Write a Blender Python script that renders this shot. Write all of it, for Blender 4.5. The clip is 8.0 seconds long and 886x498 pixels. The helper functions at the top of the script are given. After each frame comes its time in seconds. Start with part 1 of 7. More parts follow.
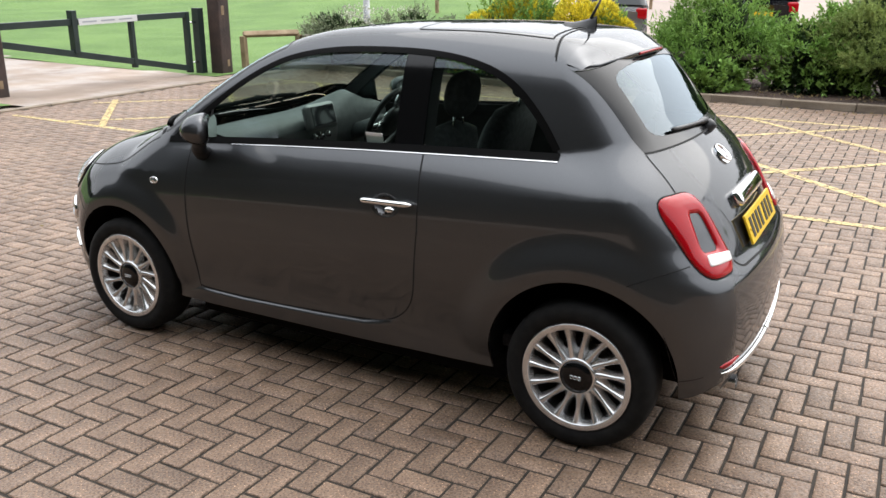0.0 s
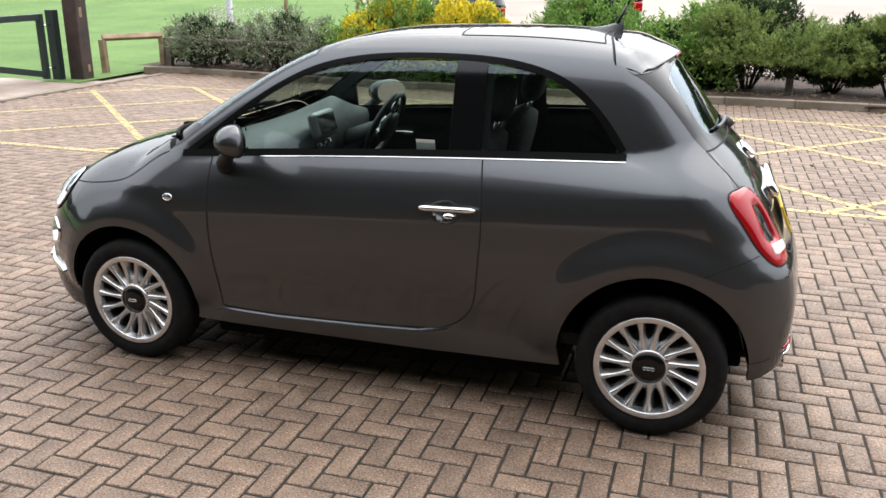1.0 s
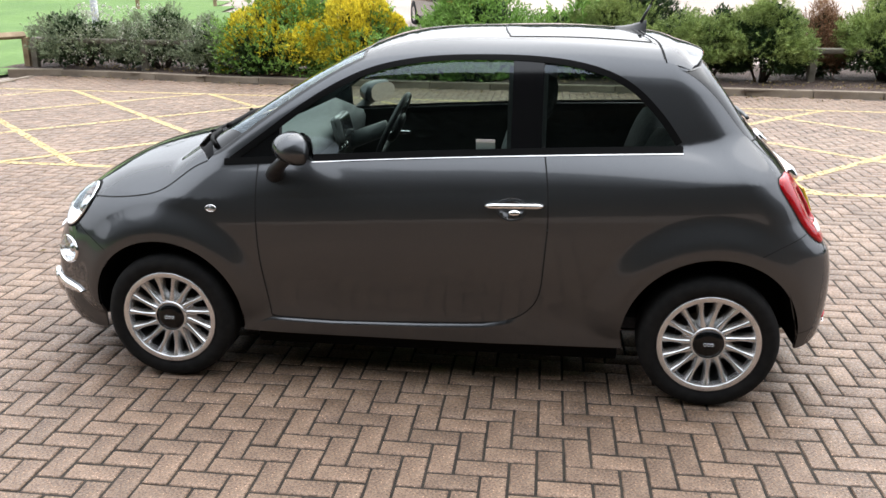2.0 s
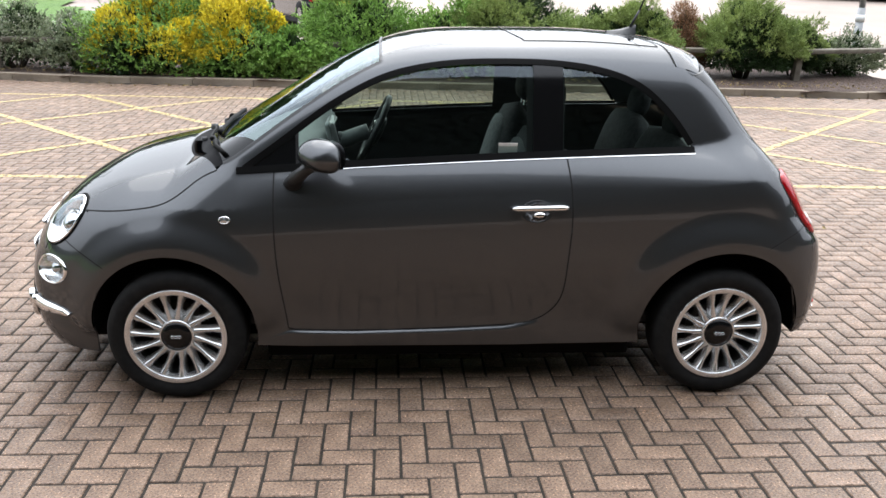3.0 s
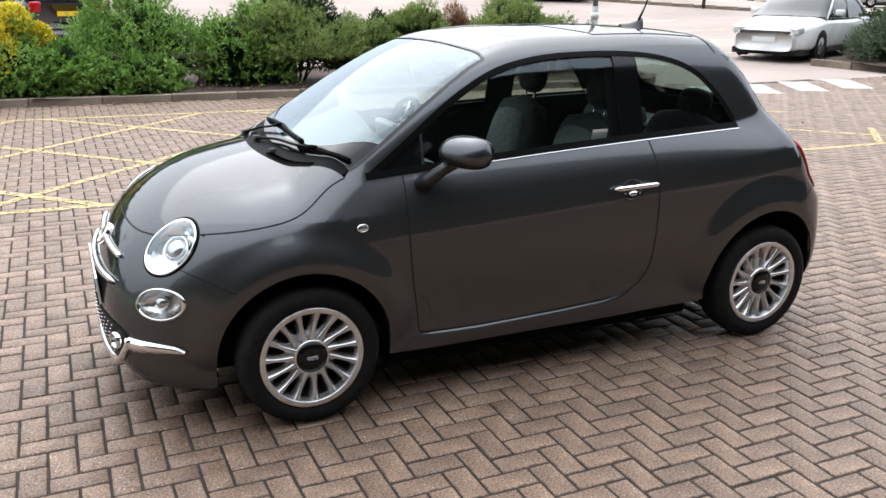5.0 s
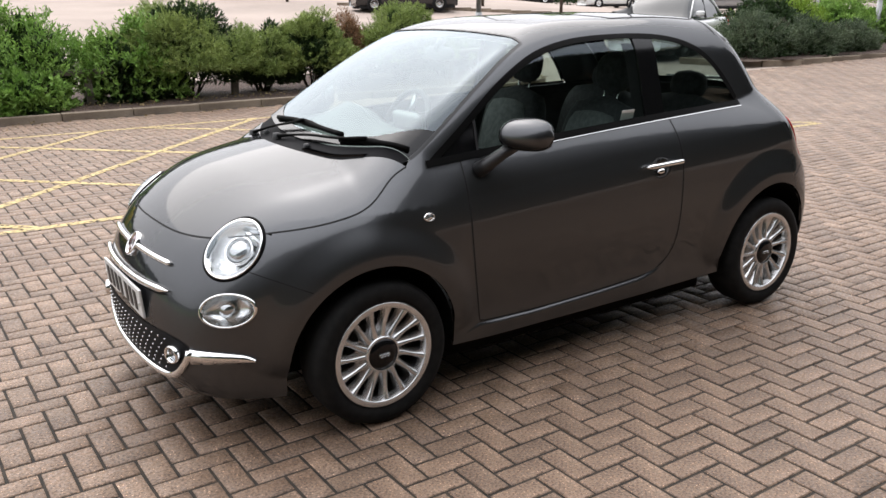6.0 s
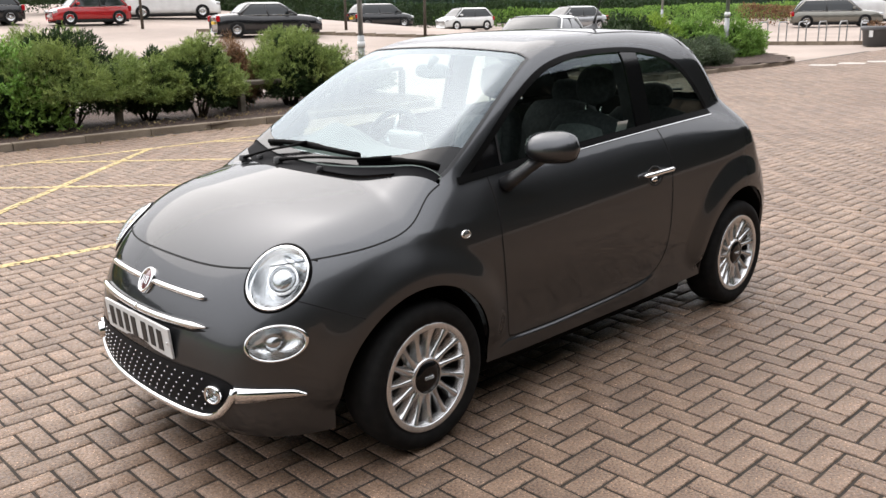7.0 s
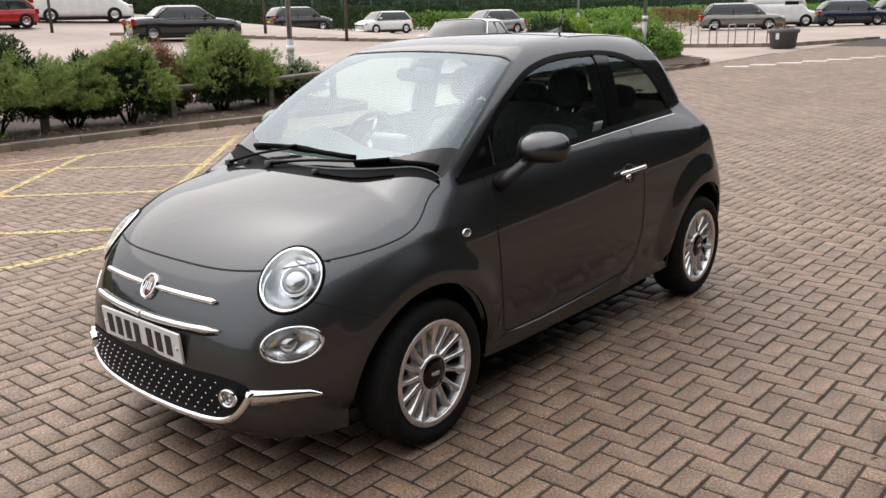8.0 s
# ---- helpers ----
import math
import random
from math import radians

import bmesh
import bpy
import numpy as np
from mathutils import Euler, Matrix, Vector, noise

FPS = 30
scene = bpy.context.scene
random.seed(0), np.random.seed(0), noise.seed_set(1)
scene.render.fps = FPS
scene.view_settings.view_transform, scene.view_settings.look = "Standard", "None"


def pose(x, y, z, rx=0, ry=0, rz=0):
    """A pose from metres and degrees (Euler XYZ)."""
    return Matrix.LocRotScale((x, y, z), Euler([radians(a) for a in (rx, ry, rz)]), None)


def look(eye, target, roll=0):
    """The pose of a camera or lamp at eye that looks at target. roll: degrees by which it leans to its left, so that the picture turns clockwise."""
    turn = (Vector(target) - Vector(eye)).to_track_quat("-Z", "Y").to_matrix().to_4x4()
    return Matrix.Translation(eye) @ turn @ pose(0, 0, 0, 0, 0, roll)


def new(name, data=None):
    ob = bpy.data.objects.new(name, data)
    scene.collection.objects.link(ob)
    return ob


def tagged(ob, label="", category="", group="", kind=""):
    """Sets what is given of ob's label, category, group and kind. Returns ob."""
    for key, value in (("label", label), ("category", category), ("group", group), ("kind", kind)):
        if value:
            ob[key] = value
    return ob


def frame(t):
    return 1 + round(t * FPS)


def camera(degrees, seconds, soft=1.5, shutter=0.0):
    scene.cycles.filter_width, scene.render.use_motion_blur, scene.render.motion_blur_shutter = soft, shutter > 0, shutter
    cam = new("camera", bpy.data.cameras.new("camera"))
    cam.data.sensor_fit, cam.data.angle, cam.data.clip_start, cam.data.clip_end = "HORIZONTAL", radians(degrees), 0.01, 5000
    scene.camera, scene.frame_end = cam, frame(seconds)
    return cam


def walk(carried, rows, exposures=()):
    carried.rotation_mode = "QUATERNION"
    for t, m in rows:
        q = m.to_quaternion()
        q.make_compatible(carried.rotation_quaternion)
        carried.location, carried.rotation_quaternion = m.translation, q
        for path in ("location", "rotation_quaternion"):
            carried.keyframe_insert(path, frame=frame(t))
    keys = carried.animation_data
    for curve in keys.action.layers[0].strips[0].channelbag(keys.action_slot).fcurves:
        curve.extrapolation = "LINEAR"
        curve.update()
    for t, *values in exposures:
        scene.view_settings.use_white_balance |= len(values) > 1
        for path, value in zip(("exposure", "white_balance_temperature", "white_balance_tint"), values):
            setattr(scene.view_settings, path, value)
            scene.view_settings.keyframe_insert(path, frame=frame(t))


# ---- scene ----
cam = camera(55.0, 8.0)
PATH = [
    (0, (2.076, -3.483, 1.674), (1.161, -1.811, 1.066), 0.1),
    (0.5, (1.697, -3.61, 1.693), (0.948, -1.857, 1.086), 0.3),
    (1, (1.283, -3.822, 1.696), (0.713, -2.004, 1.088), 0.3),
    (1.5, (0.87, -3.936, 1.689), (0.463, -2.08, 1.064), -0.1),
    (2, (0.46, -4.07, 1.738), (0.229, -2.183, 1.114), 0.1),
    (2.2, (0.295, -4.139, 1.762), (0.123, -2.247, 1.138), 0.1),
    (3.3, (-0.538, -4.06, 1.757), (-0.307, -2.174, 1.131), 1.6),
    (3.5, (-0.734, -4.068, 1.764), (-0.452, -2.187, 1.145), 1.6),
    (4, (-1.118, -3.978, 1.743), (-0.69, -2.126, 1.122), 1.0),
    (4.5, (-1.526, -3.867, 1.737), (-0.914, -2.064, 1.125), 0.9),
    (4.7, (-1.71, -3.84, 1.731), (-1.019, -2.066, 1.121), 1.0),
    (5.8, (-2.483, -3.445, 1.594), (-1.475, -1.815, 1.021), -0.6),
    (6, (-2.621, -3.366, 1.585), (-1.549, -1.777, 1.013), -0.5),
    (6.5, (-2.879, -3.135, 1.565), (-1.674, -1.644, 0.996), -1.2),
    (7, (-3.102, -2.93, 1.565), (-1.773, -1.53, 1.039), -1.3),
    (7.5, (-3.319, -2.806, 1.581), (-1.885, -1.507, 1.074), -1.5),
    (8, (-3.372, -2.765, 1.577), (-1.914, -1.5, 1.054), -1.3),
]
EXPOSURES = [(0, 0.98, 6650, 10), (1, 1.16, 6600, 10), (2, 1.25, 6480, 10), (3.5, 1.22, 6340, 10), (4.5, 1.12, 6250, 10), (6, 0.80, 6750, 13), (6.5, 0.82, 6850, 13), (7.0, 0.86, 6850, 13), (7.5, 0.63, 6900, 13), (8, 0.55, 6900, 13)]
walk(cam, [(t, look(eye, target, roll)) for t, eye, target, roll in PATH], EXPOSURES)

# ---- world, sun, exposure ----
SUN_DIR = (76.0, 55.0)  # azimuth from +x towards +y, elevation (degrees)
world = bpy.data.worlds.new("sky")
scene.world = world
world.use_nodes = True
wn, wl = world.node_tree.nodes, world.node_tree.links
sky = wn.new("ShaderNodeTexSky")
sky.sky_type = "NISHITA"
sky.sun_disc = False
sky.sun_elevation = radians(SUN_DIR[1])
sky.sun_rotation = radians(90 - SUN_DIR[0])
sky.dust_density = 7.0
sky.air_density = 1.0
haze = wn.new("ShaderNodeHueSaturation")
haze.inputs["Saturation"].default_value = 0.10
wl.new(sky.outputs[0], haze.inputs["Color"])
veil = wn.new("ShaderNodeMix")
veil.data_type = "RGBA"
veil.inputs["Factor"].default_value = 0.72
# an overcast veil, brighter overhead than at the horizon
up_dir, up_z, up_scale, up_tint = wn.new("ShaderNodeTexCoord"), wn.new("ShaderNodeSeparateXYZ"), wn.new("ShaderNodeMapRange"), wn.new("ShaderNodeVectorMath")
up_scale.inputs["To Min"].default_value, up_scale.inputs["To Max"].default_value = 0.56, 1.28
up_tint.operation = "SCALE"
up_tint.inputs[0].default_value = (9.7, 10.3, 11.2)
wl.new(up_dir.outputs["Generated"], up_z.inputs[0])
wl.new(up_z.outputs["Z"], up_scale.inputs["Value"])
wl.new(up_scale.outputs["Result"], up_tint.inputs["Scale"])
wl.new(up_tint.outputs["Vector"], veil.inputs["B"])
wl.new(haze.outputs[0], veil.inputs["A"])
wl.new(veil.outputs["Result"], wn["Background"].inputs[0])
wn["Background"].inputs[1].default_value = 0.15
sun = new("sun", bpy.data.lights.new("sun", "SUN"))
sun.data.energy = 0.85
sun.data.angle = radians(80)
sun.data.color = (1.0, 0.96, 0.9)
_a, _e = radians(SUN_DIR[0]), radians(SUN_DIR[1])
sun.matrix_world = look((10 * math.cos(_a) * math.cos(_e), 10 * math.sin(_a) * math.cos(_e), 10 * math.sin(_e)), (0, 0, 0))

# ---- materials ----


def material(name, base=(0.5, 0.5, 0.5), rough=0.6, metal=0.0, coat=0.0, coat_rough=0.03, spec=0.5, alpha=1.0):
    m = bpy.data.materials.new(name)
    m.use_nodes = True
    b = m.node_tree.nodes["Principled BSDF"]
    b.inputs["Base Color"].default_value = (*base, 1)
    b.inputs["Roughness"].default_value = rough
    b.inputs["Metallic"].default_value = metal
    b.inputs["Coat Weight"].default_value = coat
    b.inputs["Coat Roughness"].default_value = coat_rough
    b.inputs["Specular IOR Level"].default_value = spec
    return m


def vary(m, c1, c2, scale, lo=0.35, hi=0.65, detail=4.0, socket="Base Color", coords="Object", mix=None):
    """Noise between two colours (or values) into a socket of the material's Principled node."""
    n, l = m.node_tree.nodes, m.node_tree.links
    tc = n.new("ShaderNodeTexCoord")
    tex = n.new("ShaderNodeTexNoise")
    tex.inputs["Scale"].default_value = scale
    tex.inputs["Detail"].default_value = detail
    l.new(tc.outputs[coords], tex.inputs["Vector"])
    ramp = n.new("ShaderNodeValToRGB")
    ramp.color_ramp.elements[0].position, ramp.color_ramp.elements[1].position = lo, hi
    if socket == "Base Color":
        ramp.color_ramp.elements[0].color, ramp.color_ramp.elements[1].color = (*c1, 1), (*c2, 1)
    else:
        ramp.color_ramp.elements[0].color, ramp.color_ramp.elements[1].color = (c1, c1, c1, 1), (c2, c2, c2, 1)
    l.new(tex.outputs["Fac"], ramp.inputs[0])
    out = ramp.outputs[0]
    sock = n["Principled BSDF"].inputs[socket]
    if mix and sock.is_linked:
        mx = n.new("ShaderNodeMix")
        mx.data_type, mx.blend_type = "RGBA", mix[0]
        mx.inputs["Factor"].default_value = mix[1]
        l.new(sock.links[0].from_socket, mx.inputs["A"])
        l.new(out, mx.inputs["B"])
        out = mx.outputs["Result"]
    l.new(out, sock)
    return m


def bump(m, scale, strength, distance=0.01, detail=4.0, kind="noise"):
    n, l = m.node_tree.nodes, m.node_tree.links
    tc = n.new("ShaderNodeTexCoord")
    tex = n.new("ShaderNodeTexNoise" if kind == "noise" else "ShaderNodeTexVoronoi")
    tex.inputs["Scale"].default_value = scale
    tex.inputs["Detail"].default_value = detail
    l.new(tc.outputs["Object"], tex.inputs["Vector"])
    b = n.new("ShaderNodeBump")
    b.inputs["Strength"].default_value = strength
    b.inputs["Distance"].default_value = distance
    l.new(tex.outputs[0], b.inputs["Height"])
    sock = n["Principled BSDF"].inputs["Normal"]
    if sock.is_linked:
        l.new(sock.links[0].from_socket, b.inputs["Normal"])
    l.new(b.outputs[0], sock)
    return m


def piece_tint(m, amount, socket="Random"):
    """Each piece (or island) a little lighter or darker."""
    n, l = m.node_tree.nodes, m.node_tree.links
    info = n.new("ShaderNodeObjectInfo" if socket == "Random" else "ShaderNodeNewGeometry")
    hsv = n.new("ShaderNodeHueSaturation")
    mr = n.new("ShaderNodeMapRange")
    mr.inputs["To Min"].default_value, mr.inputs["To Max"].default_value = 1 - amount, 1 + amount
    l.new(info.outputs["Random" if socket == "Random" else "Random Per Island"], mr.inputs["Value"])
    l.new(mr.outputs[0], hsv.inputs["Value"])
    sock = n["Principled BSDF"].inputs["Base Color"]
    if sock.is_linked:
        l.new(sock.links[0].from_socket, hsv.inputs["Color"])
    else:
        hsv.inputs["Color"].default_value = sock.default_value
    l.new(hsv.outputs[0], sock)
    return m


def glass_mat(name, tint, gloss=0.05, power=4.5):
    """Thin tinted pane: clear where seen square on, mirror-like at a slant."""
    m = bpy.data.materials.new(name)
    m.use_nodes = True
    n, l = m.node_tree.nodes, m.node_tree.links
    n.remove(n["Principled BSDF"])
    tr, gl, mx, fr = (n.new(k) for k in ("ShaderNodeBsdfTransparent", "ShaderNodeBsdfGlossy", "ShaderNodeMixShader", "ShaderNodeLayerWeight"))
    pw, mr = n.new("ShaderNodeMath"), n.new("ShaderNodeMapRange")
    tr.inputs[0].default_value = (*tint, 1)
    gl.inputs["Roughness"].default_value = 0.01
    gl.inputs["Color"].default_value = (0.80, 0.90, 0.97, 1)
    fr.inputs[0].default_value = 0.5
    pw.operation = "POWER"
    pw.inputs[1].default_value = power
    mr.inputs["To Min"].default_value = gloss
    l.new(fr.outputs["Facing"], pw.inputs[0])
    l.new(pw.outputs[0], mr.inputs["Value"])
    l.new(mr.outputs[0], mx.inputs[0])
    l.new(tr.outputs[0], mx.inputs[1])
    l.new(gl.outputs[0], mx.inputs[2])
    l.new(mx.outputs[0], n["Material Output"].inputs[0])
    return m


PAINT = material("grey_metallic_paint", (0.070, 0.0725, 0.0765), 0.37, 0.92, coat=1.0, coat_rough=0.05)
vary(PAINT, (0.058, 0.060, 0.0635), (0.082, 0.0845, 0.089), 900, 0.3, 0.7, 2)
PAINT.node_tree.nodes["Principled BSDF"].inputs["Specular Tint"].default_value = (0.08, 0.08, 0.085, 1)
PAINT.node_tree.nodes["Principled BSDF"].inputs["Coat IOR"].default_value = 1.40
BLACK = material("black_plastic", (0.012, 0.012, 0.013), 0.45)
vary(BLACK, 0.38, 0.55, 40, socket="Roughness")
GLOSSBLACK = material("gloss_black_trim", (0.004, 0.004, 0.0045), 0.15, spec=0.3)
SEAL = material("black_rubber_seal", (0.002, 0.002, 0.002), 0.6, spec=0.06)
LINER = material("black_felt_liner", (0.004, 0.004, 0.004), 0.95, spec=0.1)
# near-black that paints the shade of open gaps onto the body
GAP = material("shadow_gap_black", (0.004, 0.004, 0.004), 0.9)
CHROME = material("chrome", (0.78, 0.78, 0.78), 0.06, 1.0)
SATIN = material("satin_chrome", (0.6, 0.6, 0.6), 0.2, 1.0)
RUBBER = material("tyre_rubber", (0.007, 0.007, 0.007), 0.8, spec=0.2)
vary(RUBBER, (0.004, 0.004, 0.004), (0.009, 0.0085, 0.008), 30, 0.4, 0.7)
bump(RUBBER, 120, 0.15, 0.002)
ALLOY = material("silver_alloy", (0.54, 0.54, 0.54), 0.22, 0.85, coat=0.3)
vary(ALLOY, (0.53, 0.53, 0.53), (0.63, 0.63, 0.63), 25)
# darker than the alloy face, to paint the shaded gaps behind the spokes
BARREL = material("rim_barrel_shade", (0.05, 0.05, 0.05), 0.45, 0.6)
SIDE_GLASS = glass_mat("tinted_side_glass", (0.60, 0.68, 0.64), 0.05)
SCREEN_GLASS = glass_mat("windscreen_glass", (0.62, 0.71, 0.68), 0.09, 5.0)
REAR_GLASS = glass_mat("rear_glass", (0.40, 0.46, 0.44), 0.09, 4.6)
LENS_GLASS = glass_mat("clear_lens", (0.92, 0.93, 0.93))
RED_LENS = material("red_lens", (0.30, 0.002, 0.006), 0.14, spec=0.35)
YELLOW_PLATE = material("yellow_plate", (0.66, 0.42, 0.015), 0.35)
CLEAR_RIB = material("ribbed_clear_lens", (0.72, 0.70, 0.68), 0.15)
WHITE_PLATE = material("white_plate", (0.58, 0.58, 0.57), 0.35)
PLATE_INK = material("plate_ink", (0.01, 0.01, 0.01), 0.5)


# ---- mesh helpers ----
def link(name, bm, mat, parent=None, label="", smooth=True, flip=False):
    """One mesh object out of a bmesh (or (verts, faces)), under a thing or a part."""
    me = bpy.data.meshes.new(name)
    if isinstance(bm, tuple):
        me.from_pydata([tuple(v) for v in bm[0]], [], [tuple(f) for f in bm[1]])
    else:
        bm.to_mesh(me)
        bm.free()
    if flip:
        me.flip_normals()
    for m in mat if isinstance(mat, (list, tuple)) else (mat,):
        me.materials.append(m)
    if smooth:
        me.polygons.foreach_set("use_smooth", [True] * len(me.polygons))
    ob = new(name, me)
    if parent is not None:
        ob.parent = parent
    if label:
        ob["label"] = label
    return ob


def part(name, bm, mat, parent, label="", smooth=True, flip=False):
    return link(name, bm, mat, parent, label, smooth, flip)


def box(bm, cx, cy, cz, sx, sy, sz, bev=0.0, m=None, segs=2):
    """A bevelled box, by centre and size, into bm."""
    made = bmesh.ops.create_cube(bm, size=1.0)["verts"]
    bmesh.ops.scale(bm, vec=(sx, sy, sz), verts=made)
    if bev:
        edges = list({e for v in made for e in v.link_edges})
        out = bmesh.ops.bevel(bm, geom=edges, offset=bev, segments=segs, profile=0.6, affect="EDGES")
        made = list({v for f in out["faces"] for v in f.verts} | {v for v in made if v.is_valid})
    bmesh.ops.translate(bm, vec=(cx, cy, cz), verts=made)
    if m is not None:
        bmesh.ops.transform(bm, matrix=m, verts=made)
    return made


def rod(bm, p, q, r1, r2=None, n=10, caps=True):
    """A tapered round bar from p to q."""
    p, q = Vector(p), Vector(q)
    d = q - p
    made = bmesh.ops.create_cone(bm, cap_ends=caps, segments=n, radius1=r1, radius2=r1 if r2 is None else r2, depth=d.length)["verts"]
    m = Matrix.Translation((p + q) / 2) @ d.to_track_quat("Z", "Y").to_matrix().to_4x4()
    bmesh.ops.transform(bm, matrix=m, verts=made)
    return made


def tube(points, r, n=8, closed=False, flat=1.0, up=(0, 0, 1)):
    """(verts, faces) of a bar along points; flat squeezes it along up."""
    pts = [Vector(p) for p in points]
    verts, faces = [], []
    cnt = len(pts)
    for i, p in enumerate(pts):
        a = pts[(i - 1) % cnt] if closed or i else p
        b = pts[(i + 1) % cnt] if closed or i < cnt - 1 else p
        t = (b - a).normalized()
        side = t.cross(Vector(up)).normalized()
        w = side.cross(t).normalized()
        rr = r[i] if isinstance(r, (list, tuple, np.ndarray)) else r
        for k in range(n):
            g = 2 * math.pi * k / n
            verts.append(p + side * rr * math.cos(g) + w * rr * flat * math.sin(g))
    for i in range(cnt if closed else cnt - 1):
        j = (i + 1) % cnt
        for k in range(n):
            k2 = (k + 1) % n
            faces.append((i * n + k, i * n + k2, j * n + k2, j * n + k))
    if not closed:
        faces.append(tuple(range(n))[::-1])
        faces.append(tuple((cnt - 1) * n + k for k in range(n)))
    return verts, faces


def grid_faces(rows, cols, closed=False):
    f = []
    for i in range(rows - 1):
        for j in range(cols if closed else cols - 1):
            k = (j + 1) % cols
            f.append((i * cols + j, i * cols + k, (i + 1) * cols + k, (i + 1) * cols + j))
    return f


def lathe(profile, n=48, axis="y"):
    """(verts, faces) of a turned shape; profile rows (radius, along)."""
    verts = []
    for r, h in profile:
        for k in range(n):
            g = 2 * math.pi * k / n
            verts.append((r * math.cos(g), h, r * math.sin(g)) if axis == "y" else (r * math.cos(g), r * math.sin(g), h))
    return verts, grid_faces(len(profile), n, True)


def join(*meshes):
    """Several (verts, faces) in one."""
    v, f = [], []
    for a, b in meshes:
        o = len(v)
        v += [tuple(p) for p in a]
        f += [tuple(i + o for i in q) for q in b]
    return v, f


def moved(mesh, m):
    return [tuple(m @ Vector(p)) for p in mesh[0]], mesh[1]


def smoothstep(a, b, x):
    t = np.clip((np.asarray(x, float) - a) / (b - a), 0, 1)
    return t * t * (3 - 2 * t)


class Curve1:
    """Natural cubic spline through a few knots, straight beyond its ends."""

    def __init__(self, *knots):
        x, y = np.array([k[0] for k in knots], float), np.array([k[1] for k in knots], float)
        n = len(x)
        h = np.diff(x)
        a, r = np.eye(n), np.zeros(n)
        for i in range(1, n - 1):
            a[i, i - 1:i + 2] = h[i - 1], 2 * (h[i - 1] + h[i]), h[i]
            r[i] = 6 * ((y[i + 1] - y[i]) / h[i] - (y[i] - y[i - 1]) / h[i - 1])
        self.x, self.y, self.h, self.m = x, y, h, np.linalg.solve(a, r)

    def __call__(self, v):
        v = np.asarray(v, float)
        x, y, h, m = self.x, self.y, self.h, self.m
        c = np.clip(v, x[0], x[-1])
        i = np.clip(np.searchsorted(x, c) - 1, 0, len(h) - 1)
        a, b = x[i + 1] - c, c - x[i]
        out = (m[i] * a**3 + m[i + 1] * b**3) / (6 * h[i]) + (y[i] / h[i] - m[i] * h[i] / 6) * a + (y[i + 1] / h[i] - m[i + 1] * h[i] / 6) * b
        s0 = (y[1] - y[0]) / h[0] - h[0] * (2 * m[0] + m[1]) / 6
        s1 = (y[-1] - y[-2]) / h[-1] + h[-1] * (m[-2] + 2 * m[-1]) / 6
        return out + np.where(v < x[0], s0 * (v - x[0]), 0) + np.where(v > x[-1], s1 * (v - x[-1]), 0)


def smin(a, b, k):
    h = np.maximum(k - np.abs(a - b), 0) / k
    return np.minimum(a, b) - h * h * k / 4


def smax(a, b, k):
    return -smin(-a, -b, k)


def resample(c, n):
    c = np.asarray(c, float)
    s = np.r_[0, np.cumsum(np.linalg.norm(np.diff(c, axis=0), axis=1))]
    t = np.linspace(0, s[-1], n)
    return np.stack([np.interp(t, s, c[:, k]) for k in range(c.shape[1])], -1)


# ---- ground ----
def rise(x, y):
    """The car park climbs gently away from the paved court."""
    steep = smoothstep(40.0, 26.0, np.asarray(x, float)) * np.clip(np.asarray(y, float) - 21, 0, 45)
    return 0.015 * np.maximum(0, np.minimum(np.hypot(x, y), 60) - 12) + 0.06 * steep


def land(name, xs, ys, mat, lift, keep=None, label="", bumpy=0.0):
    """A sheet of ground over a grid of plan lines, lying lift above the slope."""
    gx, gy = np.meshgrid(xs, ys)
    z = rise(gx, gy) + lift
    if bumpy:
        z = z + bumpy * np.array([noise.noise((a * 2.1, b * 2.1, 3.3)) + 0.5 * noise.noise((a * 6, b * 6, 1.3)) for a, b in zip(gx.ravel(), gy.ravel())]).reshape(z.shape)
    v = np.stack([gx, gy, z], -1).reshape(-1, 3)
    f = grid_faces(len(ys), len(xs))
    if keep:
        f = [q for q in f if keep(*v[list(q)].mean(0)[:2])]
        used = sorted({i for q in f for i in q})
        ix = {o: n for n, o in enumerate(used)}
        v, f = v[used], [tuple(ix[i] for i in q) for q in f]
    return tagged(link(name, (v.tolist(), f), mat, smooth=True), label, kind="structure")


ASPHALT = material("weathered_asphalt", (0.1875, 0.1562, 0.1375), 0.9)
vary(ASPHALT, (0.245, 0.197, 0.168), (0.335, 0.272, 0.232), 0.35, 0.3, 0.7)
vary(ASPHALT, (0.75, 0.75, 0.75), (1, 1, 1), 60, 0.35, 0.6, mix=("MULTIPLY", 0.6))
bump(ASPHALT, 150, 0.3, 0.004)
PATHMAT = material("path_tarmac", (0.1875, 0.15, 0.1313), 0.85)
vary(PATHMAT, (0.175, 0.1281, 0.09688), (0.275, 0.2094, 0.1625), 0.8, 0.35, 0.65, 6)
vary(PATHMAT, (0.7, 0.7, 0.7), (1, 1, 1), 70, 0.35, 0.6, mix=("MULTIPLY", 0.6))
vary(PATHMAT, 0.35, 0.9, 0.9, 0.4, 0.6, socket="Roughness")
JOINT = material("joint_sand", (0.03125, 0.02375, 0.0175), 0.95)
vary(JOINT, (0.01125, 0.00875, 0.00625), (0.03125, 0.02375, 0.01625), 14, 0.35, 0.7)
GRASSM = material("mown_grass_soil", (0.0625, 0.1187, 0.02188), 0.9)
vary(GRASSM, (0.06875, 0.1375, 0.02188), (0.1063, 0.1875, 0.0375), 0.5, 0.35, 0.65, 8)
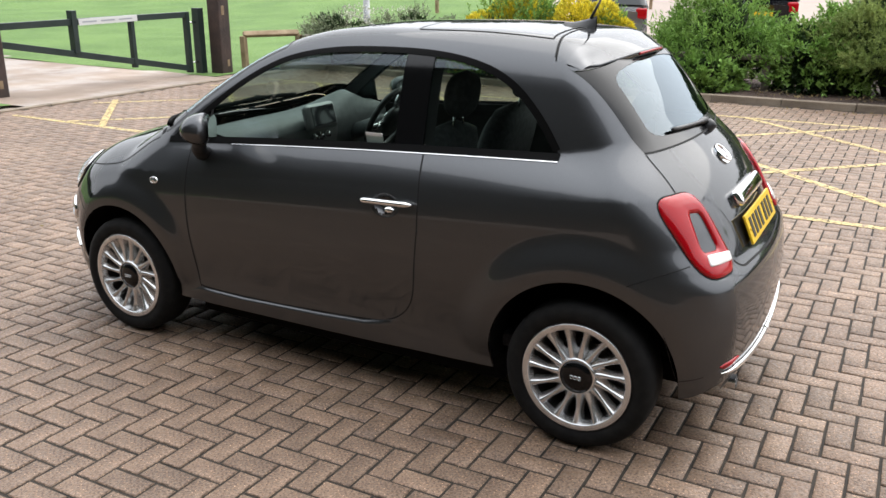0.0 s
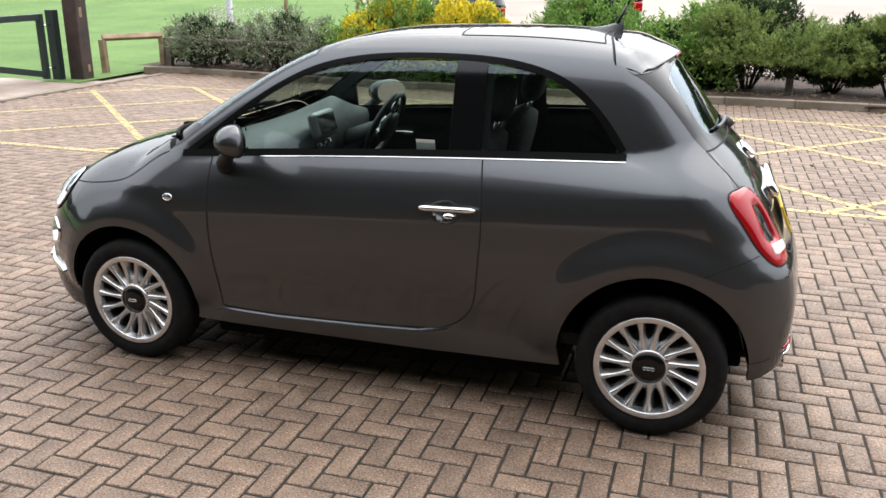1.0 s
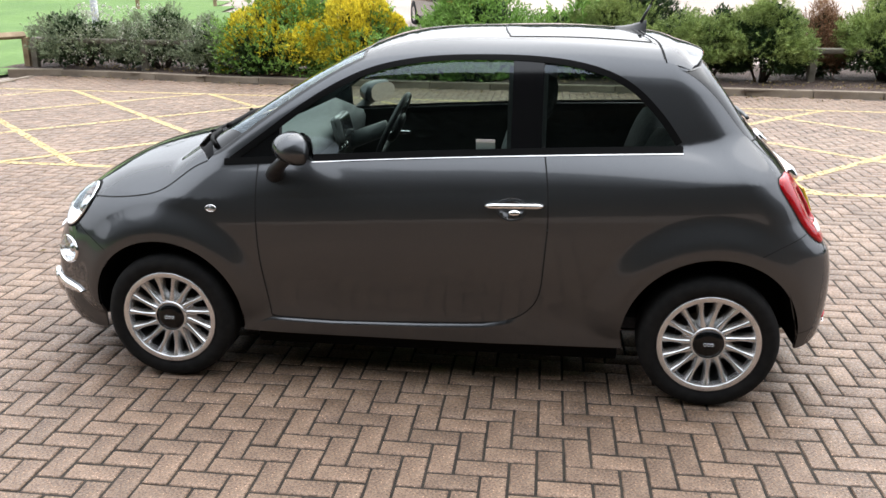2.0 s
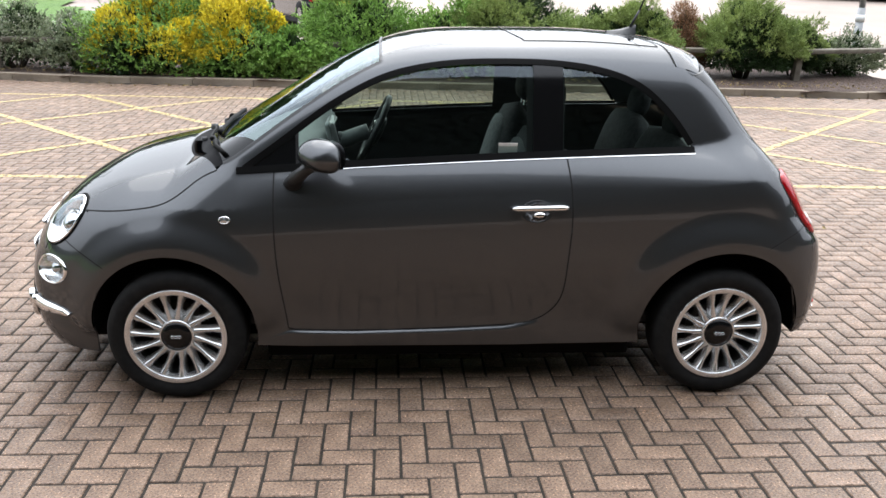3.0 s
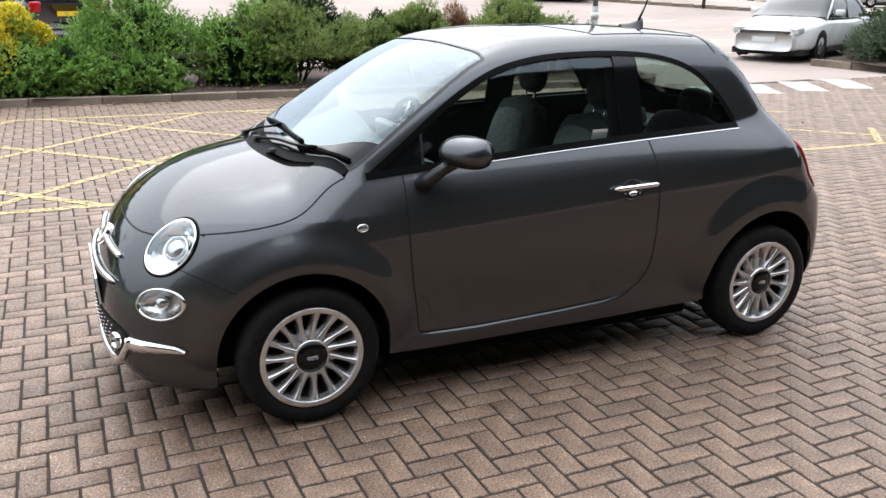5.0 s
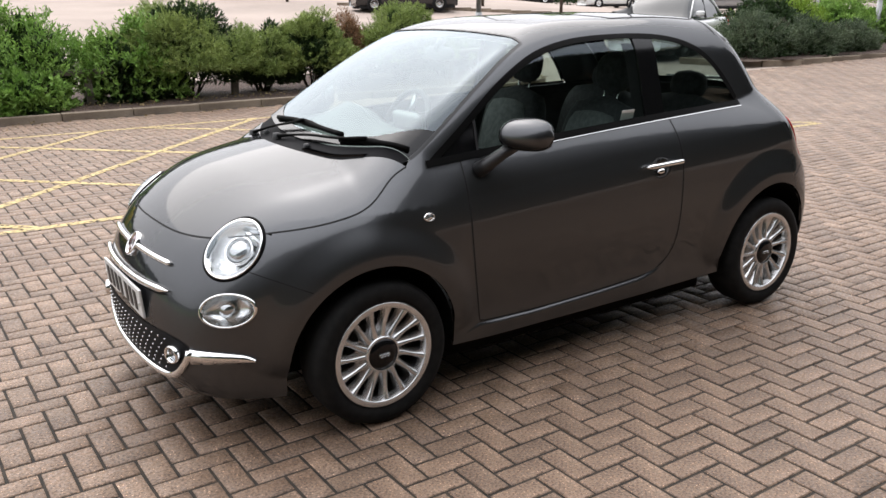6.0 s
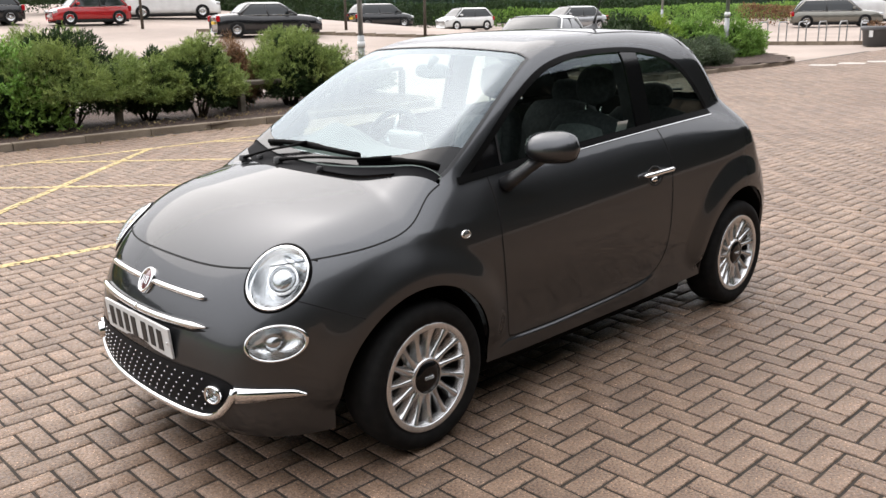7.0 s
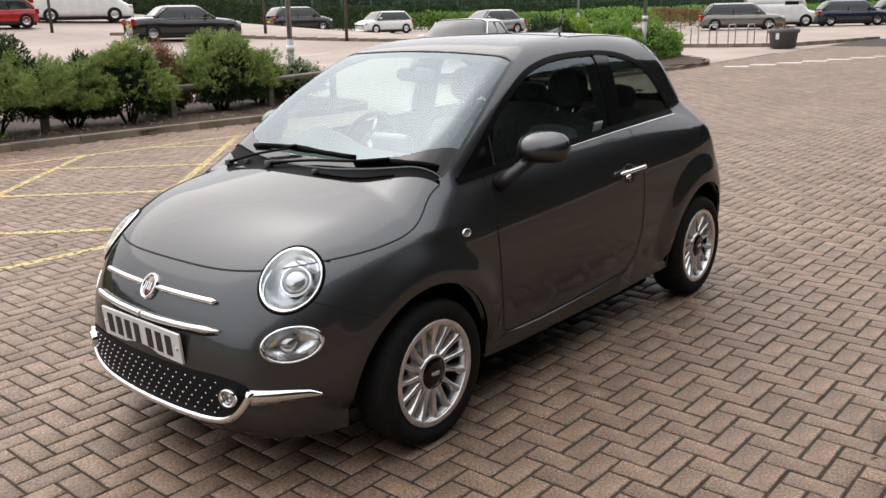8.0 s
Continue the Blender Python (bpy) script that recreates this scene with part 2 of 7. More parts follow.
vary(GRASSM, (0.6, 0.7, 0.5), (1, 1, 1), 9, 0.3, 0.6, mix=("MULTIPLY", 0.7))
bump(GRASSM, 60, 0.8, 0.03)
MULCH = material("bark_mulch", (0.05313, 0.03125, 0.02188), 0.95)
vary(MULCH, (0.02812, 0.01688, 0.0125), (0.0875, 0.05313, 0.0375), 22, 0.35, 0.65, 8)
bump(MULCH, 45, 1.0, 0.04)
KERBM = material("kerb_concrete", (0.1375, 0.1187, 0.1), 0.9)
vary(KERBM, (0.135, 0.102, 0.074), (0.255, 0.205, 0.155), 4, 0.3, 0.7, 8)
vary(KERBM, (0.6, 0.6, 0.55), (1, 1, 1), 90, 0.3, 0.6, mix=("MULTIPLY", 0.6))
bump(KERBM, 60, 0.4, 0.006)
PAVER = material("paving_block", (0.175, 0.1438, 0.125), 0.85)
vary(PAVER, (0.158, 0.102, 0.070), (0.214, 0.148, 0.104), 0.9, 0.3, 0.7, 5)
vary(PAVER, (0.34, 0.32, 0.30), (1.12, 1.12, 1.12), 105, 0.34, 0.58, 4, mix=("MULTIPLY", 0.9))
vary(PAVER, (0.70, 0.66, 0.62), (1.12, 1.10, 1.08), 7, 0.35, 0.65, 5, mix=("MULTIPLY", 0.8))
vary(PAVER, (1, 1, 1), (3.7, 3.6, 3.45), 120, 0.64, 0.70, 2, mix=("MULTIPLY", 0.85))
vary(PAVER, 0.42, 0.80, 60, socket="Roughness")
bump(PAVER, 130, 0.7, 0.005)
PAVER_FAR = PAVER.copy()
PAVER_FAR.name = "paving_block_field"
piece_tint(PAVER, 0.18)
piece_tint(PAVER_FAR, 0.18, "Island")
YPAINT = material("yellow_line_paint", (0.3875, 0.2687, 0.075), 0.7)
vary(YPAINT, (0.375, 0.275, 0.1063), (0.475, 0.375, 0.1688), 5, 0.3, 0.7, 6)
WPAINT = material("white_line_paint", (0.3875, 0.3625, 0.3313), 0.7)
vary(WPAINT, (0.42, 0.39, 0.35), (0.60, 0.57, 0.52), 4, 0.3, 0.7, 6)
for pm, cut in ((YPAINT, 0.40), (WPAINT, 0.40)):
    # worn through to the blocks in places
    pn, pl = pm.node_tree.nodes, pm.node_tree.links
    ptc, pnz, pst = pn.new("ShaderNodeTexCoord"), pn.new("ShaderNodeTexNoise"), pn.new("ShaderNodeValToRGB")
    pnz.inputs["Scale"].default_value, pnz.inputs["Detail"].default_value = 26, 6
    pst.color_ramp.elements[0].position, pst.color_ramp.elements[1].position = cut, cut + 0.10
    pl.new(ptc.outputs["Object"], pnz.inputs["Vector"])
    pl.new(pnz.outputs["Fac"], pst.inputs[0])
    pl.new(pst.outputs[0], pn["Principled BSDF"].inputs["Alpha"])

far_line = np.r_[-420, -260, -150, -90, np.arange(-60, 61, 3.0), 90, 150, 260, 420]
land("ground", far_line, far_line, ASPHALT, -0.05, label="pale tan weathered asphalt of the car park")
KERB_X = np.array([-8.75, -8.3, -7.2, -5.0, -2.0, 0.5, 3.0, 5.5, 7.0, 7.7, 8.15, 8.3])
KERB_Y = np.array([9.75, 9.95, 9.85, 9.42, 9.18, 9.08, 8.98, 8.75, 8.62, 8.70, 9.1, 9.7])


def kerb_y(x):
    return np.interp(x, KERB_X[1:9], KERB_Y[1:9])


def paved(x, y):
    """Inside the block-paved court."""
    if x < -8.2 or x > 36 or y < -7.0:
        return False
    if x < 8.3:
        return y < kerb_y(x) - 0.08
    return y < 8.0 - 0.02 * (x - 8.3)


land("paving_bed", np.arange(-8.3, 36.2, 0.3), np.arange(-7.2, 10.2, 0.3), JOINT, -0.0045, paved, "dark sand bed showing in the paving joints")
gx_ = np.r_[np.arange(-200, -60, 20), np.arange(-60, -2.4, 0.8)]
gy_ = np.r_[np.arange(-60, 60, 0.8), np.arange(60, 260, 20)]


def is_grass(x, y):
    if 4.35 < y < 8.35:
        return x < -16.0 - 0.3 * (y - 4)
    if y < 4.35:
        return x < -8.45
    if y < 10.3:
        return x < -8.95
    return x < -3.2 - 0.55 * (y - 12) if y > 12.2 else x < -8.7


land("grass", gx_, gy_, GRASSM, 0.0, is_grass, "bright green mown playing field", 0.03)
land("path", np.arange(-18, -8.0, 0.4), np.arange(4.0, 8.7, 0.4), PATHMAT, -0.012, None, "worn pale tarmac path to the gate")
land("planting_bed", np.arange(-9.0, 8.5, 0.25), np.arange(8.6, 12.6, 0.25), MULCH, 0.085, lambda x, y: y > np.interp(x, KERB_X[1:], KERB_Y[1:]) + 0.02 and x < 8.2 and y < 12.3, "brown bark mulch in the planting bed", 0.03)


def strip(bm, pts, width, lift):
    """A flat painted band along plan points."""
    p = np.array(pts, float)
    d = np.gradient(p, axis=0)
    d /= np.linalg.norm(d, axis=1, keepdims=True)
    n = np.stack([-d[:, 1], d[:, 0]], -1) * width / 2
    prev = None
    for a, b in zip(p + n, p - n):
        cur = [bm.verts.new((q[0], q[1], float(rise(*q)) + lift)) for q in (a, b)]
        if prev:
            bm.faces.new((prev[0], prev[1], cur[1], cur[0]))
        prev = cur


def line_upper(x):
    return 7.74 - 0.05 * x


def line_lower(x):
    return 3.10 - 0.035 * x


def marking(name, pts, width, mat, lift, label):
    bm = bmesh.new()
    n = max(2, int(np.hypot(*np.subtract(pts[-1], pts[0])) / 0.8) + 2)
    strip(bm, resample(np.array(pts, float), n), width, lift)
    bmesh.ops.recalc_face_normals(bm, faces=bm.faces)
    return tagged(link(name, bm, mat, smooth=False), label, kind="structure")


YL = "worn yellow hatching line painted on the paving"
marking("line_marking", [(x, line_upper(x)) for x in np.linspace(-7.9, 8.0, 20)], 0.085, YPAINT, 0.003, YL)
marking("line_marking", [(x, line_lower(x)) for x in np.linspace(-7.9, 7.3, 20)], 0.085, YPAINT, 0.003, YL)
for c in (-2.9, -0.65, 1.45, 3.5, 5.75, 8.0, 10.2, 12.4):
    # falling diagonals, x + y = c
    a = np.linspace(-7.9, 7.3, 400)
    ok = [(x, c - x) for x in a if line_lower(x) < c - x < line_upper(x)]
    marking("line_marking", [ok[0], ok[-1]], 0.085, YPAINT, 0.004, YL)
for c in (-14.8, -12.5, -10.25, -7.95, -5.9, -3.5, -0.85, 1.5, 3.6):
    # rising diagonals, x - y = c
    a = np.linspace(-7.9, 7.3, 400)
    ok = [(x, x - c) for x in a if line_lower(x) < x - c < line_upper(x)]
    if len(ok) > 10:
        marking("line_marking", [ok[0], ok[-1]], 0.085, YPAINT, 0.005, YL)
for k in range(4):
    x0 = 7.65 + 1.0 * k
    marking("crossing_block", [(x0, 6.85 - 0.03 * k), (x0 + 0.62, 8.0 - 0.05 * k)], 0.52, WPAINT, 0.004, "white painted crossing block")
for k in range(8):
    x0, y0 = 19.8 + 0.85 * k, 6.6 - 0.41 * k
    marking("crossing_block", [(x0 - 0.09, y0 + 0.31), (x0 + 0.09, y0 - 0.31)], 0.50, WPAINT, 0.006, "white painted crossing block")


def kerb_run(px, py, label):
    """Kerb stones set end to end along a plan line."""
    run = resample(np.stack([px, py], -1), 400)
    s = np.r_[0, np.cumsum(np.linalg.norm(np.diff(run, axis=0), axis=1))]
    kb = tagged(new("kerb"), label, kind="structure")
    n = int(s[-1] / 0.915)
    for i in range(n):
        a, b = [np.array([np.interp(v, s, run[:, k]) for k in (0, 1)]) for v in (i * s[-1] / n, (i + 1) * s[-1] / n)]
        d, mid = b - a, (a + b) / 2
        bm = bmesh.new()
        box(bm, 0, 0, 0, np.linalg.norm(d) - 0.008, 0.13, 0.26, 0.012)
        ob = part("kerb_stone", bm, KERBM, kb, smooth=False)
        ob.matrix_basis = pose(mid[0], mid[1], float(rise(*mid)) - 0.038 + random.uniform(-0.006, 0.006), random.uniform(-0.8, 0.8), 0, math.degrees(math.atan2(d[1], d[0])) + random.uniform(-0.4, 0.4))
    return kb


kerb_run(KERB_X, KERB_Y, "dirty concrete kerb along the planting bed")
bm = bmesh.new()
for k in range(9):
    box(bm, -8.28 + 0.02 * math.sin(k), 3.0 + 0.78 * k, -0.03, 0.12, 0.765, 0.10, 0.01)
tagged(link("edging", bm, KERBM, smooth=False), "flush concrete edging between path and paving", kind="structure")


# ---- the car: one smooth body surface, cut into its panels ----
# car frame: forward is -x, its nearside is -y, axles at x = -1.15 and 1.15
R_TYRE, HUB_Y = 0.286, 0.735
side_low = Curve1((0.16, 0.585), (0.24, 0.690), (0.30, 0.738), (0.36, 0.759), (0.48, 0.776), (0.60, 0.784), (0.72, 0.785), (0.90, 0.785), (1.20, 0.785))
plan_in = Curve1((-1.95, 0.30), (-1.70, 0.120), (-1.45, 0.032), (-1.15, -0.002), (-0.80, 0.0), (-0.30, 0.0), (0.30, 0.0), (0.75, 0.0), (1.15, 0.0), (1.40, 0.034), (1.60, 0.115), (1.80, 0.25))
cabin_in = Curve1((-1.3, 0.06), (-0.9, 0.012), (-0.4, 0.0), (0.2, 0.0), (0.7, 0.010), (1.1, 0.034), (1.5, 0.085))
hood_top = Curve1((-1.95, 0.62), (-1.78, 0.775), (-1.60, 0.868), (-1.40, 0.932), (-1.20, 0.975), (-1.00, 1.005), (-0.80, 1.025))
roof_top = Curve1((-1.30, 0.868), (-1.08, 1.0), (-0.80, 1.172), (-0.50, 1.346), (-0.28, 1.441), (0.0, 1.486), (0.30, 1.493), (0.60, 1.493), (0.90, 1.475), (1.15, 1.450), (1.45, 1.395))
nose_x = Curve1((0.12, -1.775), (0.20, -1.850), (0.28, -1.882), (0.36, -1.888), (0.46, -1.884), (0.57, -1.868), (0.68, -1.832), (0.78, -1.768), (0.90, -1.650))
tail_x = Curve1((0.15, 1.58), (0.24, 1.632), (0.36, 1.662), (0.50, 1.670), (0.60, 1.660), (0.70, 1.632), (0.80, 1.588), (0.90, 1.528), (1.00, 1.442), (1.08, 1.358), (1.20, 1.262), (1.32, 1.170), (1.42, 1.092))


def belt_z(x):
    return 0.972 + 0.076 * (np.asarray(x) + 0.86) - 0.014 * (np.asarray(x) + 0.86) ** 2


def inside(x, y, z):
    """Above zero inside the body."""
    y = np.abs(y)
    fold = belt_z(np.clip(x, -0.86, 1.0))
    xf = np.clip(x, -0.86, 1.15)
    at_fold = 0.668 - 0.24 * (fold - 1.05) - 0.14 * (fold - 1.05) ** 2 - cabin_in(xf) + plan_in(xf)
    # the side rolls in to a crease that climbs towards the tail lamp, then a shallow hollow up to the belt
    zc = 0.873 + 0.058 * np.clip(x, -0.9, 1.4)
    roll = 0.022 * np.clip(1 - (zc - z) / 0.36, 0, 1) ** 2 + 0.011 * np.clip(1 - (zc - z) / 0.11, 0, 1) ** 2
    sharp = 0.55 * smoothstep(-1.0, -0.6, x)
    t = np.clip((z - zc) / (fold - zc), 0, 3)
    band_y = 0.752 - (0.752 - at_fold) * ((1 - sharp) * t + sharp * t * t)
    low = np.where(z > zc, band_y, side_low(z) - roll) - plan_in(x)
    cabin = 0.668 - 0.24 * (z - 1.05) - 0.14 * (z - 1.05) ** 2 - cabin_in(x)
    flare = 0.028 * (1 - smoothstep(0.390, 0.530, np.hypot(x - 1.15, z - 0.30))) + 0.024 * (1 - smoothstep(0.370, 0.490, np.hypot(x + 1.155, z - 0.30)))
    side = smax(low + flare, cabin, 0.014 + 0.14 * smoothstep(0.95, 1.40, x)) - y
    hood = hood_top(x) - 0.17 * y**2 - z
    shift = 0.02 * y**2 * smoothstep(0.5, -0.5, x)
    roof = roof_top(x - shift) - 0.08 * y**2 - z
    top = smax(hood, roof, 0.012)
    k = 0.10 + 0.10 * smoothstep(-0.6, -1.4, x) + 0.06 * smoothstep(-0.5, 0.0, x)
    g = smin(side, top, k)
    nose = x - (nose_x(z) + (0.18 + 0.08 * smoothstep(0.5, 0.72, z)) * y**2 + 0.45 * y**4)
    square = smoothstep(0.80, 0.68, z)
    tail = (tail_x(z) + 0.026 * smoothstep(0.715, 0.645, z) - (0.17 - 0.05 * square) * y**2 - (0.12 - 0.08 * square) * y**4) - x
    g = smin(g, nose, 0.20)
    return smin(g, tail, 0.13)


def shoot(o, d, far=1.6):
    """Where rays from inside leave the body."""
    o, d = np.broadcast_arrays(np.asarray(o, float), np.asarray(d, float))
    a, b = np.zeros(o.shape[:-1]), np.full(o.shape[:-1], far)
    for _ in range(34):
        m = (a + b) / 2
        p = o + d * m[..., None]
        ok = inside(p[..., 0], p[..., 1], p[..., 2]) > 0
        a, b = np.where(ok, m, a), np.where(ok, b, m)
    return o + d * a[..., None]


def on_side(x, z):
    x, z = np.broadcast_arrays(np.asarray(x, float), np.asarray(z, float))
    return shoot(np.stack([x, 0 * x, z], -1), np.array([0, 1.0, 0]))


def on_top(x, y):
    x, y = np.broadcast_arrays(np.asarray(x, float), np.asarray(y, float))
    return shoot(np.stack([x, y, 0 * x + 0.45], -1), np.array([0, 0, 1.0]))


def on_tail(y, z, lift=0.0):
    y, z = np.broadcast_arrays(np.asarray(y, float), np.asarray(z, float))
    return shoot(np.stack([0 * y + 0.6, y, z], -1), np.array([1.0, 0, 0]))


def on_nose(y, z):
    y, z = np.broadcast_arrays(np.asarray(y, float), np.asarray(z, float))
    return shoot(np.stack([0 * y - 0.9, y, z], -1), np.array([-1.0, 0, 0]))


def settle(p):
    """Points near the body moved onto it, away from its spine."""
    p = np.asarray(p, float)
    o = np.stack([np.clip(p[..., 0], -1.05, 0.95), 0 * p[..., 0], np.clip(p[..., 2], 0.15, 0.8)], -1)
    d = p - o
    return shoot(o, d / np.linalg.norm(d, axis=-1, keepdims=True), 2.0)


def normals(p):
    e = 1e-3
    x, y, z = p[..., 0], p[..., 1], p[..., 2]
    g = np.stack([inside(x + e, y, z) - inside(x - e, y, z), inside(x, y + e, z) - inside(x, y - e, z), inside(x, y, z + e) - inside(x, y, z - e)], -1)
    return -g / np.linalg.norm(g, axis=-1, keepdims=True)


def fair(points, n, closed=False):
    """A smooth curve through a few knots (2 or 3 columns)."""
    p = np.asarray(points, float)
    s = np.r_[0, np.cumsum(np.linalg.norm(np.diff(p, axis=0), axis=1))]
    t = np.linspace(0, s[-1], n * 4)
    return resample(np.stack([Curve1(*zip(s, p[:, k]))(t) for k in range(p.shape[1])], -1), n)


def between(c1, c2, rows, lift=0.0):
    """Surface patch between two curves of equal length, laid on the body."""
    t = np.linspace(0, 1, rows)[:, None, None]
    p = settle(c1[None] * (1 - t) + c2[None] * t)
    return p + lift * normals(p) if lift else p


def sheet(p, side=1, thick=0.0):
    """(verts, faces) of a patch; side -1 mirrors it to the nearside."""
    r, c = p.shape[:2]
    v = p.reshape(-1, 3) * np.array([1, side, 1])
    f = grid_faces(r, c)
    # outward-facing
    k = (r // 2) * c + c // 2 - (1 if c // 2 else 0)
    a, b, d = v[f[len(f) // 2][0]], v[f[len(f) // 2][1]], v[f[len(f) // 2][2]]
    nn = normals(a[None])[0]
    if np.dot(np.cross(b - a, d - a), nn) < 0:
        f = [q[::-1] for q in f]
    if thick:
        # folded-in rim, so that panel edges have depth
        ring = [*range(c), *(i * c + c - 1 for i in range(1, r)), *((r - 1) * c + j for j in range(c - 2, -1, -1)), *(i * c for i in range(r - 2, 0, -1))]
        edge = v[ring]
        inner = edge - thick * normals(edge)
        o, m = len(v), len(ring)
        v = np.vstack([v, edge, inner])
        f = f + [(o + i, o + (i + 1) % m, o + m + (i + 1) % m, o + m + i) for i in range(m)]
    return v.tolist(), f


def ribbon(c, width, lift=0.0012, side=1, closed=False):
    """A narrow band along a curve on the body."""
    c = np.asarray(c, float)
    nn = normals(c)
    t = np.roll(c, -1, 0) - np.roll(c, 1, 0) if closed else np.gradient(c, axis=0)
    w = np.cross(nn, t)
    w /= np.linalg.norm(w, axis=1, keepdims=True)
    a, b = settle(c + w * width / 2), settle(c - w * width / 2)
    p = np.stack([a + lift * normals(a), c + (lift + 0.0004) * nn, b + lift * normals(b)], 0)
    if closed:
        p = np.concatenate([p, p[:, :1]], 1)
    return sheet(p, side)


ARCH = {-1: (-1.163, 0.342, 0.298), 1: (1.15, 0.358, 0.300)}  # front and rear: middle, radius, height


def arch_z(x, end):
    xc, r, zc = ARCH[end]
    return zc + np.sqrt(np.maximum(r * r - (np.asarray(x) - xc) ** 2, 0))


car = tagged(new("small_car"), "dark grey metallic three-door city car parked on the paving", "car")

# curves on the near-side that panels share (built at +y, mirrored)
sx = np.linspace(0, 1, 41)
hood_front_y = np.linspace(-0.46, 0.46, 33)
hood_front = on_top(-1.745 + 0.20 * hood_front_y**2 + 0.9 * hood_front_y**4, hood_front_y)
hood_side_xz = fair([(hood_front[-1, 0], hood_front[-1, 2]), (-1.60, 0.767), (-1.53, 0.780), (-1.40, 0.797), (-1.27, 0.815), (-1.165, 0.842), (-1.09, 0.890), (-1.02, 0.940), (-0.965, 0.965)], 37)
hood_side = on_side(hood_side_xz[:, 0], hood_side_xz[:, 1])


def side_patch(low, high, rows, inset=0.0):
    """Patch between two side-view curves (x, z)."""
    t = np.linspace(0, 1, rows)[:, None, None]
    q = low[None] * (1 - t) + high[None] * t
    p = on_side(q[..., 0], q[..., 1])
    return p - inset * normals(p) if inset else p


def both(name, p, mat, label="", thick=0.012):
    for s in (-1, 1):
        part(name, sheet(p, s, thick), mat, car, label)


NSIDE = 70
DOOR_F = Curve1((0.20, -0.682), (0.312, -0.690), (0.55, -0.722), (0.80, -0.735), (1.0, -0.733))
DOOR_R = Curve1((0.31, 0.20), (0.356, 0.36), (0.425, 0.437), (0.56, 0.466), (0.74, 0.478), (0.90, 0.474), (1.07, 0.452))


def bent_patch(low, high, rows, left=None, right=None):
    """Side patch whose end columns follow the curves x(z) given."""
    t = np.linspace(0, 1, rows)[:, None, None]
    q = low[None] * (1 - t) + high[None] * t
    w = np.linspace(0, 1, low.shape[0])[None]
    x, z = q[..., 0].copy(), q[..., 1]
    if left is not None:
        x += (left(z[:, :1]) - q[:, :1, 0]) * (1 - w) ** 3
    if right is not None:
        x += (right(z[:, -1:]) - q[:, -1:, 0]) * w**3
    return on_side(x, z)


# front wing
u = np.linspace(0, 1, NSIDE)
xb = -1.505 + 0.684 * (0.5 - 0.5 * np.cos(np.pi * u))
xb = np.r_[xb, np.linspace(-0.8205, -0.69, 14)]
wing_low = np.stack([xb, np.where(xb < -0.8208, arch_z(xb, -1), 0.25)], -1)
wing_top_line = np.vstack([hood_side_xz[hood_side_xz[:, 0] > -1.505], [(-0.90, 0.969), (-0.82, 0.975), (-0.733, 0.981)]])
wing_high = resample(np.vstack([[(-1.505, 0.7765)], wing_top_line]), len(xb))
both("front_wing", bent_patch(wing_low, wing_high, 40, right=DOOR_F), PAINT)
# door
door_low_line = fair([(-0.69, 0.312), (-0.42, 0.306), (-0.03, 0.316), (0.22, 0.328), (0.36, 0.356), (0.437, 0.425), (0.466, 0.56), (0.478, 0.74)], 110)
door_high = np.stack([np.linspace(-0.733, 0.452, 110), belt_z(np.linspace(-0.733, 0.452, 110))], -1)
doors = [part("door", sheet(bent_patch(door_low_line, door_high, 60, left=DOOR_F, right=DOOR_R), s, 0.012), PAINT, car) for s in (-1, 1)]
# sill
sill_x = np.linspace(-0.8205, 0.437, 70)
sill_top = np.stack([sill_x, np.interp(sill_x, [-0.8205, -0.69, -0.42, -0.03, 0.22, 0.36, 0.437], [0.252, 0.310, 0.305, 0.315, 0.327, 0.355, 0.42])], -1)
sill = side_patch(np.stack([sill_x, 0 * sill_x + 0.238], -1), sill_top, 14)
proud = 0.014 * smoothstep(-0.80, -0.60, sill_x) * smoothstep(0.437, 0.25, sill_x)
sill = sill + (np.clip(np.linspace(5.5, 0, 14), 0, 1) * np.linspace(0.4, 1, 14))[:, None, None] * proud[None, :, None] * normals(sill)
both("sill", sill, PAINT)
# rear quarter
q1 = np.linspace(0.43, 0.805, 22)
q2 = 1.15 - 0.3578 * np.cos(np.pi * np.linspace(0, 1, 70))
quarter_low = np.vstack([np.stack([q1, np.full(22, 0.238)], -1), np.stack([q2, arch_z(q2, 1)], -1)])
QL = lambda z: np.where(z < 0.425, 0.43 + 0.007 * (z - 0.238) / 0.187, DOOR_R(z))
QEDGE = fair([(0.437, 0.425), (0.466, 0.56), (0.478, 0.74), (0.474, 0.90), (0.452, 1.064)], 30)
quarter_high = np.stack([np.linspace(0.452, 1.28, len(quarter_low)), 0 * quarter_low[:, 0]], -1)
quarter_high[:, 1] = np.where(quarter_high[:, 0] < 1.0, belt_z(quarter_high[:, 0]), belt_z(1.0))
quarter = bent_patch(quarter_low, quarter_high, 60, left=QL)
both("rear_quarter", quarter, PAINT)
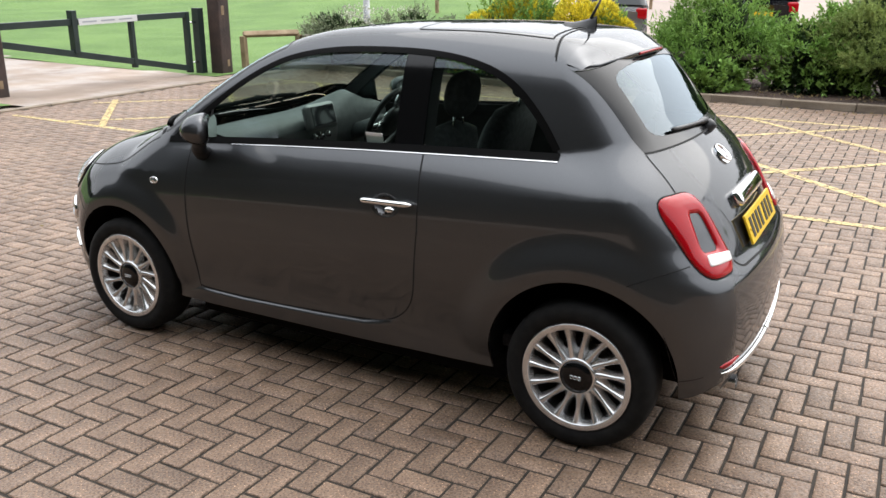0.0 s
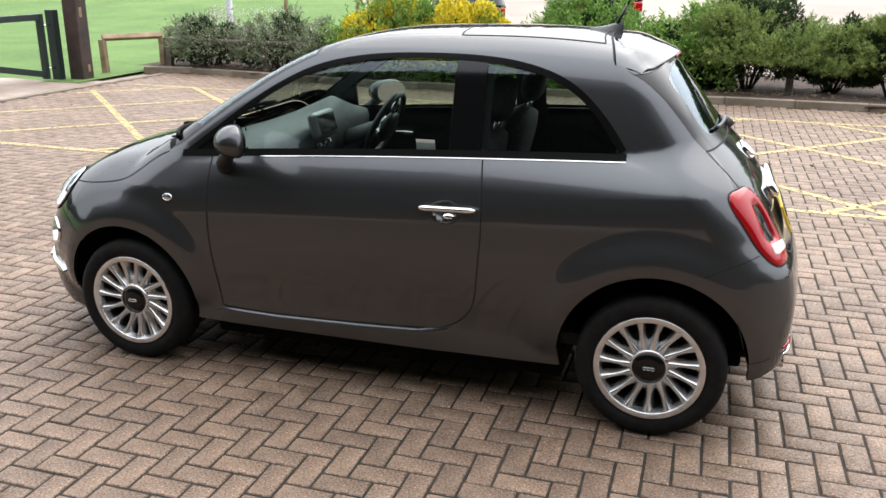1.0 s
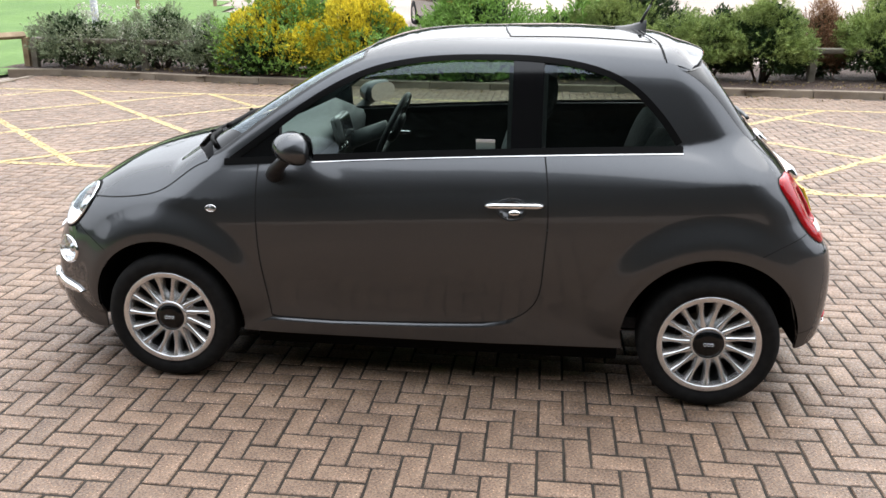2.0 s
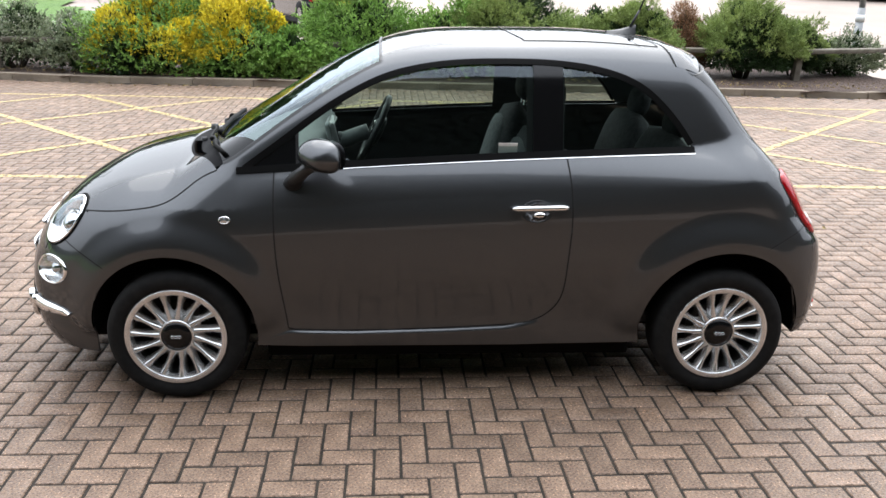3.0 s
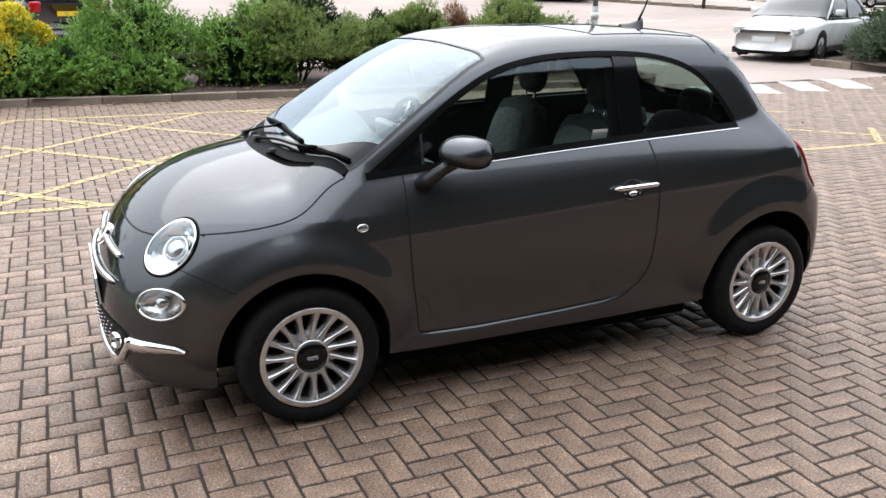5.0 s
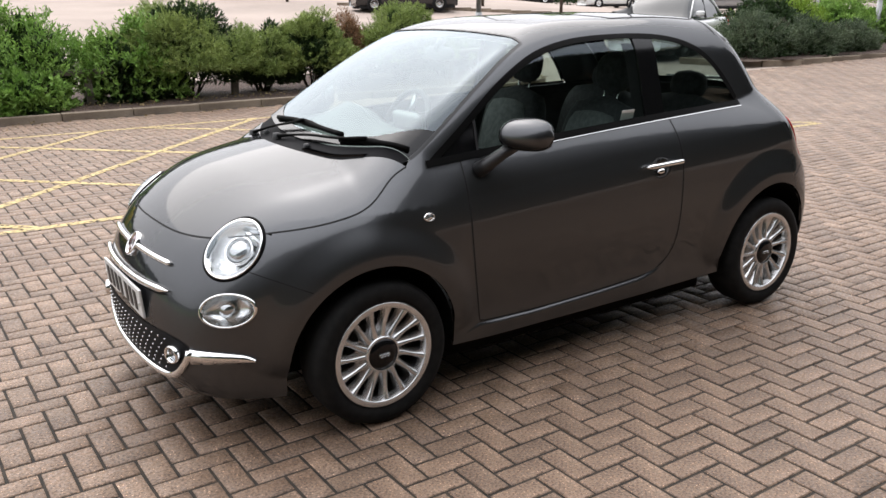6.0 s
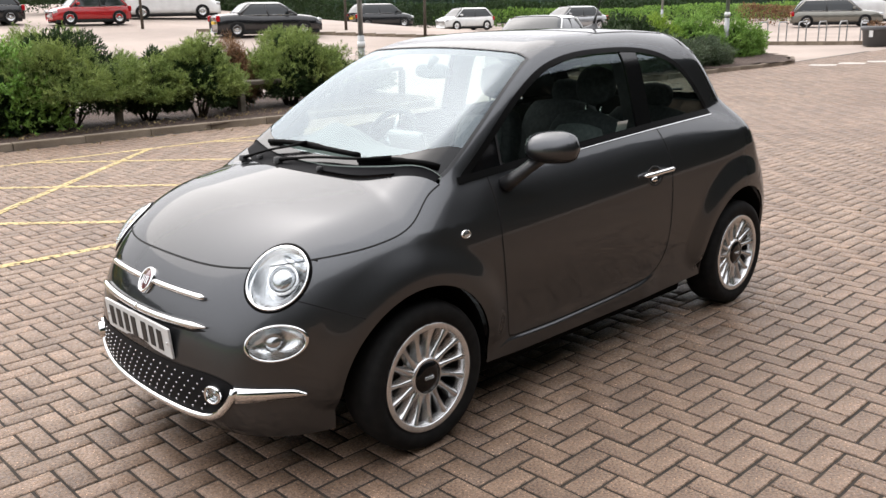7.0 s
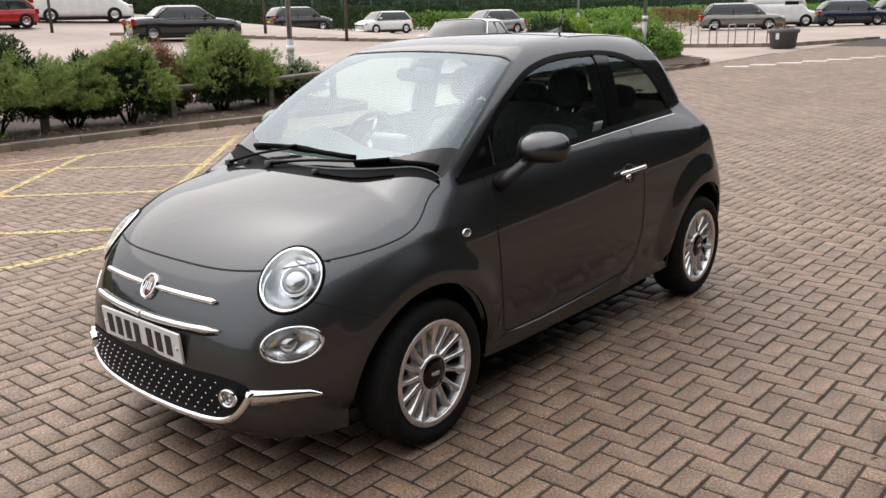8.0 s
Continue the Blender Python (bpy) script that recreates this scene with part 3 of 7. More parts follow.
# front end and tail: fans of rays that end on the wings and quarters
def fan(x0, turn, edge_x, top, z_low, rows, cols):
    """Patch round one end of the car. edge_x(z): where it meets the sides; top: its upper edge, from the middle outwards."""

    def limit(z):
        p = on_side(edge_x(z), z)
        return np.arctan2(p[..., 1], turn * (p[..., 0] - x0))

    f_top = np.arctan2(top[:, 1], turn * (top[:, 0] - x0)) / limit(top[:, 2])
    t = np.linspace(-1, 1, cols)
    ztop = np.interp(np.abs(t), f_top, top[:, 2])
    s = np.linspace(0, 1, rows)[:, None]
    z = z_low(np.abs(t))[None] * (1 - s) + ztop[None] * s
    ph = t[None] * limit(z)
    return shoot(np.stack([0 * z + x0, 0 * z, z], -1), np.stack([turn * np.cos(ph), np.sin(ph), 0 * z], -1))


top_half = np.vstack([hood_front[16:], hood_side[hood_side[:, 0] < -1.505], on_side(-1.505, 0.7765)[None]])
front = fan(-1.05, -1, lambda z: 0 * z - 1.505, resample(top_half, 60), lambda t: 0.175 + 0 * t, 84, 171)
front_bumper = part("front_bumper", sheet(front, 1, 0.012), PAINT, car)
glass_low_y = np.linspace(0, 0.553, 24)
GLASS_LOW = lambda y: 1.082 + 0.003 * (np.asarray(y) / 0.553) ** 2
glass_low = on_tail(glass_low_y, GLASS_LOW(glass_low_y))
BZ = float(belt_z(1.0))


def quarter_edge(z):
    return np.where(z < 0.312, 1.5078, 1.5078 + (1.28 - 1.5078) * (z - 0.312) / (BZ - 0.312))


tail_top_half = resample(np.vstack([glass_low, on_side(1.28, BZ)[None]]), 60)
rear = fan(0.70, 1, quarter_edge, tail_top_half, lambda t: 0.296 - 0.040 * smoothstep(0.78, 1.0, t), 84, 141)
part("tailgate", sheet(rear, 1, 0.012), PAINT, car)
# bonnet
rows = []
back_y = np.linspace(-1, 1, 101)
cowl = np.stack([-1.181 + 0.40 * (0.66 * back_y) ** 2, 0.66 * back_y], -1)
for s in np.linspace(0, 1, 70):
    i = s * (len(hood_side) - 1)
    ex = np.interp(i, range(len(hood_side)), hood_side[:, 0])
    ey = np.interp(i, range(len(hood_side)), hood_side[:, 1])
    fx = np.interp(back_y * 0.46, hood_front_y, hood_front[:, 0])
    x = fx * (1 - s) + cowl[:, 0] * s
    y = back_y * (0.46 * (1 - s) + ey * s if s < 0 else ey)
    x = x + (ex - x[-1]) * np.abs(back_y) ** 3
    rows.append(np.stack([x, y], -1))
rows = np.array(rows)
bonnet = on_top(rows[..., 0], rows[..., 1])
bonnet_ob = part("bonnet", sheet(bonnet, 1, 0.012), PAINT, car)
# scuttle, windscreen
def band(f0, f1, rows, bow=1.0):
    """Top patch between two lines x(y), given with their half widths; bow above 1 lets its sides bulge."""
    out = []
    for s in np.linspace(0, 1, rows):
        y = back_y * (f0[1] + (f1[1] - f0[1]) * s**bow)
        out.append(np.stack([f0[0](y) * (1 - s) + f1[0](y) * s, y], -1))
    out = np.array(out)
    return on_top(out[..., 0], out[..., 1])


BON_END = lambda y: -1.178 + 0.40 * y**2
GLASS_END = lambda y: -1.085 + 0.34 * y**2
SCREEN_TOP = lambda y: -0.310 + 0.02 * y**2
ROOF_END = lambda y: 0.86 + 0.22 * y**2
SCUTTLE = material("matt_black_plastic", (0.010, 0.010, 0.011), 0.85, spec=0.10)
scuttle = band((BON_END, 0.648), (GLASS_END, 0.652), 8)
part("scuttle_panel", sheet(scuttle - 0.006 * normals(scuttle), 1), SCUTTLE, car, "black plastic scuttle below the windscreen")
screen = band((GLASS_END, 0.652), (SCREEN_TOP, 0.527), 34, 1.6)
part("windscreen", sheet(screen - 0.002 * normals(screen), 1), SCREEN_GLASS, car)
frit_low = band((GLASS_END, 0.650), (lambda y: GLASS_END(y) + 0.045 + 0.10 * np.abs(y / 0.65) ** 6, 0.644), 5)
part("windscreen_border", sheet(frit_low + 0.0008 * normals(frit_low), 1), GLOSSBLACK, car, "black printed glass border")
roof = band((SCREEN_TOP, 0.527), (ROOF_END, 0.530), 40)
part("roof", sheet(roof, 1, 0.01), PAINT, car)
# spoiler lip of the tailgate, with its own underside
sp_t = band((lambda y: ROOF_END(y) + 0.006, 0.530), (lambda y: 1.02 - 0.20 * y**2, 0.530), 12)
tip = np.stack([1.135 - 0.40 * (0.525 * back_y) ** 2, 0.525 * back_y, 1.408 - 0.18 * (0.525 * back_y) ** 2], -1)
# its ends die into the body
die = smoothstep(0.80, 1.0, np.abs(back_y))
tip[:, 2] = tip[:, 2] * (1 - die) + (on_top(tip[:, 0], tip[:, 1])[:, 2] + 0.003) * die
drop = (1 - 0.85 * die)[:, None]
RG_TOP = 1.398 - 0.045 * back_y**2
mid = (sp_t[-1] + tip) / 2 + np.array([0, 0, 0.003])
face = [tip + drop * np.array(d) for d in ((-0.010, 0, 0.0017), (-0.0035, 0, 0.0), (0, 0, -0.0035), (-0.003, 0, -0.012), (-0.006, 0, -0.0195), (-0.010, 0, -0.022))]
sp = np.concatenate([sp_t, mid[None], np.array(face)], 0)
nr, nc = sp.shape[:2]
part("spoiler", (sp.reshape(-1, 3).tolist(), grid_faces(nr, nc)), PAINT, car)
# underside in black, standing in for the shaded gap above the glass
under = on_tail(0.541 * back_y, RG_TOP)
under = np.stack([face[-1], face[-1] + np.array([-0.008, 0, 0.004]), under + 0.003 * normals(under)], 0)
part("spoiler_underside", (under.reshape(-1, 3).tolist(), grid_faces(3, nc)), BLACK, car, "spoiler underside, blackened for the shade of its gap")
for k in (0, nc - 1):
    rim = np.vstack([sp[:, k], under[1:, k]])
    part("spoiler_end", (rim.tolist(), [tuple(range(len(rim)))]), PAINT, car)
yb = np.linspace(-0.16, 0.16, 24)
part("high_brake_lamp", tube(np.stack([1.1325 - 0.40 * yb**2, yb, 1.399 - 0.18 * yb**2], -1), [0.006] * 24, 8), RED_LENS, car, "slim dark red high brake lamp")
# rear window
rg = []
for s in np.linspace(0, 1, 28):
    y = back_y * (0.541 * (1 - s) + 0.553 * s)
    ztop = RG_TOP
    rg.append(np.stack([y, ztop * (1 - s) + GLASS_LOW(y) * s], -1))
rg = np.array(rg)
rear_pane = on_tail(rg[..., 0], rg[..., 1])
part("rear_window", sheet(rear_pane - 0.002 * normals(rear_pane), 1), REAR_GLASS, car)
# printed border: a ring between the pane's edge and a round-cornered clear field
ang = np.linspace(0, 2 * math.pi, 240, endpoint=False)
ca, sa = np.cos(ang), np.sin(ang)
edge = 1 / np.maximum(np.abs(ca), np.abs(sa))
clear = (np.abs(ca / 0.83) ** 7 + np.abs(sa / 0.80) ** 7) ** (-1 / 7)
ring = []
for w in np.linspace(0, 1, 9):
    u = ca * (edge * (1 - w) + clear * w)
    a_ = np.clip(0.5 - 0.5 * sa * (edge * (1 - w) + clear * w) - 0.02 * w, 0, 1)
    y = u * (0.541 * (1 - a_) + 0.553 * a_)
    ring.append(on_tail(y, (1.398 - 0.045 * u**2) * (1 - a_) + GLASS_LOW(y) * a_))
ring = np.array(ring)
v, frit = (ring + 0.0008 * normals(ring)).reshape(-1, 3), grid_faces(9, 240, True)
part("rear_glass_gap", ribbon(on_tail(np.linspace(-0.553, 0.553, 60), GLASS_LOW(np.linspace(-0.553, 0.553, 60))), 0.008, 0.0015), GAP, car)
part("rear_window_border", (v.tolist(), frit), GLOSSBLACK, car, "black printed glass border")
# side frame: pillars and roof rail in one sweep
DLO = fair([(-0.855, 0.974), (-0.69, 1.093), (-0.51, 1.222), (-0.39, 1.291), (-0.27, 1.343), (-0.16, 1.371), (-0.05, 1.388), (0.18, 1.400), (0.41, 1.396), (0.62, 1.366), (0.735, 1.326), (0.80, 1.287), (0.868, 1.227), (0.93, 1.157), (0.985, 1.080)], 90)
outer = np.vstack([[on_side(-0.965, 0.965)], screen[:, -1], roof[1:, -1], sp_t[1:, -1], rear_pane[:, -1]])
outer = resample(outer, 110)
inner_xz = np.vstack([[(-0.90, 0.968)], DLO, np.stack([np.linspace(1.004, 1.28, 24), np.full(24, BZ)], -1)])
inner = resample(on_side(inner_xz[:, 0], inner_xz[:, 1]), 110)
both("side_frame", between(inner, outer, 12), PAINT)
# side windows


def window(x0, x1, n=40):
    xx = np.linspace(x0, x1, n)
    lo = belt_z(xx) + 0.004
    return side_patch(np.stack([xx, lo], -1), np.stack([xx, np.maximum(np.interp(xx, DLO[:, 0], DLO[:, 1]), lo + 0.001)], -1), 18, 0.006)


both("door_window", window(-0.852, 0.325), SIDE_GLASS, thick=0)
both("quarter_window", window(0.435, 0.983), SIDE_GLASS, thick=0)
pil = window(0.318, 0.442, 8)
both("centre_pillar_trim", pil + 0.006 * normals(pil), GLOSSBLACK)
dlo_line = on_side(DLO[:, 0], DLO[:, 1])
belt_x = np.linspace(-0.885, 1.0, 60)
belt_line = on_side(belt_x, belt_z(belt_x) - 0.004)
for s in (-1, 1):
    part("window_seal", ribbon(dlo_line, 0.028, 0.002, s), SEAL, car)
    part("belt_seal", ribbon(belt_line, 0.030, 0.003, s), SEAL, car)
    part("belt_chrome", ribbon(on_side(belt_x[12:], belt_z(belt_x[12:]) - 0.020), 0.0045, 0.003, s), SATIN, car)
# shut lines: near-black ribbons on the panels, in place of shaded gaps
gaps = [
    ("door_gap", np.vstack([np.stack([DOOR_F(np.linspace(0.978, 0.318, 40)), np.linspace(0.978, 0.318, 40)], -1), door_low_line[2:], QEDGE[14:]])),
]
for nm, q in gaps:
    for s in (-1, 1):
        part(nm, ribbon(on_side(q[:, 0], q[:, 1]), 0.006, 0.0012, s), GAP, car)
for s in (-1, 1):
    part("bonnet_gap", ribbon(hood_side[2:], 0.006, 0.0012, s), GAP, car)
part("bonnet_front_gap", ribbon(hood_front, 0.007, 0.0012), GAP, car)


# ---- wheels ----
def wheel(x, s):
    """Fifteen-inch multi-spoke alloy; outer face towards s * y."""
    w = new("wheel")
    w.parent = car
    w.location = (x, s * HUB_Y, R_TYRE)
    R = R_TYRE
    prof = [(0.196, -0.10), (0.215, -0.118), (0.25, -0.122), (0.274, -0.110), (R - 0.002, -0.085), (R, -0.05), (R, 0.0), (R - 0.002, 0.028), (0.274, 0.050), (0.252, 0.060), (0.225, 0.058), (0.207, 0.048), (0.203, 0.040), (0.196, 0.02)]
    flip = Matrix.Diagonal((1, s, 1, 1))
    part("tyre", moved(lathe(prof, 64), flip), RUBBER, w)
    rim = [(0.196, 0.02), (0.205, 0.046), (0.2095, 0.0525), (0.2085, 0.0555), (0.206, 0.0565), (0.190, 0.0555), (0.1875, 0.0545), (0.1855, 0.051), (0.180, 0.02), (0.180, -0.03), (0.176, -0.09), (0.10, -0.092)]
    part("rim", moved(lathe(rim[:9], 64), flip), ALLOY, w)
    part("rim_barrel", moved(lathe(rim[8:], 64), flip), BARREL, w)
    part("brake_disc", moved(lathe([(0.0, -0.02), (0.125, -0.02), (0.125, -0.035), (0.0, -0.035)], 40), flip), material("brake_steel", (0.06, 0.055, 0.05), 0.5, 0.6) if "brake_steel" not in bpy.data.materials else bpy.data.materials["brake_steel"], w)
    hub_prof = [(0.074, 0.010), (0.076, 0.030), (0.070, 0.042), (0.064, 0.045), (0.062, 0.040)]
    part("hub_ring", moved(lathe(hub_prof, 40), flip), ALLOY, w)
    part("centre_cap", moved(lathe([(0.064, 0.038), (0.062, 0.045), (0.035, 0.050), (0.0, 0.052)], 40), flip), GLOSSBLACK, w)
    for k in range(3):
        part("cap_mark", moved(lathe([(0.0055, 0.0), (0.0085, 0.0015), (0.0055, 0.003)], 14), Matrix.Translation(((k - 1) * 0.015, s * 0.0515, 0)) @ flip), SATIN, w)
    n, tt = 15, np.linspace(0, 1, 9)
    for k in range(n):
        v = []
        for t in tt:
            r = 0.058 + t * 0.138
            an = 2 * math.pi * (k + 0.35) / n + 0.12 * (1 - t) ** 1.6
            wd = 0.0150 - 0.0055 * smoothstep(0.0, 0.5, t) + 0.0050 * smoothstep(0.60, 1.0, t)
            ht = 0.036 - 0.007 * math.sin(math.pi * t) + 0.014 * t
            ca, sa = math.cos(an), math.sin(an)
            for a, h in ((-1.75 * wd, ht - 0.034), (-wd, ht - 0.006), (-0.5 * wd, ht + 0.0015), (0.3 * wd, ht + 0.002), (0.9 * wd, ht - 0.008), (1.75 * wd, ht - 0.034)):
                v.append((r * ca - a * sa, h * s, r * sa + a * ca))
        f = grid_faces(9, 6)
        part("spoke", (v, f if s < 0 else [q[::-1] for q in f]), ALLOY, w)
        # the low web that joins a spoke to the next one at the hub
        v = []
        for t in np.linspace(0, 1, 4):
            r = 0.060 + 0.046 * t
            for a in (0.15 + 0.35 * t, 0.5, 0.85 - 0.35 * t):
                an = 2 * math.pi * (k + 0.35 + a) / n + 0.12 * (1 - (r - 0.058) / 0.138) ** 1.6
                v.append((r * math.cos(an), s * (0.020 - 0.014 * t), r * math.sin(an)))
        f = grid_faces(4, 3)
        part("hub_web", (v, f if s < 0 else [q[::-1] for q in f]), ALLOY, w)
    return w


for wx in (-1.15, 1.15):
    for s in (-1, 1):
        wheel(wx, s)
        g = np.linspace(-0.12, math.pi + 0.12, 34)
        ax_, ar_, az_ = ARCH[1 if wx > 0 else -1]
        rim_x, rim_z = ax_ + (ar_ + 0.006) * np.cos(g), az_ + (ar_ + 0.006) * np.sin(g)
        rim_y = np.minimum(on_side(rim_x, np.maximum(rim_z, 0.26))[:, 1] - 0.014, 0.755)
        v = [(x, s * y, z) for x, y, z in zip(rim_x, rim_y, rim_z)] + [(x, s * 0.44, z) for x, z in zip(rim_x, rim_z)]
        part("wheel_arch_liner", (v, grid_faces(2, 34)), LINER, car)
        v = [(ax_ + r * math.cos(a), s * 0.46, az_ + r * math.sin(a)) for r in (0.0, 0.37) for a in g]
        part("wheel_well", (v, grid_faces(2, 34)), LINER, car)
for ux, uz, ul, uw in ((0, 0.19, 1.60, 1.30), (-1.25, 0.21, 0.86, 0.92), (1.155, 0.25, 0.68, 0.92)):
    bm = bmesh.new()
    box(bm, ux, 0, uz, ul, uw, 0.12, 0.02)
    part("underbody", bm, LINER, car, smooth=False)


# ---- the car's fittings ----
def spot(p, roll=0.0):
    """Local axes on the body at p: outward normal, level tangent, upward tangent."""
    p = settle(np.asarray(p, float)[None])[0]
    n = normals(p[None])[0]
    u = np.cross([0, 0, 1.0], n)
    u /= np.linalg.norm(u)
    v = np.cross(n, u)
    c, s = math.cos(radians(roll)), math.sin(radians(roll))
    return p, n, c * u + s * v, -s * u + c * v


def oval(p, a, b, roll=0.0, n=48, power=2.0):
    """Closed curve on the body round p."""
    p, nn, u, v = spot(p, roll)
    g = np.linspace(0, 2 * math.pi, n, endpoint=False)
    e = 2.0 / power
    x, y = np.sign(np.cos(g)) * np.abs(np.cos(g)) ** e, np.sign(np.sin(g)) * np.abs(np.sin(g)) ** e
    return p + a * x[:, None] * u + b * y[:, None] * v, nn


def rings(p, a, b, steps, roll=0.0, n=48, power=2.0, conform=True, axis=None):
    """Stack of ovals about p: steps are (size, height over the body)."""
    rows = []
    for k, h in steps:
        c, nn = oval(p, max(a * k, 1e-4), max(b * k, 1e-4), roll, n, power)
        if conform:
            c = settle(c)
            rows.append(c + h * normals(c))
        else:
            rows.append(c + h * (nn if axis is None else axis))
    v = np.array(rows)
    return v.reshape(-1, 3), grid_faces(len(steps), n, True)


def flip_y(mesh, s):
    v, f = mesh
    v = np.asarray(v) * np.array([1, s, 1])
    return v.tolist(), (f if s > 0 else [q[::-1] for q in f])


def cut(ob, p, a, b, roll=0.0):
    """Open an oval hole in a panel, on the side (sign of y) where p lies."""
    q, nn, u, v = spot(np.abs(p) * np.array([np.sign(p[0]), 1, 1]), roll)
    m = np.array([1, 1 if p[1] > 0 else -1, 1])
    q, nn, u, v = q * m, nn * m, u * m, v * m
    bm = bmesh.new()
    bm.from_mesh(ob.data)
    gone = []
    for f in bm.faces:
        d = np.array(f.calc_center_median()) - q
        if abs(d @ nn) < 0.09 and ((d @ u) / a) ** 2 + ((d @ v) / b) ** 2 < 1:
            gone.append(f)
    bmesh.ops.delete(bm, geom=gone, context="FACES")
    bm.to_mesh(ob.data)
    bm.free()


REFLECT = material("lamp_reflector", (0.80, 0.81, 0.82), 0.24, 1.0)
bump(REFLECT, 60, 0.35, 0.004)
LAMP_GREY = material("lamp_inner_grey", (0.52, 0.53, 0.54), 0.10, 0.9)
HEAD, LOWLAMP = (-1.633, 0.572, 0.726), (-1.680, 0.615, 0.528)
HROLL, LROLL = -53, -8  # lean of the two lamps
for s in (-1, 1):
    sg = np.array([1, s, 1])
    for ob in (front_bumper, bonnet_ob):
        cut(ob, np.array(HEAD) * sg, 0.113, 0.094, HROLL)
    cut(front_bumper, np.array(LOWLAMP) * sg, 0.098, 0.055, LROLL)
    lamp = new("headlamp")
    lamp.parent = car
    lamp["label"] = "round clear headlamp with a chrome ring"
    part("chrome_ring", flip_y(rings(HEAD, 0.120, 0.100, [(1.02, -0.002), (1.01, 0.006), (0.985, 0.010), (0.955, 0.010), (0.915, 0.004), (0.86, -0.010)], HROLL), s), CHROME, lamp)
    part("eyelid_seal", flip_y(rings(HEAD, 0.120, 0.100, [(1.10, -0.004), (1.085, 0.004), (1.03, 0.006), (1.01, -0.002)], HROLL), s), SEAL, lamp)
    part("reflector", flip_y(rings(HEAD, 0.120, 0.100, [(0.87, -0.008), (0.84, -0.02), (0.76, -0.034), (0.60, -0.055), (0.40, -0.064), (0.0, -0.066)], HROLL), s), REFLECT, lamp)
    hp, hn, hu, hv = spot(HEAD, HROLL)
    pj = hp - 0.012 * hu - 0.006 * hv
    part("projector_ring", flip_y(rings(pj, 0.058, 0.056, [(0.85, -0.055), (1.0, -0.020), (0.94, -0.012), (0.84, -0.016), (0.80, -0.03)], HROLL), s), CHROME, lamp)
    part("projector_lens", flip_y(rings(pj, 0.045, 0.045, [(1.0, -0.030), (0.95, -0.018), (0.75, -0.006), (0.4, 0.0), (0.0, 0.002)], HROLL), s), LAMP_GREY, lamp)
    part("brow_strip", flip_y(rings(hp - 0.078 * hu + 0.004 * hv, 0.012, 0.055, [(1.0, -0.03), (0.9, -0.012), (0.0, -0.010)], HROLL), s), REFLECT, lamp)
    part("lens", flip_y(rings(HEAD, 0.120, 0.100, [(0.95, 0.008), (0.80, 0.017), (0.6, 0.023), (0.3, 0.027), (0.0, 0.028)], HROLL), s), LENS_GLASS, lamp)
    low = new("lower_lamp")
    low.parent = car
    low["label"] = "oval clear daytime lamp"
    part("chrome_ring", flip_y(rings(LOWLAMP, 0.106, 0.060, [(1.06, -0.002), (1.04, 0.006), (0.97, 0.009), (0.92, 0.006), (0.90, -0.010)], LROLL), s), CHROME, low)
    part("reflector", flip_y(rings(LOWLAMP, 0.106, 0.060, [(0.92, 0.0), (0.86, -0.022), (0.6, -0.040), (0.0, -0.045)], LROLL), s), REFLECT, low)
    lp, ln, lu, lv = spot(LOWLAMP, LROLL)
    part("bulb_dome", flip_y(rings(lp + 0.015 * lu, 0.040, 0.036, [(1.0, -0.042), (0.9, -0.028), (0.5, -0.016), (0.0, -0.013)], LROLL), s), LAMP_GREY, low)
    part("lens", flip_y(rings(LOWLAMP, 0.106, 0.060, [(0.94, 0.004), (0.7, 0.010), (0.3, 0.013), (0.0, 0.014)], LROLL), s), LENS_GLASS, low)
    # side repeater
    part("side_repeater", flip_y(rings((-0.928, 0.78, 0.784), 0.022, 0.015, [(1.0, 0.0), (0.95, 0.005), (0.75, 0.006), (0.0, 0.009)]), s), LAMP_GREY, car, "small clear side repeater")
    part("repeater_ring", flip_y(rings((-0.928, 0.78, 0.784), 0.022, 0.015, [(1.1, 0.0), (1.05, 0.006), (0.85, 0.007), (0.8, 0.004)]), s), CHROME, car)
    # bumper seam, badge wing bars, blades
    q = fair([(-1.615, 0.668), (-1.532, 0.633), (-1.422, 0.584)], 14)
    part("bumper_seam", ribbon(on_side(q[:, 0], q[:, 1]), 0.004, 0.001, s), GAP, car)
    yb = np.linspace(0.046, 0.358, 20)
    c = on_nose(yb, 0.656 - 0.004 * (yb / 0.36) ** 2)
    tb = tube((c + 0.008 * normals(c)), [0.0115 * min(1, 6 * t + 0.6) * min(1, 9 * (1 - t) + 0.55) for t in np.linspace(0, 1, 20)], 8)
    part("whisker_bar", flip_y(tb, s), CHROME, car)
    yb = np.linspace(0.0, 0.408, 26)
    c = on_nose(yb, 0.559 + 0.008 * (yb / 0.4) ** 2)
    part("grille_crease_bar", flip_y(tube(c + 0.010 * normals(c), [0.011 * min(1, 6 * (1 - t) + 0.15) for t in np.linspace(0, 1, 26)], 8, flat=1.3), s), CHROME, car)
    part("grille_crease_gap", flip_y(tube(c + np.array([0, 0, -0.014]) + 0.003 * normals(c), [0.009 * min(1, 6 * (1 - t) + 0.15) for t in np.linspace(0, 1, 26)], 6), s), GAP, car)
    bl = fair([(-1.795, 0.520, 0.349), (-1.72, 0.592, 0.350), (-1.66, 0.632, 0.347), (-1.605, 0.664, 0.342)], 18)
    bl = settle(bl)
    wv = np.array([0.027 - 0.013 * t - 0.010 * max(0, t - 0.85) / 0.15 for t in np.linspace(0, 1, 18)])[:, None]
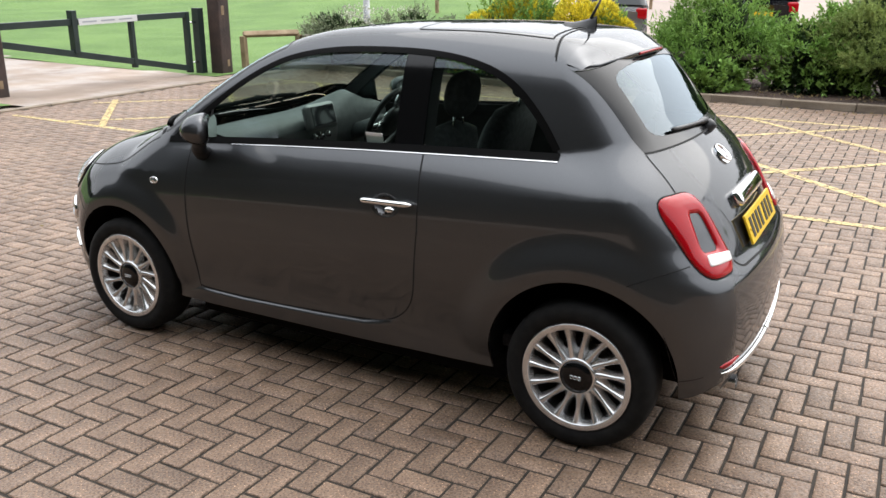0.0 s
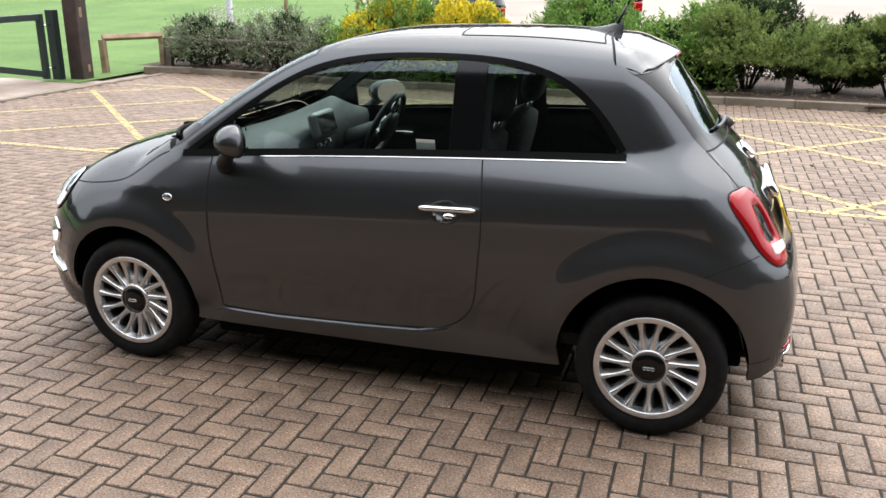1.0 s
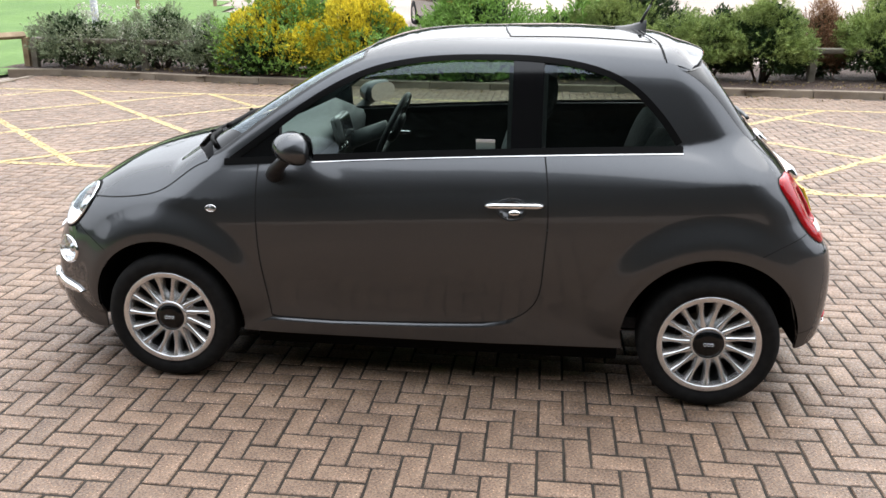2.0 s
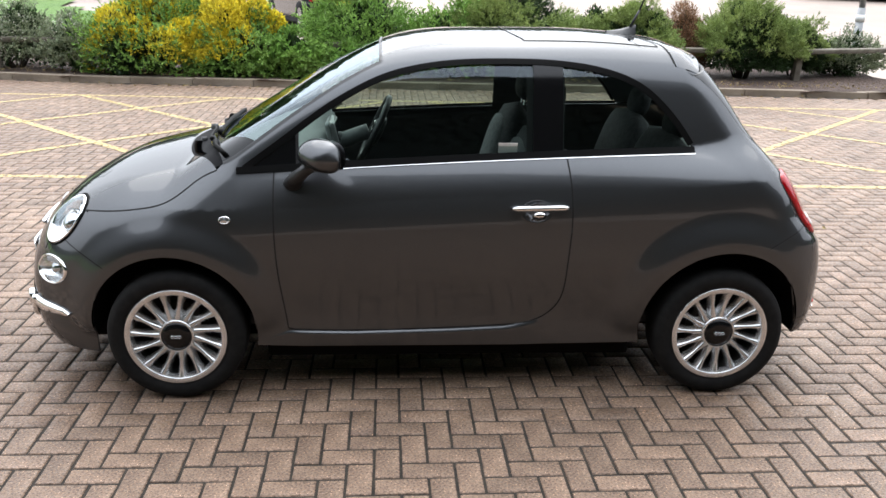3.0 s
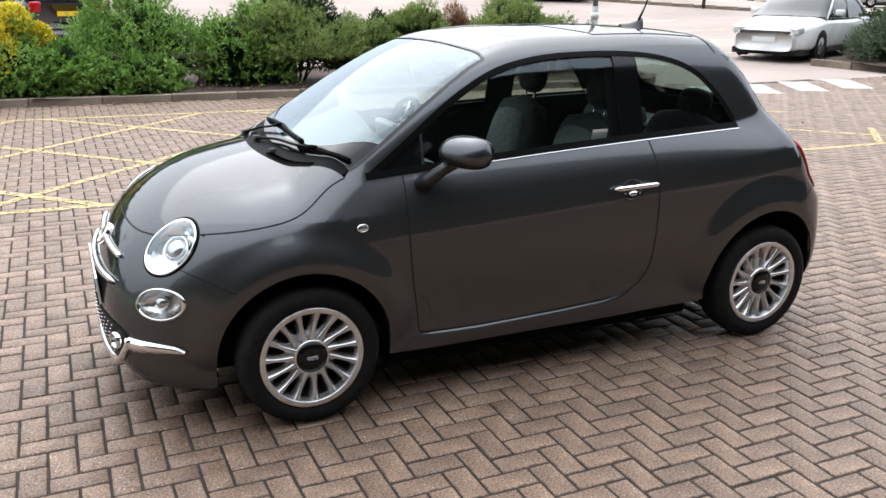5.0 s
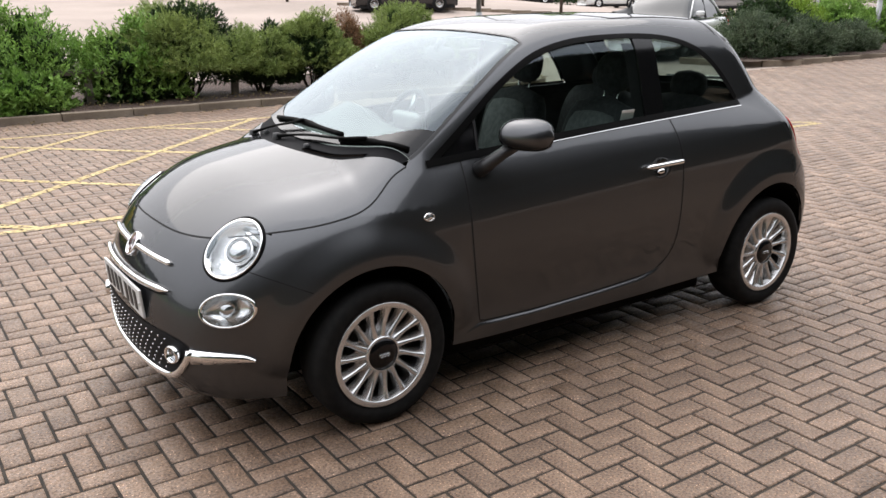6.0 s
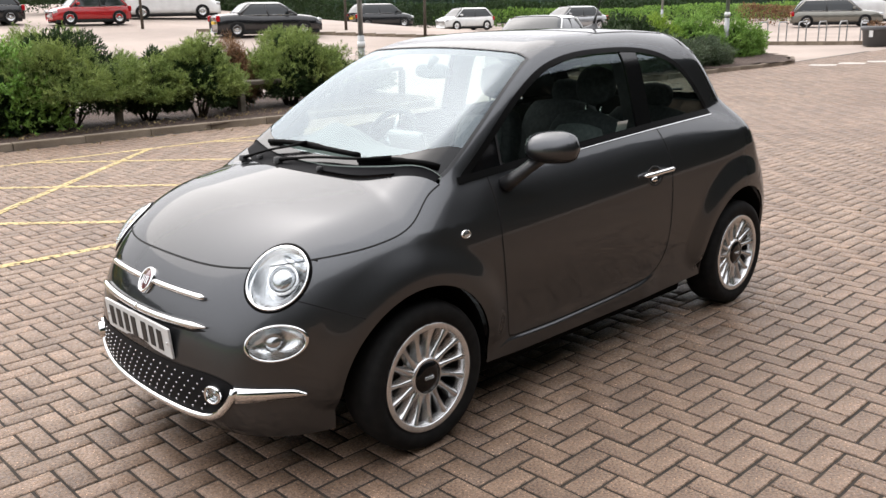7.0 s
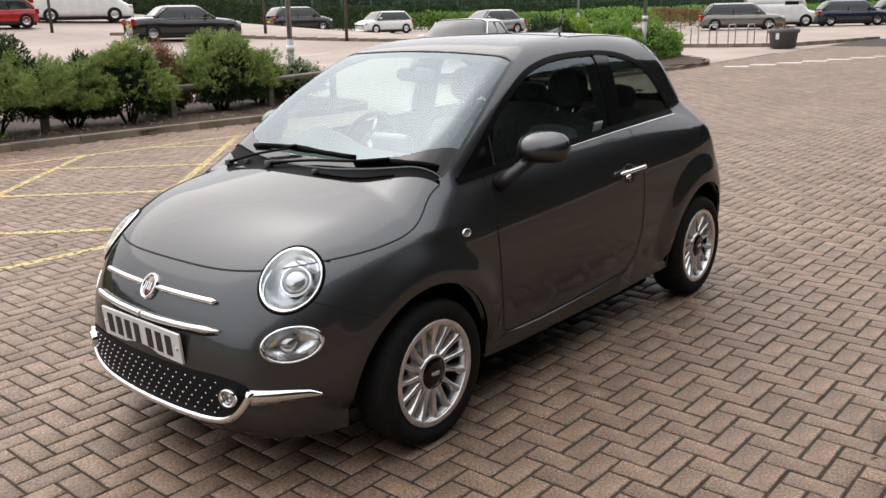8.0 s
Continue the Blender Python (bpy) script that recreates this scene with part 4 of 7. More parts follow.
    up, dn = settle(bl + wv * [0, 0, 1]), settle(bl - wv * [0, 0, 1])
    bp = np.stack([dn, dn + 0.010 * normals(dn), settle((up + dn) / 2) + 0.016 * normals(bl), up + 0.010 * normals(up), up], 0)
    part("bumper_blade", sheet(bp, s), CHROME, car, "chrome bumper corner blade")
# lower grille, its chrome lip and driving lamps
gy = np.linspace(-0.515, 0.515, 81)
ph = np.abs(gy) / 0.515
g_top = on_nose(gy, 0.416 - 0.035 * ph**12)
g_low = on_nose(gy, 0.246 + 0.005 * ph**2 + 0.110 * ph**10)
GRILLE = material("black_grille", (0.004, 0.004, 0.005), 0.7, spec=0.2)
t_ = np.linspace(0, 1, 9)[:, None, None]
gp = g_low[None] * (1 - t_) + g_top[None] * t_
gp = on_nose(gp[..., 1], gp[..., 2])
part("lower_grille", sheet(gp + 0.0025 * normals(gp), 1), GRILLE, car, "black lower grille with small chrome studs")
lip_l = on_nose(np.r_[-0.521, gy, 0.521], np.r_[0.372, 0.238 + 0.005 * ph**2 + 0.105 * ph**10, 0.372])
part("grille_lip", tube(lip_l + 0.008 * normals(lip_l), 0.0145, 10, flat=1.0), CHROME, car, "chrome lip round the lower grille")
studs = []
for r in range(6):
    for k in range(-9, 10):
        y = 0.047 * (k + 0.5 * (r % 2))
        if abs(y) < 0.41:
            z = 0.272 + 0.0235 * r
            c = on_nose(y, z)
            studs.append(moved(lathe([(0.0034, 0), (0.0034, 0.004), (0.0, 0.005)], 6, "z"), Matrix.Translation(c + 0.002 * normals(c[None])[0]) @ Vector(normals(c[None])[0]).to_track_quat("Z", "Y").to_matrix().to_4x4()))
tagged(part("grille_stud", join(*studs), SATIN, car), kind="stuff")
for s in (-1, 1):
    dl = new("driving_lamp")
    dl.parent = car
    FG = (-1.83, 0.452, 0.347)
    part("chrome_ring", flip_y(rings(FG, 0.034, 0.034, [(1.0, 0.002), (1.0, 0.020), (0.9, 0.026), (0.76, 0.022), (0.70, 0.008)], conform=False), s), CHROME, dl)
    part("lens", flip_y(rings(FG, 0.027, 0.027, [(1.0, 0.008), (0.8, 0.014), (0.4, 0.017), (0.0, 0.018)], conform=False), s), LENS_GLASS, dl)
    part("bowl", flip_y(rings(FG, 0.027, 0.027, [(1.0, 0.010), (0.6, 0.004), (0.3, 0.010), (0.0, 0.012)], conform=False), s), LAMP_GREY, dl)
# round badges
BADGE_RED = material("dark_red_enamel", (0.10, 0.015, 0.022), 0.2, coat=1.0)
for bx0, (a_, b_) in (((-1.84, 0, 0.652), (0.041, 0.049)), ((1.44, 0, 1.003), (0.044, 0.044))):
    bd = new("badge")
    bd.parent = car
    part("badge_ring", rings(bx0, a_, b_, [(1.0, -0.014), (1.02, 0.008), (0.94, 0.016), (0.84, 0.014), (0.80, 0.008)], conform=False), CHROME, bd)
    part("badge_field", rings(bx0, a_, b_, [(0.86, 0.006), (0.7, 0.011), (0.0, 0.014)], conform=False), BADGE_RED, bd, "dark red enamel shield")
    p0, n0, u0, v0 = spot(bx0)
    for k in range(4):
        c = p0 + 0.0145 * n0 + (k - 1.5) * 0.012 * u0
        bm = bmesh.new()
        box(bm, 0, 0, 0, 0.005, 0.002, 0.030)
        mt = Matrix((u0, -n0, v0)).transposed().to_4x4()
        ob = part("badge_bar", bm, CHROME, bd, smooth=False)
        ob.matrix_basis = Matrix.Translation(c) @ mt


def number_plate(p, ink_mat, plate_mat, out, tilt, label):
    """A plate with plain bars in place of its characters."""
    pl = new("number_plate")
    pl.parent = car
    pl["label"] = label
    pl.matrix_basis = Matrix.Translation(p) @ pose(0, 0, 0, 0, tilt, 0 if out > 0 else 180)
    bm = bmesh.new()
    box(bm, 0.0, 0, 0, 0.010, 0.522, 0.113, 0.003)
    part("plate", bm, plate_mat, pl, smooth=False)
    for k in range(7):
        bm = bmesh.new()
        box(bm, 0.0065, -0.205 + 0.062 * k + (0.022 if k > 3 else 0), 0, 0.002, 0.036, 0.076, 0.0)
        part("character_bar", bm, ink_mat, pl, smooth=False)
    for k in (-0.242, 0.242):
        bm = bmesh.new()
        rod(bm, (0.004, k, 0), (0.009, k, 0), 0.006)
        part("screw_cap", bm, plate_mat, pl)


nx = on_nose(0, 0.485)
number_plate((nx[0] - 0.001, 0, 0.487), PLATE_INK, WHITE_PLATE, -1, 4, "white front number plate")
tx = on_tail(0, 0.775)
number_plate((tx[0] + 0.012, 0, 0.775), PLATE_INK, YELLOW_PLATE, 1, -24, "yellow rear number plate")
# plate housing, boot handle
bm = bmesh.new()
box(bm, 0, 0, 0, 0.05, 0.43, 0.068, 0.024, segs=4)
ob = part("boot_handle", bm, CHROME, car, "bright chrome boot handle")
hx = on_tail(0, 0.878)
ob.matrix_basis = Matrix.Translation((hx[0] + 0.004, 0, 0.876)) @ pose(0, 0, 0, 0, -32, 0)
# tail lamps
for s in (-1, 1):
    tl = new("tail_lamp")
    tl.parent = car
    tl["label"] = "red ring-shaped tail lamp with a body-coloured middle"

    def rounded(quad, k, soft=0.62, n=44):
        """Quadrilateral with rounded corners, laid on the body; k scales it about its middle."""
        quad = np.array(quad)
        cen = quad.mean(0)
        q = cen + (quad - cen) * k
        pts = []
        for i in range(4):
            a, b, c = (q[i - 1] + q[i]) / 2, q[i], (q[i] + q[(i + 1) % 4]) / 2
            e1, e2 = a + (b - a) * (1 - soft), c + (b - c) * (1 - soft)
            for t in np.linspace(0, 1, n // 4, endpoint=False):
                if t < 0.25:
                    pts.append(a + (e1 - a) * t / 0.25)
                elif t < 0.75:
                    w = (t - 0.25) / 0.5
                    pts.append((1 - w) ** 2 * e1 + 2 * w * (1 - w) * b + w * w * e2)
                else:
                    pts.append(e2 + (c - e2) * (t - 0.75) / 0.25)
        return settle(np.array(pts))

    OUT = [(1.352, 0.700, 0.955), (1.452, 0.500, 0.962), (1.606, 0.452, 0.688), (1.536, 0.662, 0.694)]
    MID = [(1.462, 0.602, 0.898), (1.486, 0.538, 0.890), (1.548, 0.520, 0.766), (1.516, 0.620, 0.774)]
    REV = [(1.524, 0.612, 0.762), (1.572, 0.474, 0.748), (1.582, 0.482, 0.720), (1.538, 0.622, 0.728)]
    co, ci = rounded(OUT, 1.0), rounded(MID, 1.0, 0.45)
    rr_ = []
    for w, h in ((-0.02, -0.006), (0.0, 0.006), (0.07, 0.011), (0.35, 0.0145), (0.80, 0.0145), (0.95, 0.010), (1.0, 0.001)):
        c = settle(co * (1 - w) + ci * w)
        rr_.append(c + h * normals(c))
    part("red_lens", flip_y((np.array(rr_).reshape(-1, 3), grid_faces(7, 44, True)), s), RED_LENS, tl)
    rr_ = [(lambda c: c + 0.004 * normals(c))(rounded(MID, k, 0.45)) for k in (1.02, 0.6, 0.01)]
    part("lamp_middle", flip_y((np.array(rr_).reshape(-1, 3), grid_faces(3, 44, True)), s), PAINT, tl, "body-coloured lamp middle")
    rr_ = [(lambda c: c + h * normals(c))(rounded(REV, k, 0.3)) for k, h in ((1.02, 0.008), (1.0, 0.0165), (0.9, 0.0185), (0.01, 0.0185))]
    part("reversing_lens", flip_y((np.array(rr_).reshape(-1, 3), grid_faces(4, 44, True)), s), CLEAR_RIB, tl, "small white reversing lens")
    part("lamp_gap", ribbon(rounded(OUT, 1.02), 0.006, 0.001, s, True), GAP, car)
    # tailgate shut line and bumper seam
    q = fair([(0.555, 1.080), (0.564, 1.05), (0.572, 1.011), (0.584, 0.955)], 14)
    part("tailgate_gap", ribbon(on_tail(q[:, 0], q[:, 1]), 0.006, 0.001, s), GAP, car)
    q = fair([(0.445, 0.710), (0.415, 0.688), (0.36, 0.680), (0.0, 0.672)], 30)
    part("tailgate_lower_gap", ribbon(on_tail(q[:, 0], q[:, 1]), 0.009, 0.001, s), GAP, car)
    q = fair([(1.317, 0.672), (1.404, 0.709), (1.500, 0.742)], 12)
    part("bumper_seam", ribbon(on_side(q[:, 0], q[:, 1]), 0.004, 0.001, s), GAP, car)
    yb = np.linspace(0.0, 0.625, 32)
    c = on_tail(yb, 0.300 + 0.048 * (yb / 0.625) ** 2)
    q = fair([(1.50, 0.333), (1.545, 0.340), (1.58, 0.347)], 8)
    part("strip_seam", ribbon(on_side(q[:, 0], q[:, 1]), 0.003, 0.001, s), GAP, car)
    part("rear_chrome_strip", flip_y(tube(c + 0.006 * normals(c), [0.012 * min(1, 5 * (1 - t) + 0.1) for t in np.linspace(0, 1, 32)], 8), s), CHROME, car)
    part("rear_reflector", flip_y(rings((1.615, 0.53, 0.366), 0.085, 0.013, [(1.0, 0.0), (0.95, 0.005), (0.0, 0.007)], 4), s), RED_LENS, car)
part("rear_skirt", (lambda yy: sheet(np.stack([on_tail(yy, 0.245 + 0 * yy) + [-0.004, 0, 0], on_tail(yy, 0.298 + 0 * yy) + [-0.004, 0, 0]], 0), 1))(np.linspace(-0.55, 0.55, 40)), BLACK, car)
bm = bmesh.new()
rod(bm, (1.42, -0.42, 0.225), (1.655, -0.42, 0.232), 0.026, 0.028, 20, False)
rod(bm, (1.645, -0.42, 0.232), (1.50, -0.42, 0.228), 0.024, 0.022, 20)
part("exhaust_tip", bm, SATIN, car)
# door handles in their cups
for k, s in enumerate((-1, 1)):
    HC = np.array((0.332, 0.77, 0.826))
    cut(doors[k], HC * [1, s, 1], 0.050, 0.036)
    part("handle_cup", flip_y(rings(HC, 0.058, 0.043, [(1.30, 0.0), (1.15, 0.0006), (0.98, 0.0), (0.90, -0.005), (0.75, -0.015), (0.45, -0.022), (0.0, -0.024)]), s), PAINT, car)
    hd = new("door_handle")
    hd.parent = car
    hd["label"] = "chrome door handle"
    hx_ = np.linspace(0.222, 0.464, 22)
    c = on_side(hx_, 0.836 + 0.006 * (hx_ - 0.222) / 0.24)
    lift = np.array([0.006 + 0.026 * min(1, 7 * t + 0.2) * min(1, 7 * (1 - t) + 0.2) for t in np.linspace(0, 1, 22)])[:, None]
    part("grip", flip_y(tube(c + lift * normals(c), [0.0125 * min(1, 6 * t + 0.45) * min(1, 6 * (1 - t) + 0.45) for t in np.linspace(0, 1, 22)], 10, flat=0.95), s), CHROME, hd)
    part("lock_barrel", flip_y(rings((0.345, 0.77, 0.806), 0.028, 0.016, [(1.0, -0.016), (0.9, -0.004), (0.0, -0.002)]), s), CHROME, hd)
    # corner panel at the front of the door glass
    xx = np.linspace(-0.858, -0.640, 14)
    cp = side_patch(np.stack([xx, belt_z(xx)], -1), np.stack([xx, np.interp(xx, DLO[:, 0], DLO[:, 1]) - 0.004], -1), 10, 0.002)
    part("mirror_corner_panel", sheet(cp, s), GLOSSBLACK, car)
    sq = np.stack([np.linspace(-0.640, -0.640, 12), np.linspace(belt_z(-0.64), 1.140, 12)], -1)
    part("glass_divider", ribbon(on_side(sq[:, 0], sq[:, 1]), 0.012, 0.001, s), BLACK, car)
    # door mirror
    mr = new("door_mirror")
    mr.parent = car
    mr["label"] = "body-coloured door mirror"
    C = np.array((-0.523, 0.842, 1.062))
    CM, SM = math.cos(radians(33)), math.sin(radians(33))  # swept back
    gg, hh = np.linspace(0, 2 * math.pi, 36, endpoint=False), np.linspace(-1, 1, 19)
    v = []
    for w in hh:
        r = (1 - abs(w) ** 2.6) ** (1 / 2.6)
        for a in gg:
            x = r * math.cos(a)
            z = r * math.sin(a)
            x = x * (0.090 if x < 0 else 0.036)
            yl = 0.110 * w
            v.append((C[0] + x * CM + yl * SM, C[1] - x * SM + yl * CM, C[2] + z * (0.070 if z > 0 else 0.058) * (1 + 0.05 * w)))
    part("housing", flip_y((np.array(v), grid_faces(19, 36, True)), s), PAINT, mr)
    v = [(C[0] + 0.041 * CM + 0.098 * w_ * SM, C[1] - 0.041 * SM + 0.098 * w_ * CM, C[2] + 0.004 + 0.054 * z_ * (1 - abs(w_) ** 3) ** 0.4) for z_ in np.linspace(-1, 1, 9) for w_ in np.linspace(-0.98, 0.98, 17)]
    part("mirror_glass", flip_y((np.array(v), [q[::-1] for q in grid_faces(9, 17)]), s), CHROME, mr)
    part("stalk", flip_y(tube([(-0.655, 0.715, 0.925), (-0.640, 0.755, 0.955), (-0.60, 0.790, 0.995), (-0.555, 0.815, 1.030)], [0.042, 0.034, 0.030, 0.034], 12, flat=0.8), s), BLACK, mr)
# aerial, roof panel lines, wipers
ae = new("aerial")
ae.parent = car
rp = on_top(0.85, 0.0)
v = []
for t in np.linspace(0, 1, 10):
    w = 0.030 * math.sin(math.pi * min(1, 0.18 + 0.72 * t)) + 0.002
    h = 0.010 + 0.040 * t**1.6
    x = rp[0] - 0.10 + 0.14 * t
    zb = float(on_top(x, 0.0)[2])
    v += [(x, -w, zb - 0.004), (x, -w * 0.45, zb + h * 0.7), (x, 0, zb + h), (x, w * 0.45, zb + h * 0.7), (x, w, zb - 0.004)]
part("base", (v, grid_faces(10, 5)), BLACK, ae)
bm = bmesh.new()
rod(bm, rp + [0.015, 0, 0.035], rp + [0.052, 0, 0.11], 0.007, 0.005, 8)
rod(bm, rp + [0.052, 0, 0.11], rp + [0.155, 0, 0.40], 0.0042, 0.0030, 8)
part("mast", bm, BLACK, ae)
panel = band((lambda y: 0.26 + 0.20 * y**2, 0.425), (lambda y: 0.835 + 0.2 * y**2, 0.425), 20)
part("roof_panel", sheet(panel + 0.0012 * normals(panel), 1), PAINT, car)
edge_c = np.vstack([panel[0], panel[1:, -1], panel[-1][::-1][1:], panel[::-1, 0][1:-1]])
part("roof_panel_gap", ribbon(edge_c, 0.007, 0.0018, 1, True), GAP, car)
ye = np.linspace(-0.518, 0.518, 50)
part("tailgate_top_gap", ribbon(on_top(ROOF_END(ye), ye), 0.008, 0.0015), GAP, car)
ye = np.linspace(-0.522, 0.522, 50)
part("screen_top_seal", ribbon(on_top(SCREEN_TOP(ye), ye), 0.012, 0.0012), BLACK, car)
for s in (-1, 1):
    ss = np.linspace(0, 1, 30)
    ysd = 0.652 - 0.125 * ss**1.6
    part("screen_side_seal", ribbon(on_top(GLASS_END(ysd) * (1 - ss) + SCREEN_TOP(ysd) * ss, ysd), 0.014, 0.001, s), BLACK, car)
for blade_xy, arm_xy in (
    ([(-1.005, 0.40), (-1.008, 0.10), (-1.016, -0.10), (-1.014, -0.265)], [(-1.115, 0.46), (-1.062, 0.30), (-1.034, 0.16), (-1.012, 0.09)]),
    ([(-1.038, -0.285), (-1.001, -0.45), (-0.973, -0.56), (-0.930, -0.632)], [(-1.125, 0.16), (-1.075, -0.02), (-1.046, -0.26), (-1.003, -0.45)]),
):
    wp = new("wiper")
    wp.parent = car
    q = fair(blade_xy, 15)
    c = on_top(q[:, 0], q[:, 1])
    nb_ = normals(c)
    part("blade", tube(c + 0.010 * nb_, [0.009 + 0.003 * (abs(k - 7) < 2) for k in range(15)], 6, flat=1.3), SEAL, wp)
    part("blade_edge", tube(c + 0.0035 * nb_, 0.003, 4), RUBBER, wp)
    q = fair(arm_xy, 12)
    a_c = on_top(q[:, 0], q[:, 1])
    part("arm", tube(a_c + (0.012 + 0.014 * np.linspace(0, 1, 12))[:, None] * normals(a_c), [0.012, 0.011] + [0.0075] * 8 + [0.011, 0.012], 6, flat=0.8), SEAL, wp)
    part("pivot_cap", moved(lathe([(0.020, 0.0), (0.018, 0.022), (0.0, 0.026)], 14, "z"), Matrix.Translation(a_c[0])), BLACK, wp)
for y in (0.353, -0.131):
    nz = on_top(-1.118 if y < 0 else -1.094, y)
    part("washer_jet", moved(lathe([(0.011, -0.004), (0.010, 0.010), (0.0, 0.013)], 10, "z"), Matrix.Translation(nz) @ Matrix.Diagonal((1.5, 1, 1, 1))), BLACK, car)
vent = []
for k in range(22):
    y = -0.16 - 0.016 * k
    c = on_top(BON_END(np.array(y)) + 0.028, np.array(y))
    vent.append(moved(lathe([(0.0045, -0.004), (0.0045, 0.004)], 5, "z"), Matrix.Translation(c) @ Matrix.Diagonal((4, 1, 1, 1))))
tagged(part("scuttle_vent", join(*vent), GLOSSBLACK, car), kind="stuff")
rw = new("rear_wiper")
rw.parent = car
yy = np.linspace(-0.30, 0.12, 12)
c = on_tail(yy, GLASS_LOW(yy) + 0.025 + 0.02 * np.linspace(1, 0, 12))
part("blade", tube(c + 0.014 * normals(c), [0.008] * 9 + [0.011, 0.013, 0.014], 6), BLACK, rw)
part("pivot_cap", moved(lathe([(0.026, 0.0), (0.022, 0.030), (0.0, 0.034)], 14, "z"), Matrix.Translation(on_tail(0.13, 1.085)) @ pose(0, 0, 0, 0, 45, 0)), BLACK, rw)

# daylight passes the panes
for ob in car.children:
    if ob.name.split(".")[0] in ("windscreen", "rear_window", "door_window", "quarter_window"):
        ob.visible_shadow = False
# the panels shade as one body across their joints
for ob in car.children:
    if ob.type == "MESH" and ob.data.materials[0] == PAINT and ob.name.split(".")[0] not in ("handle_cup", "spoiler"):
        co = np.zeros(len(ob.data.vertices) * 3)
        ob.data.vertices.foreach_get("co", co)
        co = co.reshape(-1, 3)
        on = np.abs(inside(co[:, 0], co[:, 1], co[:, 2])) < 4e-4
        ob.data.normals_split_custom_set_from_vertices((normals(co) * on[:, None]).tolist())

# ---- cabin ----
CLOTH = material("dark_seat_cloth", (0.028, 0.028, 0.032), 0.9)
vary(CLOTH, (0.020, 0.020, 0.023), (0.04, 0.04, 0.045), 45)
bump(CLOTH, 260, 0.4, 0.002)
CLOTH_LIGHT = material("grey_seat_cloth", (0.11, 0.115, 0.12), 0.9)
vary(CLOTH_LIGHT, (0.09, 0.095, 0.10), (0.14, 0.145, 0.15), 40)
bump(CLOTH_LIGHT, 260, 0.4, 0.002)
PIPING = material("pale_piping", (0.45, 0.45, 0.44), 0.7)
DASH = material("dash_plastic", (0.060, 0.066, 0.068), 0.55)
vary(DASH, (0.052, 0.058, 0.060), (0.070, 0.078, 0.080), 30)
DASHP = material("dash_grey_panel", (0.16, 0.165, 0.165), 0.3, 0.3, coat=0.6)
SCREENM = material("dark_display", (0.01, 0.011, 0.013), 0.1)


def pad(cx_, cy_, cz_, rx_, ry_, rz_, rot=0, power=3.2, n=22, m=13):
    """A cushion: a rounded box with soft edges."""
    v = []
    for w in np.linspace(-1, 1, m):
        r = (1 - abs(w) ** power) ** (1 / power)
        for a in np.linspace(0, 2 * math.pi, n, endpoint=False):
            c, s = math.cos(a), math.sin(a)
            e = 2 / power
            v.append((rx_ * r * np.sign(c) * abs(c) ** e, ry_ * r * np.sign(s) * abs(s) ** e, rz_ * w))
    mt = pose(cx_, cy_, cz_, 0, rot, 0)
    return [tuple(mt @ Vector(p)) for p in v], grid_faces(m, n, True)


for s in (-1, 1):
    st = new("front_seat")
    st.parent = car
    y = 0.335 * s
    part("cushion", pad(0.09, y, 0.52, 0.26, 0.235, 0.085, -6), CLOTH, st)
    part("backrest", pad(0.325, y, 0.82, 0.075, 0.235, 0.30, 16), CLOTH, st)
    g = np.linspace(-0.15, math.pi + 0.15, 26)
    part("piping", tube([(0.260 + 0.085 * math.sin(a) + 0.055, y + 0.20 * math.cos(a), 0.86 + 0.215 * math.sin(a)) for a in g], 0.005, 6), PIPING, st)
    part("backrest_insert", pad(0.288, y, 0.84, 0.062, 0.175, 0.22, 16), CLOTH_LIGHT, st)
    part("headrest", pad(0.445, y, 1.215, 0.055, 0.112, 0.100, 10, 2.4), CLOTH, st)
    for k in (-0.045, 0.045):
        bm = bmesh.new()
        rod(bm, (0.415, y + k, 1.05), (0.438, y + k, 1.15), 0.006)
        part("headrest_post", bm, CHROME, st)
    part("rear_seat_back", pad(0.93, y * 0.9, 0.83, 0.07, 0.28, 0.27, 18), CLOTH, car)
    part("rear_headrest", pad(1.03, y * 0.9, 1.12, 0.045, 0.11, 0.075, 12, 2.6), CLOTH, car)
    dc = side_patch(np.stack([np.linspace(-0.70, 0.46, 24), np.full(24, 0.33)], -1), np.stack([np.linspace(-0.74, 0.45, 24), belt_z(np.linspace(-0.74, 0.45, 24)) - 0.01], -1), 10, 0.055)
    part("door_card", sheet(dc, s), BLACK, car)
    qc = side_patch(np.stack([np.linspace(0.46, 1.18, 24), np.full(24, 0.66)], -1), np.stack([np.linspace(0.45, 1.18, 24), belt_z(np.linspace(0.45, 1.0, 24)) - 0.01], -1), 8, 0.05)
    part("quarter_trim", sheet(qc, s), BLACK, car)
    wt = window(0.30, 0.46, 6)
    part("pillar_lining", sheet(wt - 0.05 * normals(wt), s), BLACK, car)
    part("interior_door_handle", moved(lathe([(0.012, -0.05), (0.016, 0.0), (0.010, 0.05)], 10), pose(-0.36, 0.685 * s, 0.86, 0, 0, 90)), CHROME, car)
bm = bmesh.new()
box(bm, 0.15, 0, 0.30, 2.1, 1.26, 0.06, 0.02)
part("cabin_floor", bm, CLOTH, car, smooth=False)
part("rear_seat_cushion", pad(0.72, 0, 0.56, 0.26, 0.56, 0.09, -4), CLOTH, car)
part("parcel_shelf", pad(1.12, 0, 0.955, 0.16, 0.50, 0.018, 0), DASH, car)
rl = roof - 0.035 * normals(roof)
part("headlining", sheet(rl, 1), material("headlining_cloth", (0.35, 0.34, 0.32), 0.95), car)
